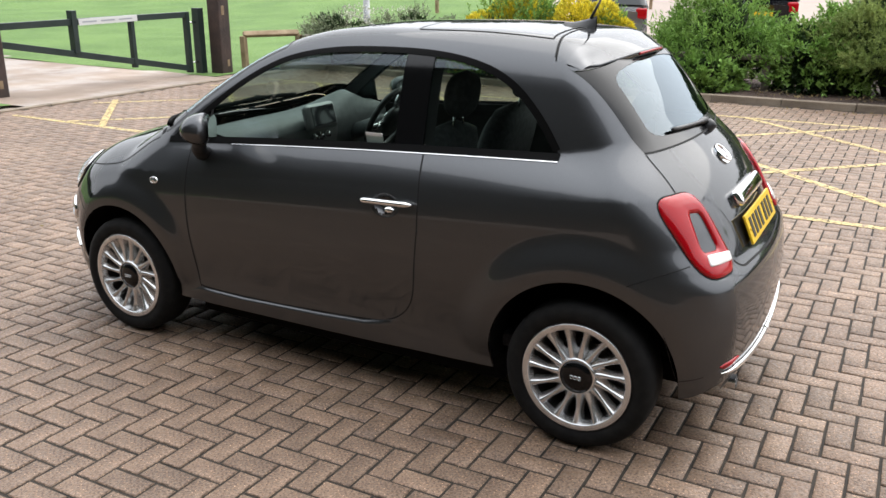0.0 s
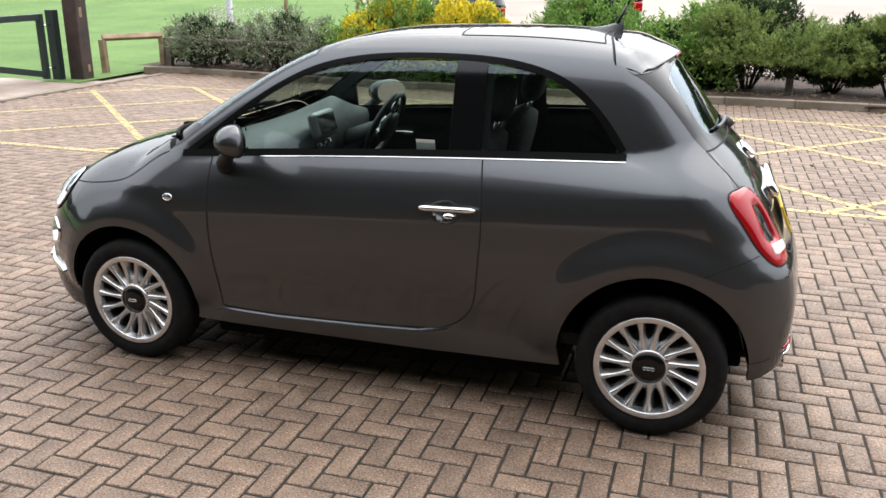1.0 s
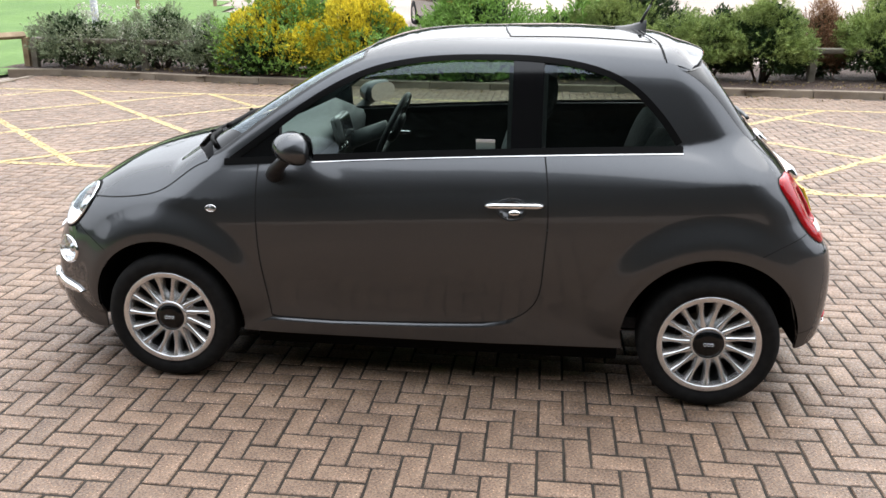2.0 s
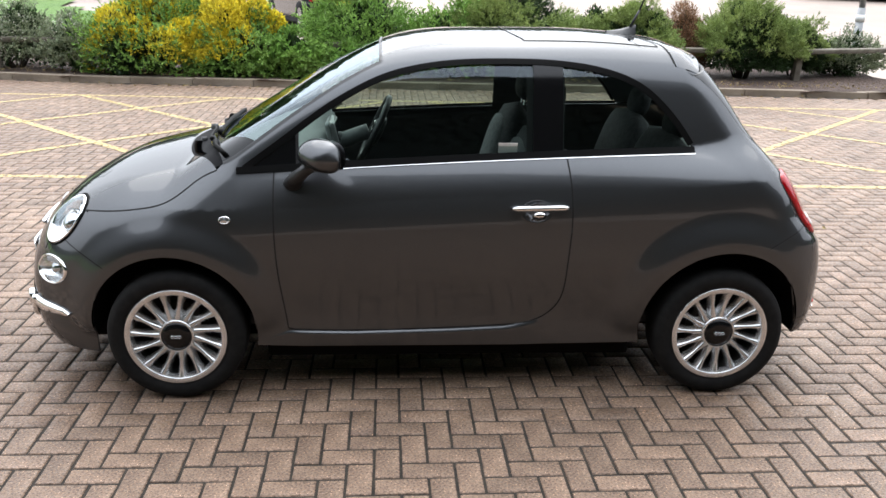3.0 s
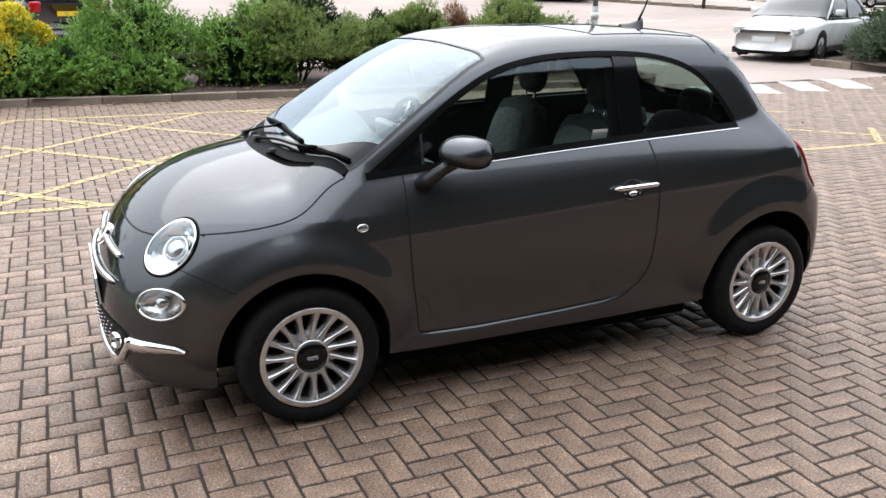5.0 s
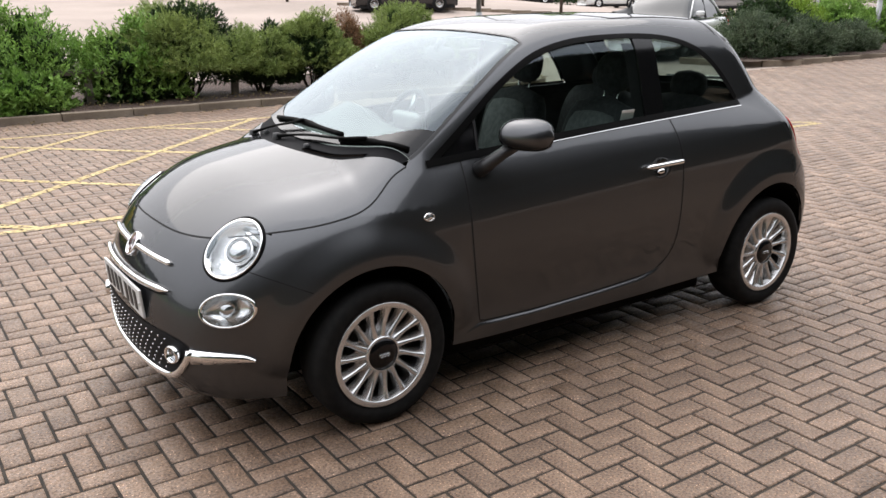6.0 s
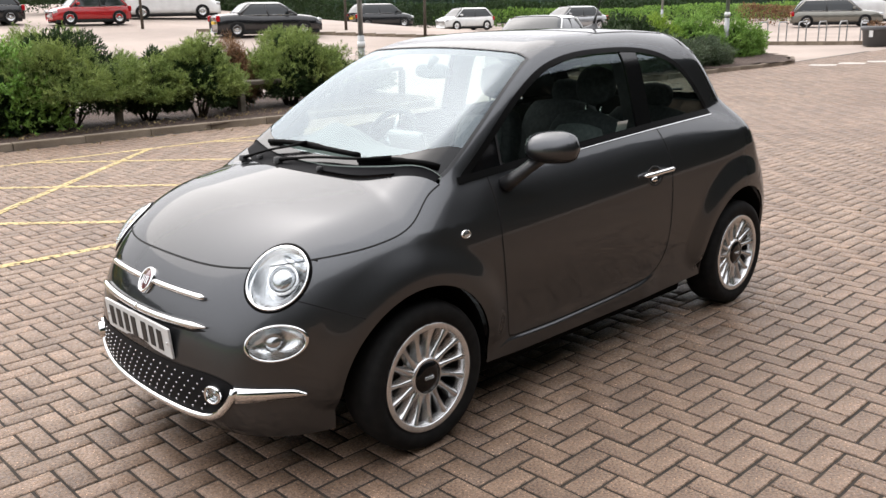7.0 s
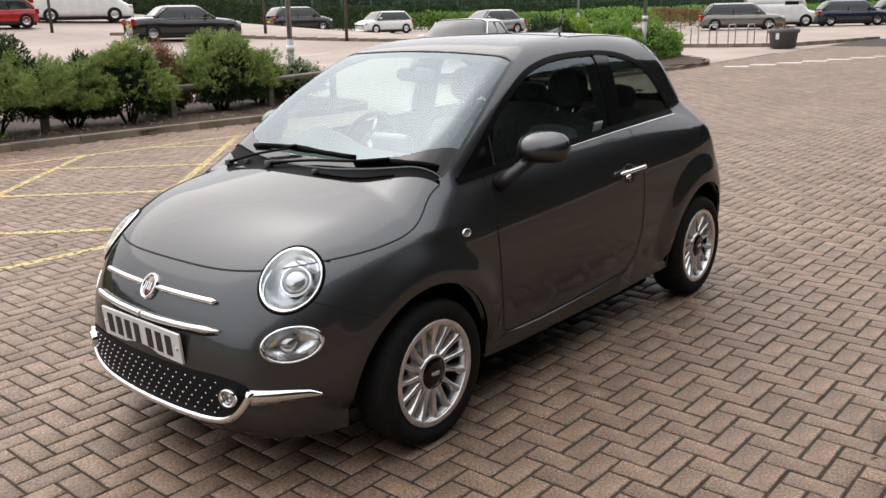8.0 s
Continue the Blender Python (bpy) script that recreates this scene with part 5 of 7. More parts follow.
# dashboard: deep shelf, painted face, cowl over the dials
v = []
for y in np.linspace(-0.64, 0.64, 33):
    back = -0.98 + 0.25 * y * y
    hump = 0.085 * math.exp(-((y - 0.35) / 0.16) ** 2)
    prof = [(back, 0.965), (-0.82, 0.995 + 0.3 * hump), (-0.66, 1.008 + hump), (-0.570, 0.990 + 0.8 * hump), (-0.555, 0.955), (-0.570, 0.83), (-0.63, 0.76), (-0.72, 0.60)]
    v += [(x, y, z) for x, z in prof]
part("dashboard", (v, grid_faces(33, 8)), DASH, car)
v = [(x - 0.008 + 0.02 * 0, y, z) for y in np.linspace(-0.60, 0.16, 20) for x, z in ((-0.540, 0.950), (-0.544, 0.89), (-0.558, 0.825))]
part("dash_face", (v, [q[::-1] for q in grid_faces(20, 3)]), DASHP, car, "grey glossy dash panel")
bm = bmesh.new()
box(bm, 0, 0, 0, 0.05, 0.235, 0.135, 0.03, segs=4)
ds = part("display", bm, DASHP, car, "dash display in a satin frame")
ds.matrix_basis = pose(-0.535, -0.01, 1.005, 0, -14, 0)
bm = bmesh.new()
box(bm, 0.024, 0, 0.004, 0.008, 0.185, 0.095, 0.004)
part("screen_face", bm, SCREENM, ds, smooth=False)
for k in range(3):
    part("climate_knob", moved(lathe([(0.016, 0.0), (0.015, 0.018), (0.0, 0.02)], 14, "z"), Matrix.Translation((-0.545, -0.055 + 0.055 * k, 0.905)) @ pose(0, 0, 0, 0, 80, 0)), SATIN, car)
# steering wheel and column
sw = new("steering_wheel")
sw.parent = car
sw.matrix_basis = pose(-0.345, 0.345, 0.955, 0, -64, 0) @ pose(0, 0, 0, 0, 180, 0)
g = np.linspace(0, 2 * math.pi, 40, endpoint=False)
part("rim", tube([(0.178 * math.cos(a), 0.182 * math.sin(a), 0) for a in g], 0.016, 10, True), BLACK, sw)
part("hub_pad", pad(0, 0, 0.018, 0.085, 0.075, 0.030, 0, 2.6), BLACK, sw)
part("hub_badge", moved(lathe([(0.034, 0.0), (0.0, 0.003)], 24, "z"), Matrix.Translation((0, 0, -0.014))), LAMP_GREY, sw)
part("hub_ring", moved(lathe([(0.044, -0.004), (0.046, 0.004), (0.036, 0.006)], 30, "z"), Matrix.Translation((0, 0, -0.014))), CHROME, sw)
for a in (0.15, math.pi - 0.15, -math.pi / 2):
    bm = bmesh.new()
    rod(bm, (0.06 * math.sin(a) * 1.0, 0.06 * math.cos(a), 0.008), (0.168 * math.sin(a), 0.168 * math.cos(a), 0.002), 0.018, 0.013, 8)
    part("spoke", bm, SATIN, sw)
bm = bmesh.new()
rod(bm, (-0.60, 0.345, 0.86), (-0.375, 0.345, 0.945), 0.045, 0.04, 12)
part("steering_column", bm, DASH, car)
part("rear_view_mirror", pad(-0.36, 0.0, 1.325, 0.018, 0.115, 0.036, 10, 2.8), DASH, car)
bm = bmesh.new()
rod(bm, (-0.385, 0, 1.34), (-0.345, 0, 1.385), 0.012, 0.022)
part("mirror_mount", bm, DASH, car)
bm = bmesh.new()
box(bm, 0, 0, 0, 0.078, 0.002, 0.046)
stk = part("window_sticker", bm, WHITE_PLATE, car, "pale notice stuck inside the door glass", smooth=False)
sp_ = on_side(0.215, 1.062)
sn = normals(sp_[None])[0]
stk.matrix_basis = Matrix.Translation((sp_[0], -(sp_[1] - 0.012), sp_[2])) @ pose(0, 0, 0, -math.degrees(math.asin(sn[2])) * -1, 0, 0)


# ---- plants ----
def leaf_mat(name, c1, c2, rough=0.55, trans=0.25):
    m = material(name, c1, rough)
    vary(m, c1, c2, 1.7, 0.3, 0.7, 5)
    vary(m, (0.55, 0.6, 0.5), (1.15, 1.15, 1.1), 13, 0.3, 0.7, 3, mix=("MULTIPLY", 0.7))
    piece_tint(m, 0.35, "Island")
    n, l = m.node_tree.nodes, m.node_tree.links
    b = n["Principled BSDF"]
    b.inputs["Specular IOR Level"].default_value = 0.3
    t, mx = n.new("ShaderNodeBsdfTranslucent"), n.new("ShaderNodeMixShader")
    mx.inputs[0].default_value = trans
    src = b.inputs["Base Color"].links[0].from_socket
    l.new(src, t.inputs[0])
    l.new(b.outputs[0], mx.inputs[1])
    l.new(t.outputs[0], mx.inputs[2])
    l.new(mx.outputs[0], n["Material Output"].inputs[0])
    return m


LEAF_GREEN = leaf_mat("shrub_leaf", (0.132, 0.255, 0.050), (0.245, 0.385, 0.095))
# own colour of dark hedges; also paints shade inside crowns and far trees
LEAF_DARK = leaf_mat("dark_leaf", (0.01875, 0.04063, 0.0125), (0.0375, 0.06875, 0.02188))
# darkened leaf colour for the unseen screen, set for its reflections in the car
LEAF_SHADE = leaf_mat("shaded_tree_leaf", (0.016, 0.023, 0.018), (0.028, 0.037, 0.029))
LEAF_JUNIPER = leaf_mat("juniper_leaf", (0.0625, 0.09062, 0.05313), (0.1063, 0.1375, 0.08125))
LEAF_PINE = leaf_mat("needle_leaf", (0.170, 0.240, 0.072), (0.300, 0.365, 0.118))
LEAF_GREY = leaf_mat("grey_green_leaf", (0.173, 0.208, 0.132), (0.274, 0.304, 0.193))
LEAF_YELLOW = leaf_mat("golden_leaf", (0.700, 0.560, 0.035), (0.770, 0.674, 0.087), trans=0.35)
LEAF_LIME = leaf_mat("lime_leaf", (0.1606, 0.2619, 0.03375), (0.2531, 0.3631, 0.05937))
LEAF_BROWN = leaf_mat("withered_leaf", (0.17, 0.085, 0.045), (0.27, 0.155, 0.09))
PETAL = leaf_mat("white_petal", (0.504, 0.488, 0.423), (0.609, 0.593, 0.536))
BARK = material("twig_bark", (0.04375, 0.03125, 0.02188), 0.9)
vary(BARK, (0.02812, 0.02, 0.01375), (0.06875, 0.05, 0.03438), 18)
bump(BARK, 40, 0.6, 0.01)


def leaves(pos, nrm, length, width, up=0.3, droop=0.0, rng=None):
    """Small folded leaves at the given places, pointing outwards."""
    n = len(pos)
    d = nrm + rng.normal(0, 0.55, (n, 3)) + np.array([0, 0, up])
    d /= np.linalg.norm(d, axis=1, keepdims=True)
    s = np.cross(d, rng.normal(0, 1, (n, 3)))
    s /= np.linalg.norm(s, axis=1, keepdims=True)
    w = np.cross(s, d)
    ln = (length * rng.uniform(0.6, 1.3, n))[:, None]
    wd = (width * rng.uniform(0.7, 1.2, n))[:, None]
    base = pos
    mid = pos + d * ln * 0.5
    tip = pos + d * ln - w * ln * 0.12
    v = np.stack([base, mid + s * wd / 2 + w * wd * 0.2, tip, mid - s * wd / 2 + w * wd * 0.2], 1).reshape(-1, 3)
    f = np.arange(4 * n).reshape(-1, 4)
    return v.tolist(), f.tolist()


def dome(n, rng, rx, ry, h, shell=0.6, lumps=26):
    """Places and directions in the outer part of a full, lumpy dome."""
    cen = rng.normal(0, 1, (lumps, 3))
    cen[:, 2] = np.abs(cen[:, 2]) * 0.9 + 0.05
    cen /= np.linalg.norm(cen, axis=1, keepdims=True)
    cen *= rng.uniform(0.50, 0.80, (lumps, 1))
    rad = rng.uniform(0.20, 0.34, lumps)
    k = rng.integers(0, lumps, n)
    d = rng.normal(0, 1, (n, 3)) + 0.9 * cen[k]
    d /= np.linalg.norm(d, axis=1, keepdims=True)
    r = rad[k] * rng.uniform(shell, 1.0, n) ** 0.6
    p = cen[k] + d * r[:, None]
    p[:, 2] = np.abs(p[:, 2])
    nn = d * 0.7 + cen[k] * 0.6
    nn /= np.linalg.norm(nn, axis=1, keepdims=True)
    return p * np.array([rx, ry, h]), nn


def sprigs(p, d, per, reach, up, spread, rng):
    """Shoots at the given places; leaf places and directions along each."""
    a = d + rng.normal(0, 0.25, d.shape) + np.array([0, 0, up])
    a /= np.linalg.norm(a, axis=1, keepdims=True)
    t = np.tile(np.linspace(0.15, 1.0, per), len(p))
    ln = np.repeat(reach * rng.uniform(0.5, 1.35, len(p)), per)
    P, A = np.repeat(p, per, 0), np.repeat(a, per, 0)
    side = np.cross(A, rng.normal(0, 1, A.shape))
    side /= np.linalg.norm(side, axis=1, keepdims=True)
    return P + A * (t * ln)[:, None], A * (0.45 + 0.8 * t)[:, None] + side * spread


def shrub(x, y, rx, ry, h, mat, label, seed, n=5200, length=0.06, width=0.025, up=0.35, second=None, bare=0.18, name="shrub", lumps=26, per=9, reach=0.14, skirt=0.26):
    """Stems, a dark inside and a lumpy crown of leafy shoots, uneven at the edge."""
    rng = np.random.default_rng(seed)
    z0 = float(rise(x, y)) + 0.07
    ob = tagged(new(name), label, "shrub")
    ob.location = (x, y, z0)
    bm = bmesh.new()
    for k in range(13):
        g = rng.uniform(0, 2 * math.pi)
        q = np.array([math.cos(g) * rx * rng.uniform(0.3, 0.8), math.sin(g) * ry * rng.uniform(0.3, 0.8), h * rng.uniform(0.45, 0.85)])
        mid = q * [0.5, 0.5, 0.45] + rng.normal(0, 0.05, 3)
        rod(bm, (q[0] * 0.12, q[1] * 0.12, -0.03), mid, 0.018, 0.011, 6)
        rod(bm, mid, q, 0.011, 0.004, 5)
        for j in range(2):
            rod(bm, mid, mid + (q - mid) * rng.uniform(0.5, 0.9) + rng.normal(0, 0.12, 3), 0.007, 0.003, 4)
    part("branchwork", bm, BARK, ob)
    shoots = int(n * 1.7 / per)
    p, d = dome(shoots, rng, rx * 0.98, ry * 0.98, h * 0.93, lumps=lumps)
    low = rng.uniform(0, 1, len(p)) < skirt
    g = rng.uniform(0, 2 * math.pi, len(p))
    q = np.sqrt(rng.uniform(0.45, 1.0, len(p))) * (1 + 0.10 * np.sin(3 * g + seed))
    p[low] = np.stack([rx * 0.93 * q * np.cos(g), ry * 0.93 * q * np.sin(g), h * rng.uniform(0.02, 0.55, len(p))], -1)[low]
    d[low] = np.stack([np.cos(g), np.sin(g), 0.3 + 0 * g], -1)[low]
    p[:, 2] += bare * h * np.exp(-2.5 * p[:, 2] / h)
    q, e = sprigs(p, d, per, reach * h, up, 0.75, rng)
    q[:, 2] = np.maximum(q[:, 2], 0.03)
    part("crown", leaves(q, e, length, width, 0.1, rng=rng), mat, ob, smooth=False)
    # leaves deep inside, in a darker green that paints the crown's inner shade
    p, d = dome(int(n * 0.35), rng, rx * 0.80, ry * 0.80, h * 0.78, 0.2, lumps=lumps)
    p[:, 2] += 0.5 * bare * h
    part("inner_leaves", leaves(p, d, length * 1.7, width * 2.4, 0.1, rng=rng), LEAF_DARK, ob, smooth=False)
    if second:
        m2, n2, l2, w2, zmin, nm, lab = second
        p, d = dome(n2 * 3, np.random.default_rng(seed), rx * 1.06, ry * 1.06, h * 1.02, 0.85, lumps=lumps)
        hi = p[:, 2] + 0.16 * h * np.array([noise.noise((a * 2.2, b * 2.2, seed * 3.1)) for a, b in p[:, :2]]) * 2 + rng.normal(0, 0.05 * h, len(p))
        keep = np.nonzero(hi > zmin * h)[0][:n2]
        part(nm, leaves(p[keep], d[keep], l2, w2, 0.5, rng=rng), m2, ob, lab, smooth=False)
    return ob


FLW = lambda n: (PETAL, n, 0.035, 0.032, 0.25, "blossom", "small white blossom")
shrub(-7.75, 10.45, 1.0, 0.65, 1.12, LEAF_GREY, "grey-green shrub covered in small white flowers", 1, 5600, 0.05, 0.022, second=FLW(1500), name="flowering_shrub")
shrub(-6.25, 10.40, 1.0, 0.65, 1.18, LEAF_GREY, "grey-green shrub covered in small white flowers", 2, 5600, 0.05, 0.022, second=FLW(1300), name="flowering_shrub")
shrub(-5.15, 10.15, 0.75, 0.55, 0.95, LEAF_GREY, "grey-green shrub with scattered white flowers", 3, 4200, 0.05, 0.022, second=FLW(500), name="flowering_shrub")
shrub(-3.95, 10.05, 1.15, 0.85, 1.42, LEAF_GREEN, "rounded shrub with golden yellow upper leaves", 4, 8500, 0.065, 0.030, second=(LEAF_YELLOW, 15000, 0.075, 0.042, 0.24, "golden_leaves", "golden yellow new leaves"), bare=0.02, name="golden_shrub")
shrub(-2.65, 10.05, 0.95, 0.75, 1.22, LEAF_GREEN, "rounded shrub with golden yellow upper leaves", 5, 7000, 0.065, 0.030, second=(LEAF_YELLOW, 11000, 0.075, 0.042, 0.34, "golden_leaves", "golden yellow new leaves"), bare=0.02, name="golden_shrub")
shrub(-1.75, 9.75, 0.65, 0.50, 0.72, LEAF_GREEN, "low broad-leaved green shrub over the kerb", 6, 3800, 0.085, 0.042, bare=0.0)
shrub(-0.75, 9.65, 0.60, 0.45, 0.58, LEAF_GREEN, "low broad-leaved green shrub over the kerb", 7, 3400, 0.085, 0.042, bare=0.0)
shrub(-0.65, 10.45, 1.15, 0.80, 1.52, LEAF_GREEN, "dense leafy green shrub", 8, 9500, 0.085, 0.026, 0.8, bare=0.05)
shrub(0.85, 10.15, 0.80, 0.66, 1.30, LEAF_GREEN, "dense leafy green shrub", 9, 5600, 0.085, 0.034, 0.6, bare=0.05)
NL = "rounded fine-needled green shrub with bare lower stems"
shrub(1.75, 10.25, 1.28, 0.96, 1.59, LEAF_PINE, NL, 10, 46800, 0.052, 0.011, 0.35, bare=0.30, skirt=0.05, name="needle_shrub", per=22, reach=0.10)
shrub(2.95, 10.20, 0.76, 0.70, 1.18, LEAF_PINE, NL, 11, 28800, 0.052, 0.011, 0.35, bare=0.30, skirt=0.05, name="needle_shrub", per=22, reach=0.10)
shrub(3.75, 10.00, 0.81, 0.72, 1.25, LEAF_PINE, NL, 12, 30600, 0.052, 0.011, 0.35, bare=0.30, skirt=0.05, name="needle_shrub", per=22, reach=0.10)
shrub(4.75, 10.65, 0.48, 0.45, 1.22, LEAF_BROWN, "withered brown shrub among the green ones", 13, 9000, 0.08, 0.010, 0.6, name="withered_shrub")
shrub(5.75, 10.35, 1.04, 0.84, 1.37, LEAF_PINE, NL, 14, 37800, 0.052, 0.011, 0.35, bare=0.30, skirt=0.05, name="needle_shrub", per=22, reach=0.10)
shrub(6.75, 10.55, 0.67, 0.60, 1.03, LEAF_PINE, NL, 15, 21600, 0.052, 0.011, 0.35, bare=0.30, skirt=0.05, name="needle_shrub", per=22, reach=0.10)
shrub(7.75, 10.75, 0.66, 0.55, 0.82, LEAF_GREY, "small grey-green shrub with white flowers", 16, 4000, 0.05, 0.022, second=FLW(800), name="flowering_shrub")

# ---- knee rail, gate, posts ----
WOODG = material("weathered_timber", (0.1187, 0.1031, 0.07812), 0.85)
vary(WOODG, (0.075, 0.0625, 0.04688), (0.1562, 0.1375, 0.1063), 7, 0.3, 0.7, 8)
bump(WOODG, 35, 0.5, 0.008)
WOODO = material("stained_timber", (0.225, 0.1562, 0.0875), 0.8)
vary(WOODO, (0.1625, 0.1063, 0.05625), (0.2875, 0.2125, 0.1313), 6, 0.3, 0.7, 8)
bump(WOODO, 35, 0.5, 0.008)
WOODD = material("dark_creosoted_timber", (0.03438, 0.02063, 0.01688), 0.8)
vary(WOODD, (0.02188, 0.01375, 0.01125), (0.05313, 0.03125, 0.025), 5, 0.3, 0.7, 8)
bump(WOODD, 22, 0.6, 0.015)
GATEM = material("dark_green_gate_paint", (0.012, 0.022, 0.020), 0.4)
vary(GATEM, 0.3, 0.55, 9, socket="Roughness")


def knee_rail(pts, wood, label, h=0.50):
    fence = tagged(new("knee_rail_fence"), label, "fence")
    tops = []
    for i, (x, y) in enumerate(pts):
        z = float(rise(x, y)) + 0.03
        bm = bmesh.new()
        box(bm, 0, 0, h / 2 - 0.1, 0.105, 0.105, h + 0.2, 0.012)
        ob = part("post", bm, wood, fence, smooth=False)
        ob.matrix_basis = pose(x, y, z, random.uniform(-2, 2), random.uniform(-2, 2), random.uniform(-6, 6))
        tops.append(Vector((x, y, z + h + 0.012)))
    for a, b in zip(tops, tops[1:]):
        d = b - a
        bm = bmesh.new()
        box(bm, 0, 0, 0, d.length + 0.02, 0.115, 0.075, 0.02)
        ob = part("rail", bm, wood, fence, smooth=False)
        ob.matrix_basis = Matrix.Translation((a + b) / 2) @ d.to_track_quat("X", "Z").to_matrix().to_4x4() @ pose(0, 0, 0.02, 45 if wood is WOODO else 8)
    return fence


knee_rail([(-8.45, 10.12), (-6.4, 10.02), (-4.3, 10.0), (-2.1, 9.98), (0.15, 9.92), (2.35, 9.92), (4.5, 9.95), (6.55, 9.98), (8.45, 10.35)], WOODG, "low weathered timber knee rail along the planting bed")
knee_rail([(-9.25, 9.3), (-8.65, 10.2)], WOODO, "short orange-stained timber knee rail beside the grass", 0.56)
knee_rail([(-13.5, 24.5), (-11.2, 25.6), (-8.9, 26.7), (-6.6, 27.8), (-4.3, 28.9)], WOODO, "low timber knee rail at the far edge of the grass", 0.55)


def timber_post(x, y, w, h, label):
    ob = tagged(new("timber_post"), label, "post")
    ob.location = (x, y, float(rise(x, y)) - 0.15)
    bm = bmesh.new()
    box(bm, 0, 0, h / 2, w, w, h, 0.03, segs=3)
    for v in bm.verts:
        k = noise.noise(v.co * 3.1) * 0.012
        v.co.x += k
        v.co.y -= k
    part("shaft", bm, WOODD, ob, smooth=False)
    for sy, sz, sw_, sh in ((-0.04, 1.25, 0.07, 0.16), (0.03, 0.32, 0.06, 0.12)):
        bm = bmesh.new()
        box(bm, w / 2, sy, sz, 0.012, sw_, sh, 0.004)
        part("scar", bm, WOODO, ob, "paler chipped wood", smooth=False)
    return ob


timber_post(-9.15, 8.55, 0.28, 1.9, "dark creosoted square timber gate post")
timber_post(-9.75, 4.40, 0.30, 1.9, "dark creosoted square timber gate post")


def bar_gate():
    g = tagged(new("barrier_gate"), "dark green steel barrier gate with a white sign, closed", "gate")
    ax, ay, bx_, by_ = -9.72, 4.62, -9.45, 8.22
    z0 = float(rise(-9.6, 6.4))

    def P(t, z):
        return Vector((ax + (bx_ - ax) * t, ay + (by_ - ay) * t, z0 + z))

    def bar(name, p, q, w, mat=GATEM):
        d = q - p
        bm = bmesh.new()
        box(bm, 0, 0, 0, d.length + w * 0.6, w * 0.8, w, 0.006)
        ob = part(name, bm, mat, g, smooth=False)
        ob.matrix_basis = Matrix.Translation((p + q) / 2) @ d.to_track_quat("X", "Z").to_matrix().to_4x4()

    bar("top_rail", P(0.0, 0.98), P(0.96, 1.04), 0.10)
    bar("bottom_rail", P(0.0, 0.72), P(0.96, 0.10), 0.10)
    bar("end_stile", P(0.955, 0.06), P(0.955, 1.06), 0.10)
    bar("middle_stile", P(0.63, 0.24), P(0.63, 1.02), 0.09)
    bar("slam_post", P(1.03, -0.2), P(1.03, 1.10), 0.16)
    bar("rest_post", P(0.33, 0.56), P(0.33, 1.14), 0.12)
    bm = bmesh.new()
    box(bm, 0.07, 0, 0, 0.012, 1.10, 0.10, 0.003)
    sg = part("sign_board", bm, WHITE_PLATE, g, "white strip sign with faded lettering", smooth=False)
    sg.matrix_basis = Matrix.Translation(P(0.50, 1.01)) @ pose(0, 0, 0, 1.5, 0, math.degrees(math.atan2(by_ - ay, bx_ - ax)) - 90)
    for k in range(3):
        bm = bmesh.new()
        box(bm, 0.077, -0.36 + 0.34 * k, 0, 0.003, 0.26, 0.022)
        part("lettering_bar", bm, material("faded_ink", (0.3, 0.32, 0.34), 0.6) if "faded_ink" not in bpy.data.materials else bpy.data.materials["faded_ink"], sg, smooth=False)
    for z in (0.2, 0.9):
        bm = bmesh.new()
        rod(bm, P(0.955, z), P(1.03, z), 0.018)
        part("latch", bm, SATIN, g)


bar_gate()


# ---- parked cars ----
def car_paint(name, c, metal=0.3):
    m = material(name, c, 0.22, metal, coat=0.6)
    vary(m, tuple(v * 0.93 for v in c), tuple(min(1, v * 1.06) for v in c), 3)
    return m


DARKGLASS = material("dark_car_glass", (0.012, 0.015, 0.016), 0.05)
AMBER = material("clear_headlamp", (0.6, 0.62, 0.63), 0.1, 0.5)
UNDER = material("underbody_black", (0.006, 0.006, 0.006), 0.9)


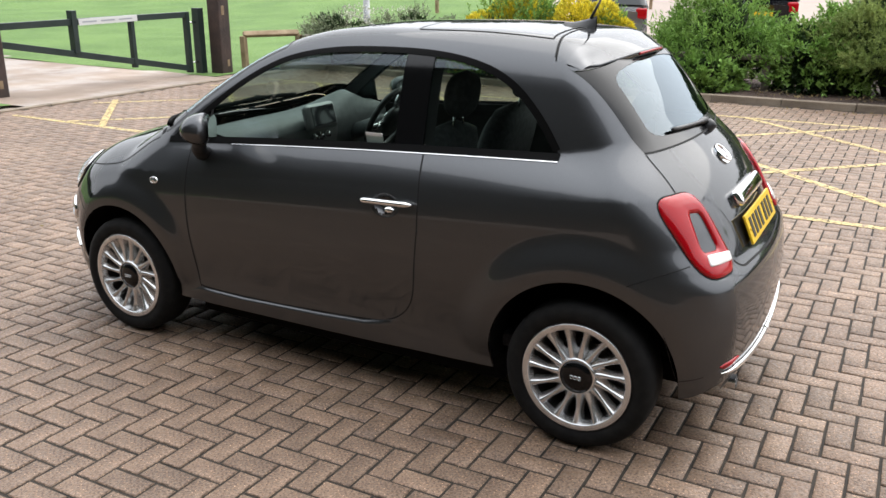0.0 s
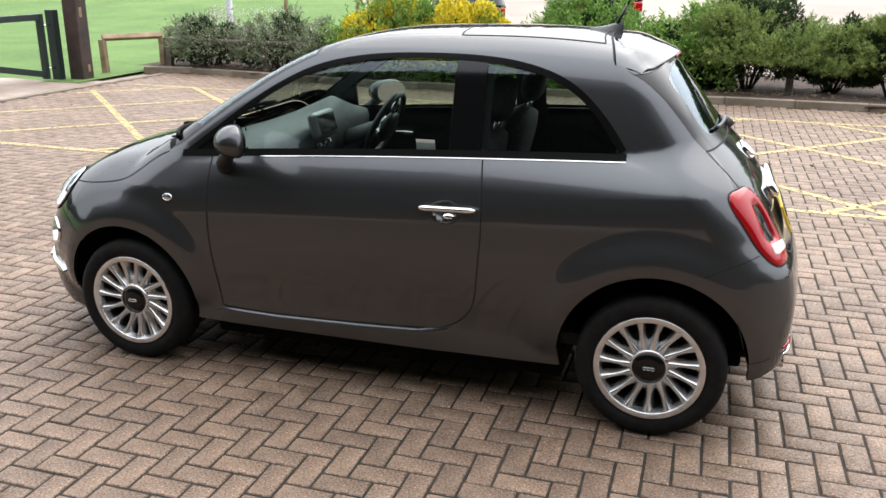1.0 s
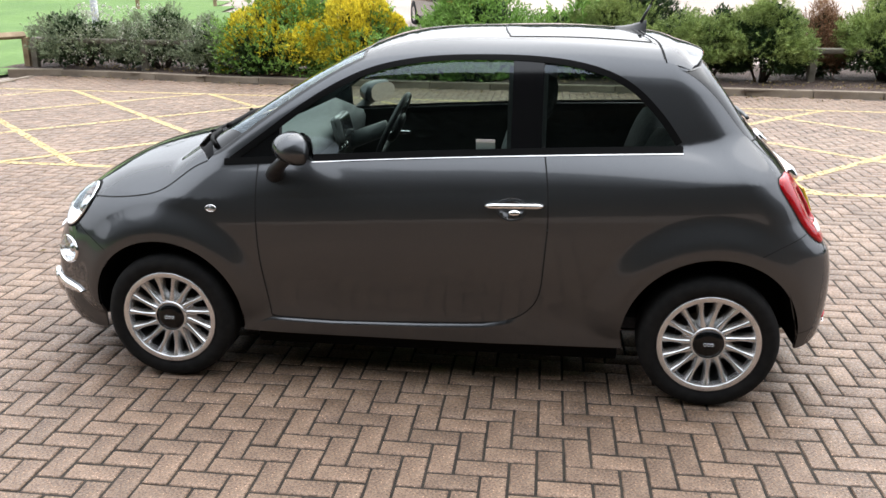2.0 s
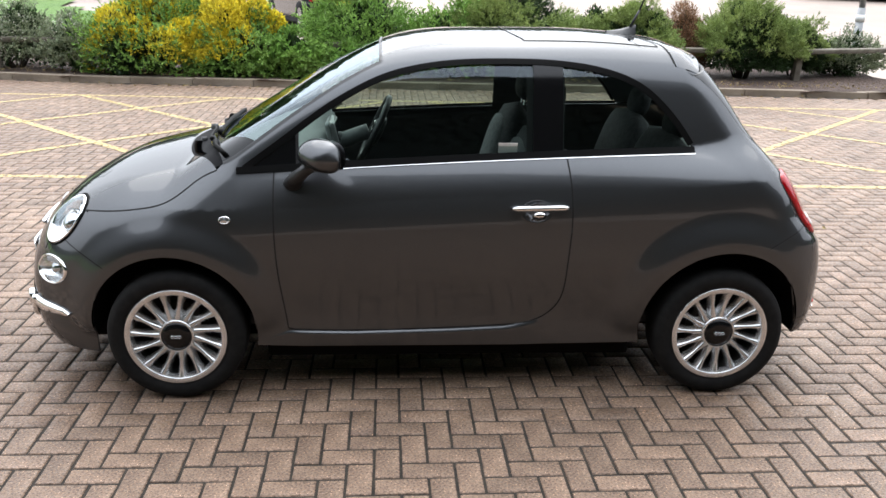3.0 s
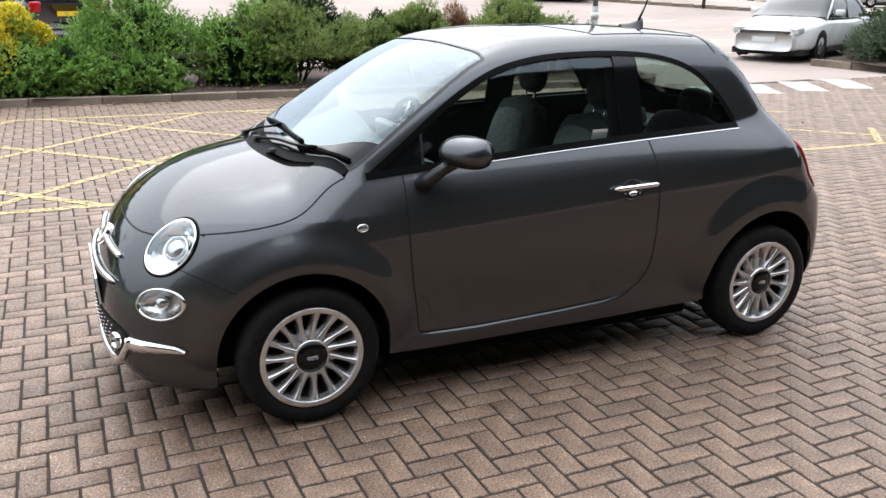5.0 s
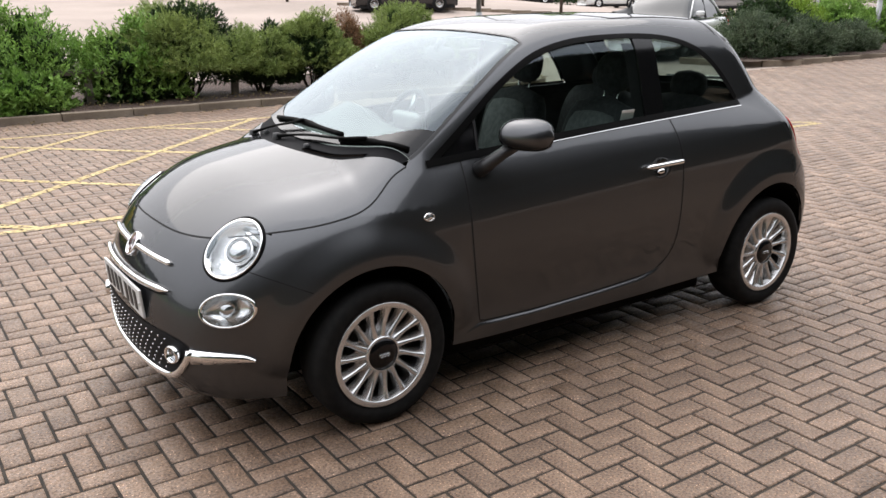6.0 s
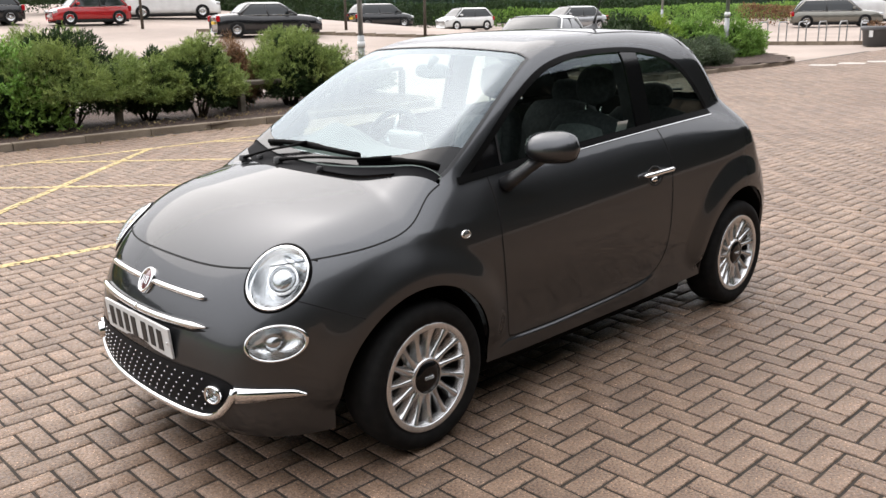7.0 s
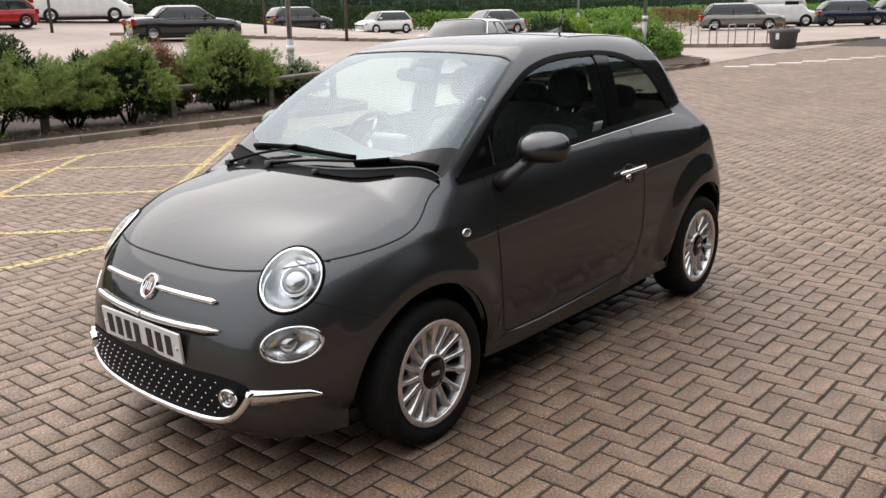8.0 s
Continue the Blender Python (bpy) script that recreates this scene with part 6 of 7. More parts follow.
def parked_car(x, y, heading, paint, label, L=4.3, W=1.75, H=1.47, hood=0.26, boot=0.05, belt=0.62, hoodz=0.60, bootz=0.66, van=False, chevrons=False, name="parked_car", yellow=False):
    """A car seen from afar: lower body, glasshouse, roof, wheels, lamps and plates. Front towards heading (degrees from +x)."""
    ob = tagged(new(name), label, "van" if van else "car")
    ob.matrix_basis = pose(x, y, float(rise(x, y)) - 0.02, 0, 0, heading)
    g = 0.19
    xs = np.linspace(-L / 2, L / 2, 40)
    f = (xs + L / 2) / L  # 0 at the tail, 1 at the nose
    screen0, screen1 = 1 - hood, 1 - hood - (0.10 if van else 0.17)
    back0, back1 = boot, boot + (0.03 if van else 0.13)
    top = np.interp(f, [0, 0.02, max(0.06, boot), 0.35, screen0 - 0.04, screen0 + 0.02, 0.92, 0.98, 1.0], [bootz * 0.80, bootz * 0.95, bootz, belt, belt, hoodz + 0.02, hoodz * 0.94, hoodz * 0.80, hoodz * 0.62]) * H
    top = np.convolve(np.pad(top, 1, "edge"), (0.25, 0.5, 0.25), "valid")
    half = W / 2 * (1 - 0.16 * np.clip((0.10 - f) / 0.10, 0, 1) ** 2 - 0.30 * np.clip((f - 0.86) / 0.14, 0, 1) ** 2)
    ang = np.linspace(0, 2 * math.pi, 28, endpoint=False)
    v = []
    for xx, h, tz in zip(xs, half, top):
        mid, rz = (tz + g) / 2, (tz - g) / 2
        for a in ang:
            c, s = math.cos(a), math.sin(a)
            v.append((xx, h * np.sign(c) * abs(c) ** 0.28 * (1 - 0.07 * max(0.0, s) ** 2), mid + rz * np.sign(s) * abs(s) ** 0.40))
    faces = grid_faces(40, 28, True) + [tuple(range(28)), tuple(39 * 28 + k for k in range(27, -1, -1))]
    part("body", (v, faces), paint, ob)
    # glasshouse and roof
    gx = np.linspace(back0 + 0.01, screen0, 30)
    prof = smoothstep(back0 - 0.02, back1, gx) ** 0.8 * (1 - smoothstep(screen1, screen0 + 0.03, gx)) ** 0.85
    bz = np.interp(gx, f, top) - 0.05
    hz = bz + (H - bz) * np.clip(prof, 0.02, 1)

    frac = np.clip((hz - bz) / (H - bz), 0, 1)
    w0, w1 = W / 2 * 0.92, W / 2 * (0.88 if van else 0.75)

    def rows(grow, inner):
        """Cross-sections of the glasshouse; inner gives the columns kept."""
        out = []
        for t, b, z, f_ in zip(gx, bz, hz, frac):
            wt = w0 + (w1 - w0) * f_
            sec = [(-w0, b), (-(w0 + wt) / 2 - 0.012, (b + z) / 2), (-wt, z - 0.07 * f_), (-wt * 0.80, z - 0.012 * f_), (0, z + 0.012), (wt * 0.80, z - 0.012 * f_), (wt, z - 0.07 * f_), ((w0 + wt) / 2 + 0.012, (b + z) / 2), (w0, b)]
            out += [(-L / 2 + t * L, y_ * (1 + grow), z_ + grow) for y_, z_ in sec[inner]]
        return out

    part("glasshouse", (rows(0.0, slice(0, 9)), grid_faces(30, 9)), paint if van else DARKGLASS, ob, "dark glass" if not van else "")
    if not van:
        k0, k1 = np.searchsorted(gx, back1 - 0.015), np.searchsorted(gx, screen1 + 0.01)
        part("roof", (rows(0.010, slice(2, 7)), [q for q in grid_faces(30, 5) if k0 <= q[0] // 5 < k1]), paint, ob)
        for s in (-1, 1):
            for ta, tb, mat_, rad in ((screen0 - 0.01, screen1 + 0.01, paint, 0.035), (back0 + 0.02, back1, paint, 0.06), ((back1 + screen1) / 2 + 0.02, (back1 + screen1) / 2, BLACK, 0.035)):
                bm = bmesh.new()
                rod(bm, (-L / 2 + ta * L, s * w0, np.interp(ta, gx, bz)), (-L / 2 + tb * L, s * w1, H - 0.07), rad, rad * 0.7, 6)
                part("pillar", bm, mat_, ob)
            bm = bmesh.new()
            box(bm, 0, 0, 0, L * 0.50, 0.012, 0.02, 0.004)
            tr_ = part("belt_trim", bm, SATIN, ob, smooth=False)
            tr_.matrix_basis = pose(-L / 2 + L * (back1 + screen1) / 2, s * w0 * 1.012, belt * H - 0.03)
    else:
        for s in (-1, 1):
            bm = bmesh.new()
            box(bm, L * 0.5 - L * (hood + 0.20), s * W / 2 * 0.925, H * 0.72, 0.80, 0.06, H * 0.20, 0.02)
            part("cab_window", bm, DARKGLASS, ob, smooth=False)
        bm = bmesh.new()
        box(bm, 0, 0, 0, 0.04, W * 0.78, H * 0.24, 0.015)
        wsn = part("windscreen", bm, DARKGLASS, ob, smooth=False)
        wsn.matrix_basis = pose(L / 2 - L * hood - 0.20, 0, H * 0.80, 0, -40, 0)
    # wheels
    rw = 0.31 if H < 1.6 else 0.34
    for fx in (0.17, 0.80):
        for s in (-1, 1):
            wh = new("wheel")
            wh.parent = ob
            wh.location = (-L / 2 + fx * L, s * (W / 2 - 0.085), rw)
            fl = Matrix.Diagonal((1, s, 1, 1))
            part("tyre", moved(lathe([(rw * 0.62, -0.09), (rw * 0.95, -0.10), (rw, -0.07), (rw, 0.06), (rw * 0.95, 0.095), (rw * 0.62, 0.085)], 24), fl), RUBBER, wh)
            part("rim", moved(lathe([(rw * 0.66, 0.075), (rw * 0.60, 0.088), (rw * 0.48, 0.06), (rw * 0.15, 0.085), (0, 0.088)], 14), fl), ALLOY, wh)
            part("wheel_arch", moved(lathe([(rw * 1.10, 0.088), (rw * 0.9, 0.089)], 26), fl), UNDER, wh)
    # lamps, plates, bumper line
    for s in (-1, 1):
        bm = bmesh.new()
        box(bm, 0, 0, 0, 0.22, 0.34, 0.15, 0.05, segs=3)
        hl = part("headlamp", bm, AMBER, ob)
        hl.matrix_basis = pose(L / 2 - 0.17, s * W * 0.335, hoodz * H * 0.74, 0, 12, s * -22)
        bm = bmesh.new()
        box(bm, 0, 0, 0, 0.16, 0.26, 0.26 if not van else 0.5, 0.05, segs=3)
        tlm = part("tail_lamp", bm, RED_LENS, ob)
        tlm.matrix_basis = pose(-L / 2 + 0.06, s * W * 0.395, bootz * H * 0.78, 0, 0, s * 12)
        bm = bmesh.new()
        box(bm, 0, 0, 0, 0.14, 0.20, 0.13, 0.045, segs=3)
        dm = part("door_mirror", bm, paint, ob)
        dm.matrix_basis = pose(L / 2 - L * (hood + 0.09), s * (W / 2 + 0.07), belt * H + 0.10)
        bm = bmesh.new()
        box(bm, 0, 0, 0, L * 0.46, 0.02, 0.10, 0.008)
        sk = part("side_skirt", bm, UNDER, ob, smooth=False)
        sk.matrix_basis = pose(-0.03 * L, s * (W / 2 - 0.03), 0.21)
    for e, pm in ((1, WHITE_PLATE), (-1, YELLOW_PLATE)):
        bm = bmesh.new()
        box(bm, 0, 0, 0, 0.03, 0.52, 0.11, 0.004)
        pt = part("number_plate", bm, pm, ob, smooth=False)
        pt.matrix_basis = pose(e * L / 2, 0, H * (0.30 if e > 0 else 0.42))
        bm = bmesh.new()
        box(bm, 0, 0, 0, 0.06, W * 0.62, 0.11, 0.03, segs=3)
        gr = part("grille" if e > 0 else "rear_bumper_insert", bm, BLACK if e > 0 else UNDER, ob)
        gr.matrix_basis = pose(e * (L / 2 - 0.03), 0, H * (0.40 if e > 0 else 0.20))
    bm = bmesh.new()
    box(bm, 0, 0, 0.17, L * 0.93, W * 0.86, 0.14, 0.03)
    part("underside", bm, UNDER, ob, smooth=False)
    if chevrons:
        for k in range(-4, 5):
            for s in (-1, 1):
                bm = bmesh.new()
                box(bm, 0, 0, 0, 0.012, 0.95, 0.13, 0.0)
                cv = part("chevron", bm, YELLOW_PLATE if k % 2 else BLACK, ob, smooth=False)
                cv.matrix_basis = pose(-L / 2 - 0.008 - 0.002 * (k % 2), s * W * 0.21, H * 0.52 + 0.15 * k, s * -38, 0, 0)
    return ob


P_BLACK, P_WHITE, P_RED = car_paint("black_car_paint", (0.0025, 0.003, 0.004), 0.0), car_paint("white_car_paint", (0.60, 0.60, 0.59), 0.0), car_paint("red_car_paint", (0.30, 0.008, 0.010), 0.0)
P_SILVER, P_BEIGE, P_BLUE = car_paint("silver_car_paint", (0.3125, 0.3187, 0.325), 0.6), car_paint("pewter_car_paint", (0.1875, 0.1812, 0.1562), 0.6), car_paint("dark_blue_car_paint", (0.009375, 0.01375, 0.02812))
parked_car(18.4, 30.8, -16, P_BLACK, "black four-door saloon parked in the far bay", 4.75, 1.78, 1.43, 0.25, 0.19, 0.65, 0.62, 0.70, name="saloon_car")
parked_car(14.3, 40.2, 176, P_RED, "small red hatchback parked in the far row", 3.7, 1.6, 1.42, 0.22, 0.03, 0.62, 0.60, 0.66, name="hatchback_car")
parked_car(9.8, 42.0, 172, P_BLACK, "black hatchback parked beside a red one", 3.9, 1.65, 1.42, 0.23, 0.03, name="hatchback_car")
parked_car(20.2, 43.0, -24, P_WHITE, "white panel van with yellow and black rear chevrons", 5.0, 2.0, 2.0, 0.14, 0.0, 0.80, 0.52, 0.80, van=True, chevrons=True, name="panel_van")
parked_car(36.0, 44.0, -12, P_BLACK, "black sport utility car parked by the hedge", 4.5, 1.85, 1.62, 0.22, 0.02, 0.62, 0.60, 0.64, name="utility_car")
parked_car(40.4, 40.2, 168, P_WHITE, "small white hatchback parked by the hedge", 3.95, 1.72, 1.48, 0.20, 0.02, 0.62, 0.62, 0.66, name="hatchback_car")
parked_car(40.5, 31.0, 165, P_SILVER, "silver car parked in the middle row", 4.6, 1.8, 1.46, 0.24, 0.10, name="saloon_car")
parked_car(14.9, 12.1, 203, P_WHITE, "white executive saloon parked beyond the crossing", 4.9, 1.86, 1.45, 0.26, 0.17, 0.63, 0.61, 0.68, name="saloon_car")
parked_car(47.8, 17.8, -62, P_BEIGE, "pewter estate car parked behind the cycle stands", 4.75, 1.78, 1.50, 0.24, 0.01, 0.60, 0.58, 0.62, name="estate_car")
parked_car(52.5, 17.2, -60, P_WHITE, "small white delivery van parked in the row", 4.4, 1.82, 1.84, 0.20, 0.0, 0.80, 0.52, 0.80, van=True, name="delivery_van")
parked_car(53.8, 13.4, -58, P_BLUE, "dark blue hatchback parked in the row", 4.2, 1.76, 1.47, 0.22, 0.03, name="hatchback_car")
parked_car(57.2, 11.0, -58, P_BLACK, "black hatchback parked in the row", 4.2, 1.76, 1.47, 0.22, 0.03, name="hatchback_car")
parked_car(-5.3, 19.0, 112, P_SILVER, "silver hatchback parked behind the golden shrub", 4.0, 1.72, 1.47, 0.22, 0.02, name="hatchback_car")
parked_car(-2.3, 21.3, 112, P_BLACK, "dark utility car parked behind the shrubs", 4.5, 1.85, 1.65, 0.22, 0.02, name="utility_car")

# ---- car park furniture ----
GALV = material("galvanised_steel", (0.2625, 0.2687, 0.2687), 0.45, 0.6)
vary(GALV, (0.2125, 0.2188, 0.2188), (0.3, 0.3063, 0.3063), 9)


def lamp_post(x, y, h, label, collar=0.0):
    ob = tagged(new("lamp_post"), label, "lamp post")
    ob.location = (x, y, float(rise(x, y)))
    bm = bmesh.new()
    rod(bm, (0, 0, -0.2), (0, 0, 1.2), 0.075, 0.07, 14)
    part("base_shaft", bm, GALV, ob)
    bm = bmesh.new()
    rod(bm, (0, 0, 1.2), (0, 0, h), 0.055, 0.035, 12)
    part("shaft", bm, GALV, ob)
    if collar:
        bm = bmesh.new()
        rod(bm, (0, 0, collar - 0.06), (0, 0, collar + 0.06), 0.085, 0.08, 14)
        part("collar", bm, WHITE_PLATE, ob, "white collar")
    bm = bmesh.new()
    box(bm, 0.25, 0, h + 0.02, 0.62, 0.22, 0.10, 0.03)
    part("lantern", bm, GALV, ob)


lamp_post(8.31, 11.43, 5.0, "galvanised lamp post with a white collar", 1.02)
lamp_post(20.46, 9.75, 5.0, "galvanised lamp post standing in shrubs", 1.3)
lamp_post(39.0, 23.6, 6.0, "galvanised lamp post in the car park")
lamp_post(-8.5, 12.4, 3.0, "slim grey post behind the flowering shrubs")


def young_tree(x, y, label, seed, h=4.2):
    rng = np.random.default_rng(seed)
    ob = tagged(new("young_tree"), label, "tree")
    ob.location = (x, y, float(rise(x, y)))
    bm = bmesh.new()
    rod(bm, (0, 0, -0.2), (0.03, 0.02, 2.0), 0.075, 0.06, 10)
    rod(bm, (0.03, 0.02, 2.0), (0.0, 0.0, h * 0.85), 0.06, 0.02, 8)
    part("trunk", bm, BARK, ob)
    for k in range(8):
        a = rng.uniform(0, 6.28)
        z = rng.uniform(2.1, h * 0.75)
        bm = bmesh.new()
        rod(bm, (0, 0, z), (0.8 * math.cos(a), 0.8 * math.sin(a), z + 0.6), 0.025, 0.008, 6)
        part("limb", bm, BARK, ob)
    p, d = dome(2600, rng, 1.2, 1.2, 2.3, 0.3)
    part("crown", leaves(p + [0, 0, 2.3], d, 0.12, 0.07, 0.1, rng=rng), LEAF_GREEN, ob, smooth=False)


young_tree(23.9, 32.2, "slim young tree on a car park island", 31)
young_tree(24.3, 26.8, "slim young tree on a car park island", 32)
young_tree(15.5, 37.0, "slim young tree on a car park island", 33)
kerb_run(np.array([17.0, 20.5, 24.0, 27.5]), np.array([34.6, 31.0, 27.2, 24.0]) + 0.0, "low kerb of a car park island")
for (x0, y0), (x1, y1) in (((14.6, 19.3), (19.5, 20.0)), ((14.0, 16.3), (17.6, 16.5)), ((12.6, 13.1), (16.5, 13.3)), ((15.5, 22.4), (20.0, 23.2))):
    marking("bay_line", [(x0, y0), (x1, y1)], 0.10, WPAINT, -0.044, "faint white parking bay line")

# second bed, beyond the crossing
bed2 = resample(np.array([(13.2, 10.2), (13.4, 8.9), (14.3, 8.15), (16.5, 7.90), (18.8, 7.58), (20.0, 7.55), (21.2, 8.0), (22.2, 9.2), (22.4, 11.5)]), 30)
kerb_run(bed2[:, 0], bed2[:, 1], "low kerb round the second planting bed")
land("planting_bed", np.arange(13.3, 22.7, 0.3), np.arange(7.5, 13.5, 0.3), MULCH, 0.10, lambda x, y: y > np.interp(x, bed2[:, 0][5:-6], bed2[:, 1][5:-6]) + 0.05 and x < 22.5 and y < 9.9 + 0.5 * (x - 13.4), "brown bark mulch in the second planting bed", 0.03)
JN = "low spreading grey-green juniper shrub"
shrub(14.7, 9.25, 1.25, 0.9, 1.05, LEAF_JUNIPER, JN, 41, 8000, 0.09, 0.016, 0.4, bare=0.02, name="juniper_shrub")
shrub(16.2, 8.95, 1.15, 0.8, 0.92, LEAF_JUNIPER, JN, 42, 7500, 0.09, 0.016, 0.4, bare=0.02, name="juniper_shrub")
shrub(17.6, 8.85, 1.0, 0.7, 0.80, LEAF_JUNIPER, JN, 43, 6500, 0.09, 0.016, 0.4, bare=0.02, name="juniper_shrub")
BG = "bright green spreading shrub in the second bed"
shrub(16.8, 10.6, 1.2, 0.85, 1.55, LEAF_DARK, "dense dark green shrub in the second bed", 44, 6500, 0.10, 0.04, 0.3, bare=0.02)
shrub(18.0, 11.0, 1.4, 1.0, 1.40, LEAF_LIME, BG, 45, 8000, 0.10, 0.035, 0.3, bare=0.02)
shrub(19.8, 10.6, 1.4, 1.0, 1.30, LEAF_GREEN, BG, 46, 8500, 0.10, 0.035, 0.3, bare=0.02)
shrub(21.3, 10.0, 1.15, 0.9, 1.15, LEAF_GREEN, BG, 47, 7500, 0.10, 0.035, 0.3, bare=0.02)

# cycle stands, planters
for k in range(6):
    cxk, cyk = 30.6 + 0.16 * k, 13.6 - 0.72 * k
    zc_ = float(rise(cxk, cyk))
    pts = [(cxk - 0.35, cyk, zc_), (cxk - 0.35, cyk, zc_ + 0.68), (cxk - 0.27, cyk, zc_ + 0.76), (cxk + 0.27, cyk, zc_ + 0.76), (cxk + 0.35, cyk, zc_ + 0.68), (cxk + 0.35, cyk, zc_)]
    st_ = tagged(new("cycle_stand"), "steel hoop cycle stand", "cycle stand", "row of cycle stands")
    part("hoop", tube(resample(np.array(pts), 30), 0.026, 8, up=(0, 1, 0.01)), GALV, st_)
kerb_run(np.array([28.6, 29.6, 30.5, 36.0]), np.array([15.5, 11.0, 8.9, 7.2]), "low kerb by the cycle stands")
PLANT_POT = material("grey_planter_plastic", (0.08125, 0.08125, 0.08438), 0.6)
for px_, py_ in ((29.3, 8.75), (30.6, 4.6)):
    pt_ = tagged(new("planter"), "large round grey planter tub", "planter")
    pt_.location = (px_, py_, float(rise(px_, py_)) - 0.02)
    part("tub", lathe([(0.0, 0.0), (0.44, 0.0), (0.50, 0.52), (0.56, 0.54), (0.56, 0.66), (0.52, 0.68), (0.50, 0.60), (0.0, 0.60)], 32, "z"), PLANT_POT, pt_)
    rngp = np.random.default_rng(int(px_ * 10))
    p_, d_ = dome(260, rngp, 0.42, 0.42, 0.30)
    part("plant", leaves(p_ + [0, 0, 0.58], d_, 0.09, 0.03, 0.5, rng=rngp), LEAF_BROWN, pt_, smooth=False)
    bm = bmesh.new()
    box(bm, -0.55, 0.02, 0.42, 0.012, 0.13, 0.22, 0.003)
    part("notice", bm, WHITE_PLATE, pt_, "small white notice", smooth=False)


# hedges, sports fence and distance
def hedge(pts, h, depth, mat, label, seed, n, leaf=0.16):
    """A long uneven hedge along plan points."""
    rng = np.random.default_rng(seed)
    run = resample(np.array(pts, float), 200)
    k = rng.integers(0, 199, n)
    base = run[k] + (run[k + 1] - run[k]) * rng.uniform(0, 1, (n, 1))
    hh = h * (0.82 + 0.22 * np.array([noise.noise((a * 0.35, b * 0.35, seed)) for a, b in base]) + 0.10 * np.array([noise.noise((a * 1.3, b * 1.3, seed + 5)) for a, b in base]))
    u = rng.uniform(0, 1, n) ** 0.6
    off = rng.normal(0, 1, (n, 2))
    off /= np.linalg.norm(off, axis=1, keepdims=True)
    w = depth / 2 * np.sqrt(np.maximum(0.05, 1 - (u * 0.92) ** 3)) * rng.uniform(0.7, 1.0, n)
    p = np.stack([base[:, 0] + off[:, 0] * w, base[:, 1] + off[:, 1] * w, rise(base[:, 0], base[:, 1]) + hh * u], -1)
    d = np.concatenate([off, 0.3 + u[:, None]], 1)
    return tagged(link("hedge", leaves(p, d, leaf, leaf * 0.55, 0.1, rng=rng), mat, smooth=False), label, "hedge", kind="stuff")


hedge([(2, 50), (14, 49), (26, 50), (40, 50), (46, 44), (52, 38), (58, 30)], 2.1, 2.2, LEAF_DARK, "long dark green hedge behind the parked cars", 61, 26000, 0.22)
hedge([(44, 46), (50, 38), (56, 29), (60, 22), (64, 14), (68, 4)], 1.5, 1.8, LEAF_GREEN, "lower green hedge along the sports fence", 62, 15000, 0.2)
hedge([(49.0, 24.0), (50.8, 21.5)], 1.5, 1.2, LEAF_BROWN, "reddish-brown hedge beside the cycle stands", 63, 1800, 0.14)
# unseen screen, added to block sky and darken what the car's side reflects
SCREEN_LINE = [(-45, -14), (-20, -12), (0, -11.5), (18, -11.5), (32, -9.5), (44, -5.5), (58, -3)]
hedge(SCREEN_LINE, 13.5, 3.0, LEAF_SHADE, "unseen tall dark tree screen, added to shade the court", 64, 34000, 0.45)
sl = resample(np.array(SCREEN_LINE, float), 90)
# plain dark sheet added behind its leaves, so no sky shows through
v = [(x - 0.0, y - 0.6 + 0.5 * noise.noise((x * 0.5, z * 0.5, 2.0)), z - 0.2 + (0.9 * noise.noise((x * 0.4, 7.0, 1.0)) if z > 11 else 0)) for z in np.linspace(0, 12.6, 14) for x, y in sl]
tagged(link("tree_screen_core", (v, grid_faces(14, 90)), LEAF_SHADE), "dark sheet added to close gaps in the unseen tree screen", kind="structure")
MESHG = material("green_mesh_fence", (0.010, 0.045, 0.030), 0.5)
sf = tagged(new("sports_fence"), "tall dark green weldmesh sports fence", "fence")
fr = resample(np.array([(36.0, 57.0), (50.0, 47.0), (60.0, 36.0), (66.0, 24.0), (72.0, 8.0), (74.0, -8.0)]), 34)
for i, (a, b) in enumerate(zip(fr, fr[1:])):
    z = float(rise(*a))
    bm = bmesh.new()
    rod(bm, (a[0], a[1], z - 0.2), (a[0], a[1], z + 3.2), 0.06, 0.06, 6)
    part("post", bm, MESHG, sf)
    bm = bmesh.new()
    dv = Vector((b[0] - a[0], b[1] - a[1], 0))
    for q in np.linspace(0.05, 3.1, 12):
        rod(bm, (a[0], a[1], z + q), (b[0], b[1], z + q), 0.010, 0.010, 4)
    for q in np.linspace(0.04, 0.96, 22):
        c = Vector((a[0], a[1], z)) + dv * q
        rod(bm, c, c + Vector((0, 0, 3.1)), 0.012, 0.012, 4)
    part("mesh_panel", bm, MESHG, sf)
# added dark ring: fills sky gaps, standing in for the far trees' shaded depth
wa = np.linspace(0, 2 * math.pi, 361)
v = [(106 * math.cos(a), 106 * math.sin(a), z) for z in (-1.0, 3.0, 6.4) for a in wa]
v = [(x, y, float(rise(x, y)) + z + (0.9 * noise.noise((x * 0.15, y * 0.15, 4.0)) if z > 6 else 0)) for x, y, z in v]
tagged(link("backdrop", (v, grid_faces(3, 361)), LEAF_DARK), "plain dark ring added behind the distant tree belt", kind="structure")
rngw = np.random.default_rng(71)
n_w = 30000
aw = rngw.uniform(0, 2 * math.pi, n_w)
rw_ = 100 + rngw.uniform(-10, 14, n_w) + 12 * np.sin(3 * aw)
hw = (5.3 + 0.6 * np.sin(7 * aw) + 0.5 * np.sin(17 * aw + 1) + 0.4 * np.sin(41 * aw)) * rngw.uniform(0, 1, n_w) ** 0.5
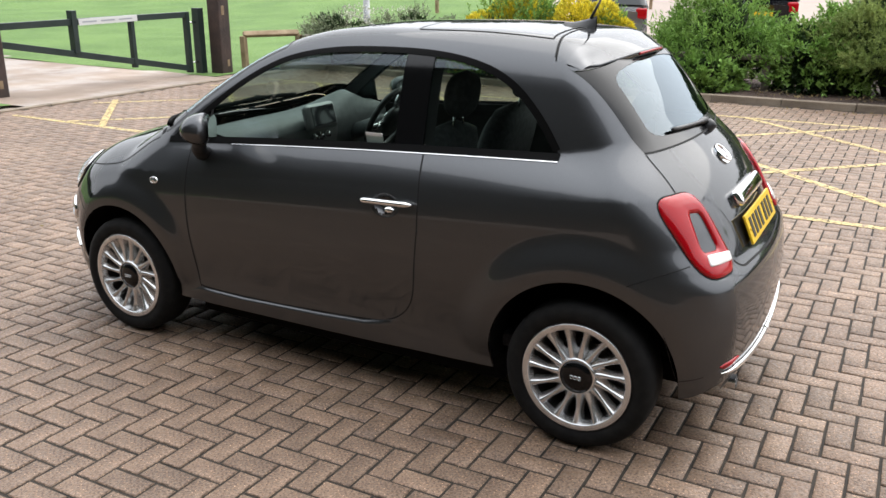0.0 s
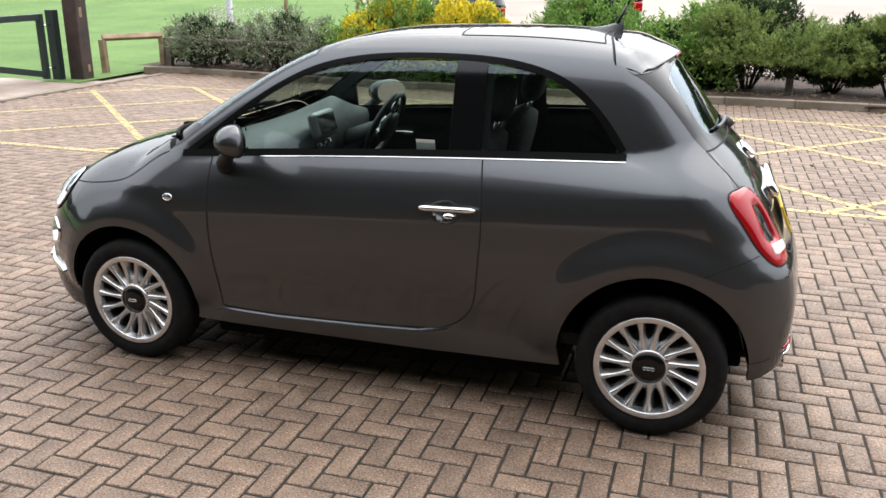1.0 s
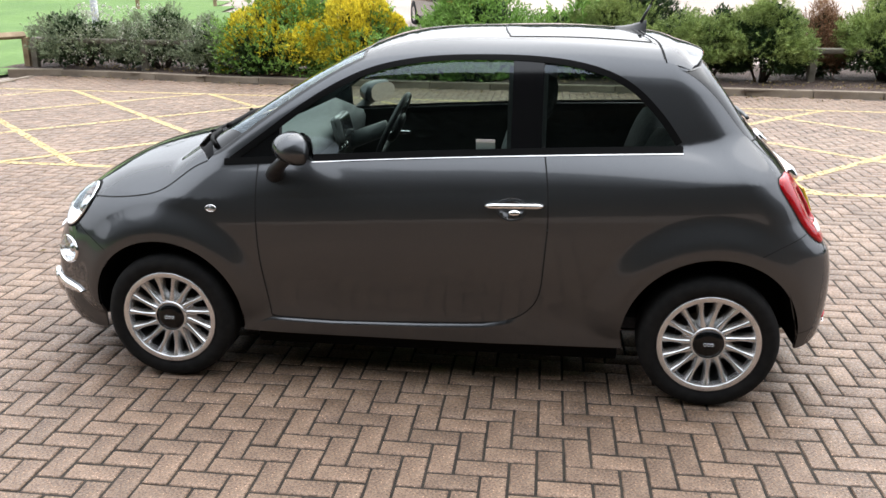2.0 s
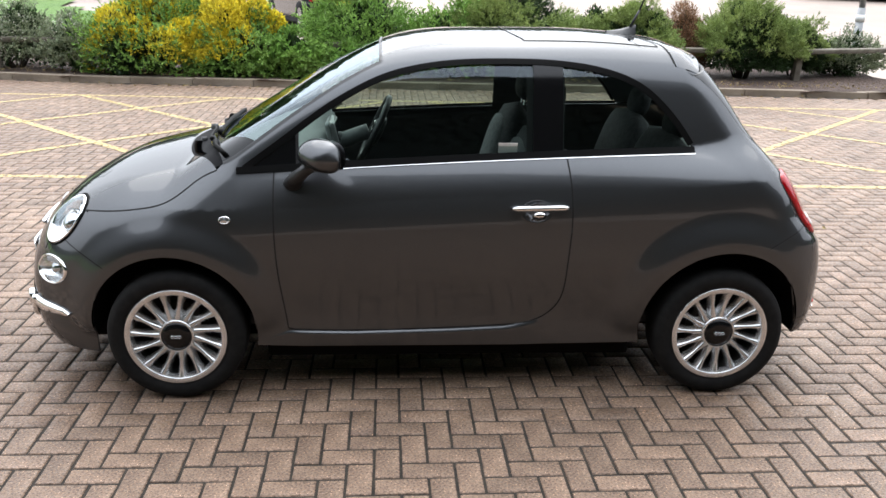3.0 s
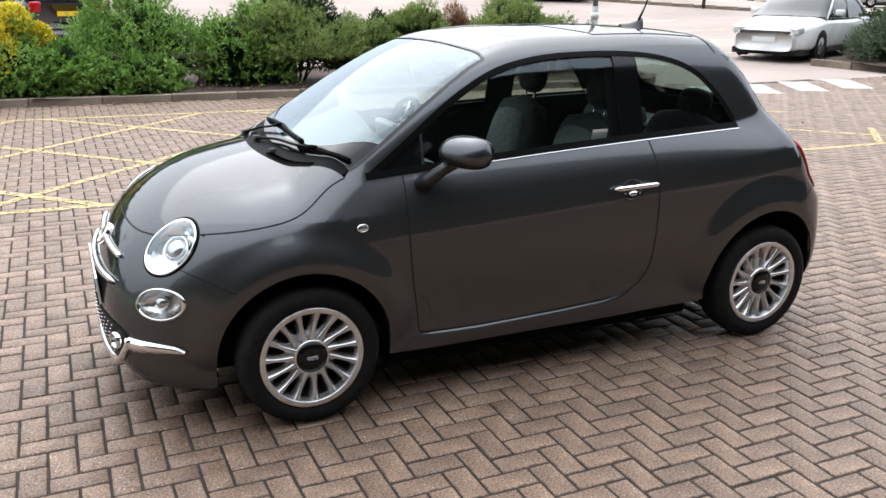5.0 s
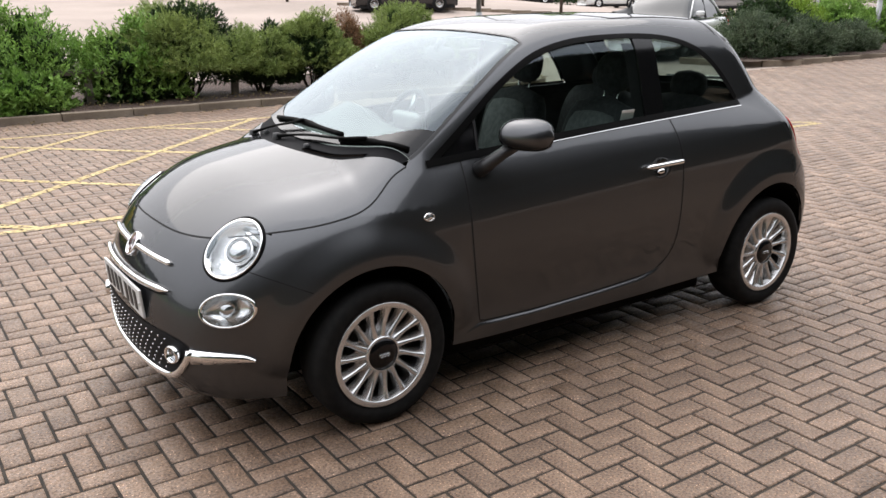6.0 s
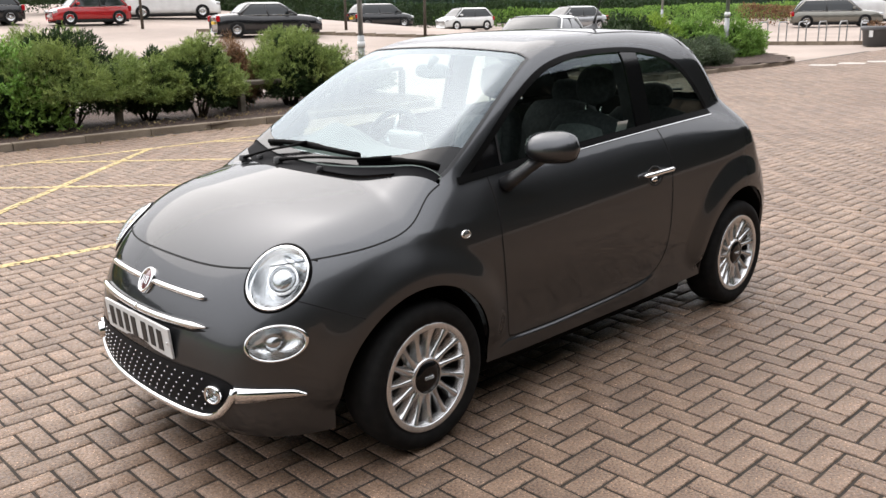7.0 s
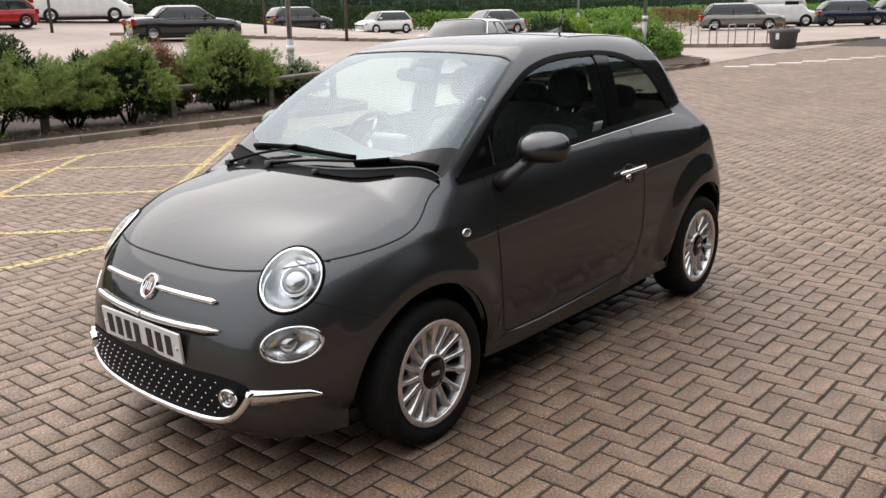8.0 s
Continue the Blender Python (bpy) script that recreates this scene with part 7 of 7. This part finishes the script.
pw = np.stack([rw_ * np.cos(aw), rw_ * np.sin(aw), hw + rise(rw_ * np.cos(aw), rw_ * np.sin(aw))], -1)
dw = np.stack([-np.cos(aw), -np.sin(aw), 0.5 + 0 * aw], -1)
tagged(link("woodland", leaves(pw, dw, 1.9, 1.2, 0.1, rng=rngw), LEAF_DARK, smooth=False), "distant belt of dark green trees", "woodland", kind="stuff")

# dry leaves blown along the kerb and over the paving
rngd = np.random.default_rng(81)
nd = 420
dx_ = rngd.uniform(-8.0, 8.0, nd)
near_kerb = rngd.uniform(0, 1, nd) < 0.75
dy_ = np.where(near_kerb, kerb_y(dx_) - 0.12 - np.abs(rngd.normal(0, 0.22, nd)), rngd.uniform(-4.5, 8.5, nd))
clear = ~((np.abs(dx_) < 2.0) & (np.abs(dy_) < 1.0))
pd = np.stack([dx_, dy_, 0.006 + 0 * dx_], -1)[clear]
dd_ = np.stack([rngd.normal(0, 1, len(pd)), rngd.normal(0, 1, len(pd)), 0.12 + 0 * pd[:, 0]], -1)
LITTER = leaf_mat("dry_leaf", (0.1875, 0.125, 0.05), (0.2875, 0.225, 0.125), 0.8, 0.1)
nb = 900
bx_l = rngd.uniform(-8.0, 8.0, nb)
by_l = kerb_y(bx_l) + 0.10 + np.abs(rngd.normal(0, 0.35, nb))
pb = np.stack([bx_l, by_l, rise(bx_l, by_l) + 0.120 + 0.01 * rngd.uniform(0, 1, nb)], -1)
db = np.stack([rngd.normal(0, 1, nb), rngd.normal(0, 1, nb), 0.15 + 0 * bx_l], -1)
pd, dd_ = np.vstack([pd, pb]), np.vstack([dd_, db])
tagged(link("fallen_leaves", leaves(pd, dd_, 0.045, 0.022, 0.0, rng=rngd), LITTER, smooth=False), "small dry leaves scattered on paving and planting bed", "leaf litter", kind="stuff")


# ---- paving blocks: 90-degree herringbone, 200 x 100 mm ----
def block_mesh():
    """One chamfered block, 18 triangles, long side along x."""
    hx, hy, c, d = 0.0942, 0.0445, 0.0032, 0.030
    rings = [(hx - c, hy - c, 0.0), (hx, hy, -c), (hx, hy, -d)]
    v = [(sx_ * a, sy_ * b, z) for a, b, z in rings for sx_, sy_ in ((-1, -1), (1, -1), (1, 1), (-1, 1))]
    f = [(0, 1, 2, 3)] + [(r * 4 + 4 + k, r * 4 + 4 + (k + 1) % 4, r * 4 + (k + 1) % 4, r * 4 + k) for r in range(2) for k in range(4)]
    return np.array(v), f


BV, BF = block_mesh()
BX0, BY0, U = 0.072, -1.105, 0.1
i0, i1, j0, j1 = -84, 300, -60, 108
ii, jj = np.meshgrid(np.arange(i0, i1), np.arange(j0, j1))
dd = (ii - jj) % 4
flat_i, flat_j = ii[(dd == 0) | (dd == 3)], jj[(dd == 0) | (dd == 3)]
lying = ((flat_i - flat_j) % 4) == 0
cx = BX0 + (flat_i + np.where(lying, 1.0, 0.5)) * U
cy = BY0 + (flat_j + np.where(lying, 0.5, 1.0)) * U
inside_court = (cx > -8.2) & (cy < np.where(cx < 8.3, kerb_y(cx) - 0.16, 7.95 - 0.02 * (cx - 8.3)))
cx, cy, lying = cx[inside_court], cy[inside_court], lying[inside_court]
rng = np.random.default_rng(7)
cz = rise(cx, cy) + rng.normal(0, 0.0009, len(cx))
tilt = rng.normal(0, 0.007, (len(cx), 2))
spin = rng.normal(0, 0.010, len(cx))
court = tagged(new("block_paving"), "grey-brown herringbone block paving with dark joints", kind="structure")
near = (np.abs(cx + 0.1) < 2.75) & (cy > -2.02) & (cy < -1.05)
bme = bpy.data.meshes.new("paving_block")
bme.from_pydata(BV.tolist(), [], BF)
bme.materials.append(PAVER)
for k in np.nonzero(near)[0][:300]:
    ob = new("paving_block", bme)
    ob.parent = court
    ob.matrix_basis = pose(cx[k], cy[k], cz[k], math.degrees(tilt[k, 0]) * 0.5, math.degrees(tilt[k, 1]) * 0.5, math.degrees(spin[k]) + (0 if lying[k] else 90))
rest = np.nonzero(~near)[0]
ang = spin[rest] + np.where(lying[rest], 0, math.pi / 2)
ca, sa = np.cos(ang)[:, None], np.sin(ang)[:, None]
vx = BV[None, :, 0] * ca - BV[None, :, 1] * sa
vy = BV[None, :, 0] * sa + BV[None, :, 1] * ca
vz = BV[None, :, 2] + vx * tilt[rest, :1] * 0.5 + vy * tilt[rest, 1:] * 0.5 + cz[rest][:, None]
V = np.stack([vx + cx[rest][:, None], vy + cy[rest][:, None], vz], -1).reshape(-1, 3)
F = (np.array(BF)[None] + (np.arange(len(rest)) * len(BV))[:, None, None]).reshape(-1, 4)
rme = bpy.data.meshes.new("paving_blocks_field")
rme.vertices.add(len(V))
rme.vertices.foreach_set("co", V.ravel())
rme.loops.add(F.size)
rme.loops.foreach_set("vertex_index", F.ravel())
rme.polygons.add(len(F))
rme.polygons.foreach_set("loop_start", np.arange(0, F.size, 4))
rme.update(calc_edges=True)
rme.materials.append(PAVER_FAR)
fld = tagged(new("paving_blocks_field", rme), kind="stuff")
fld.parent = court
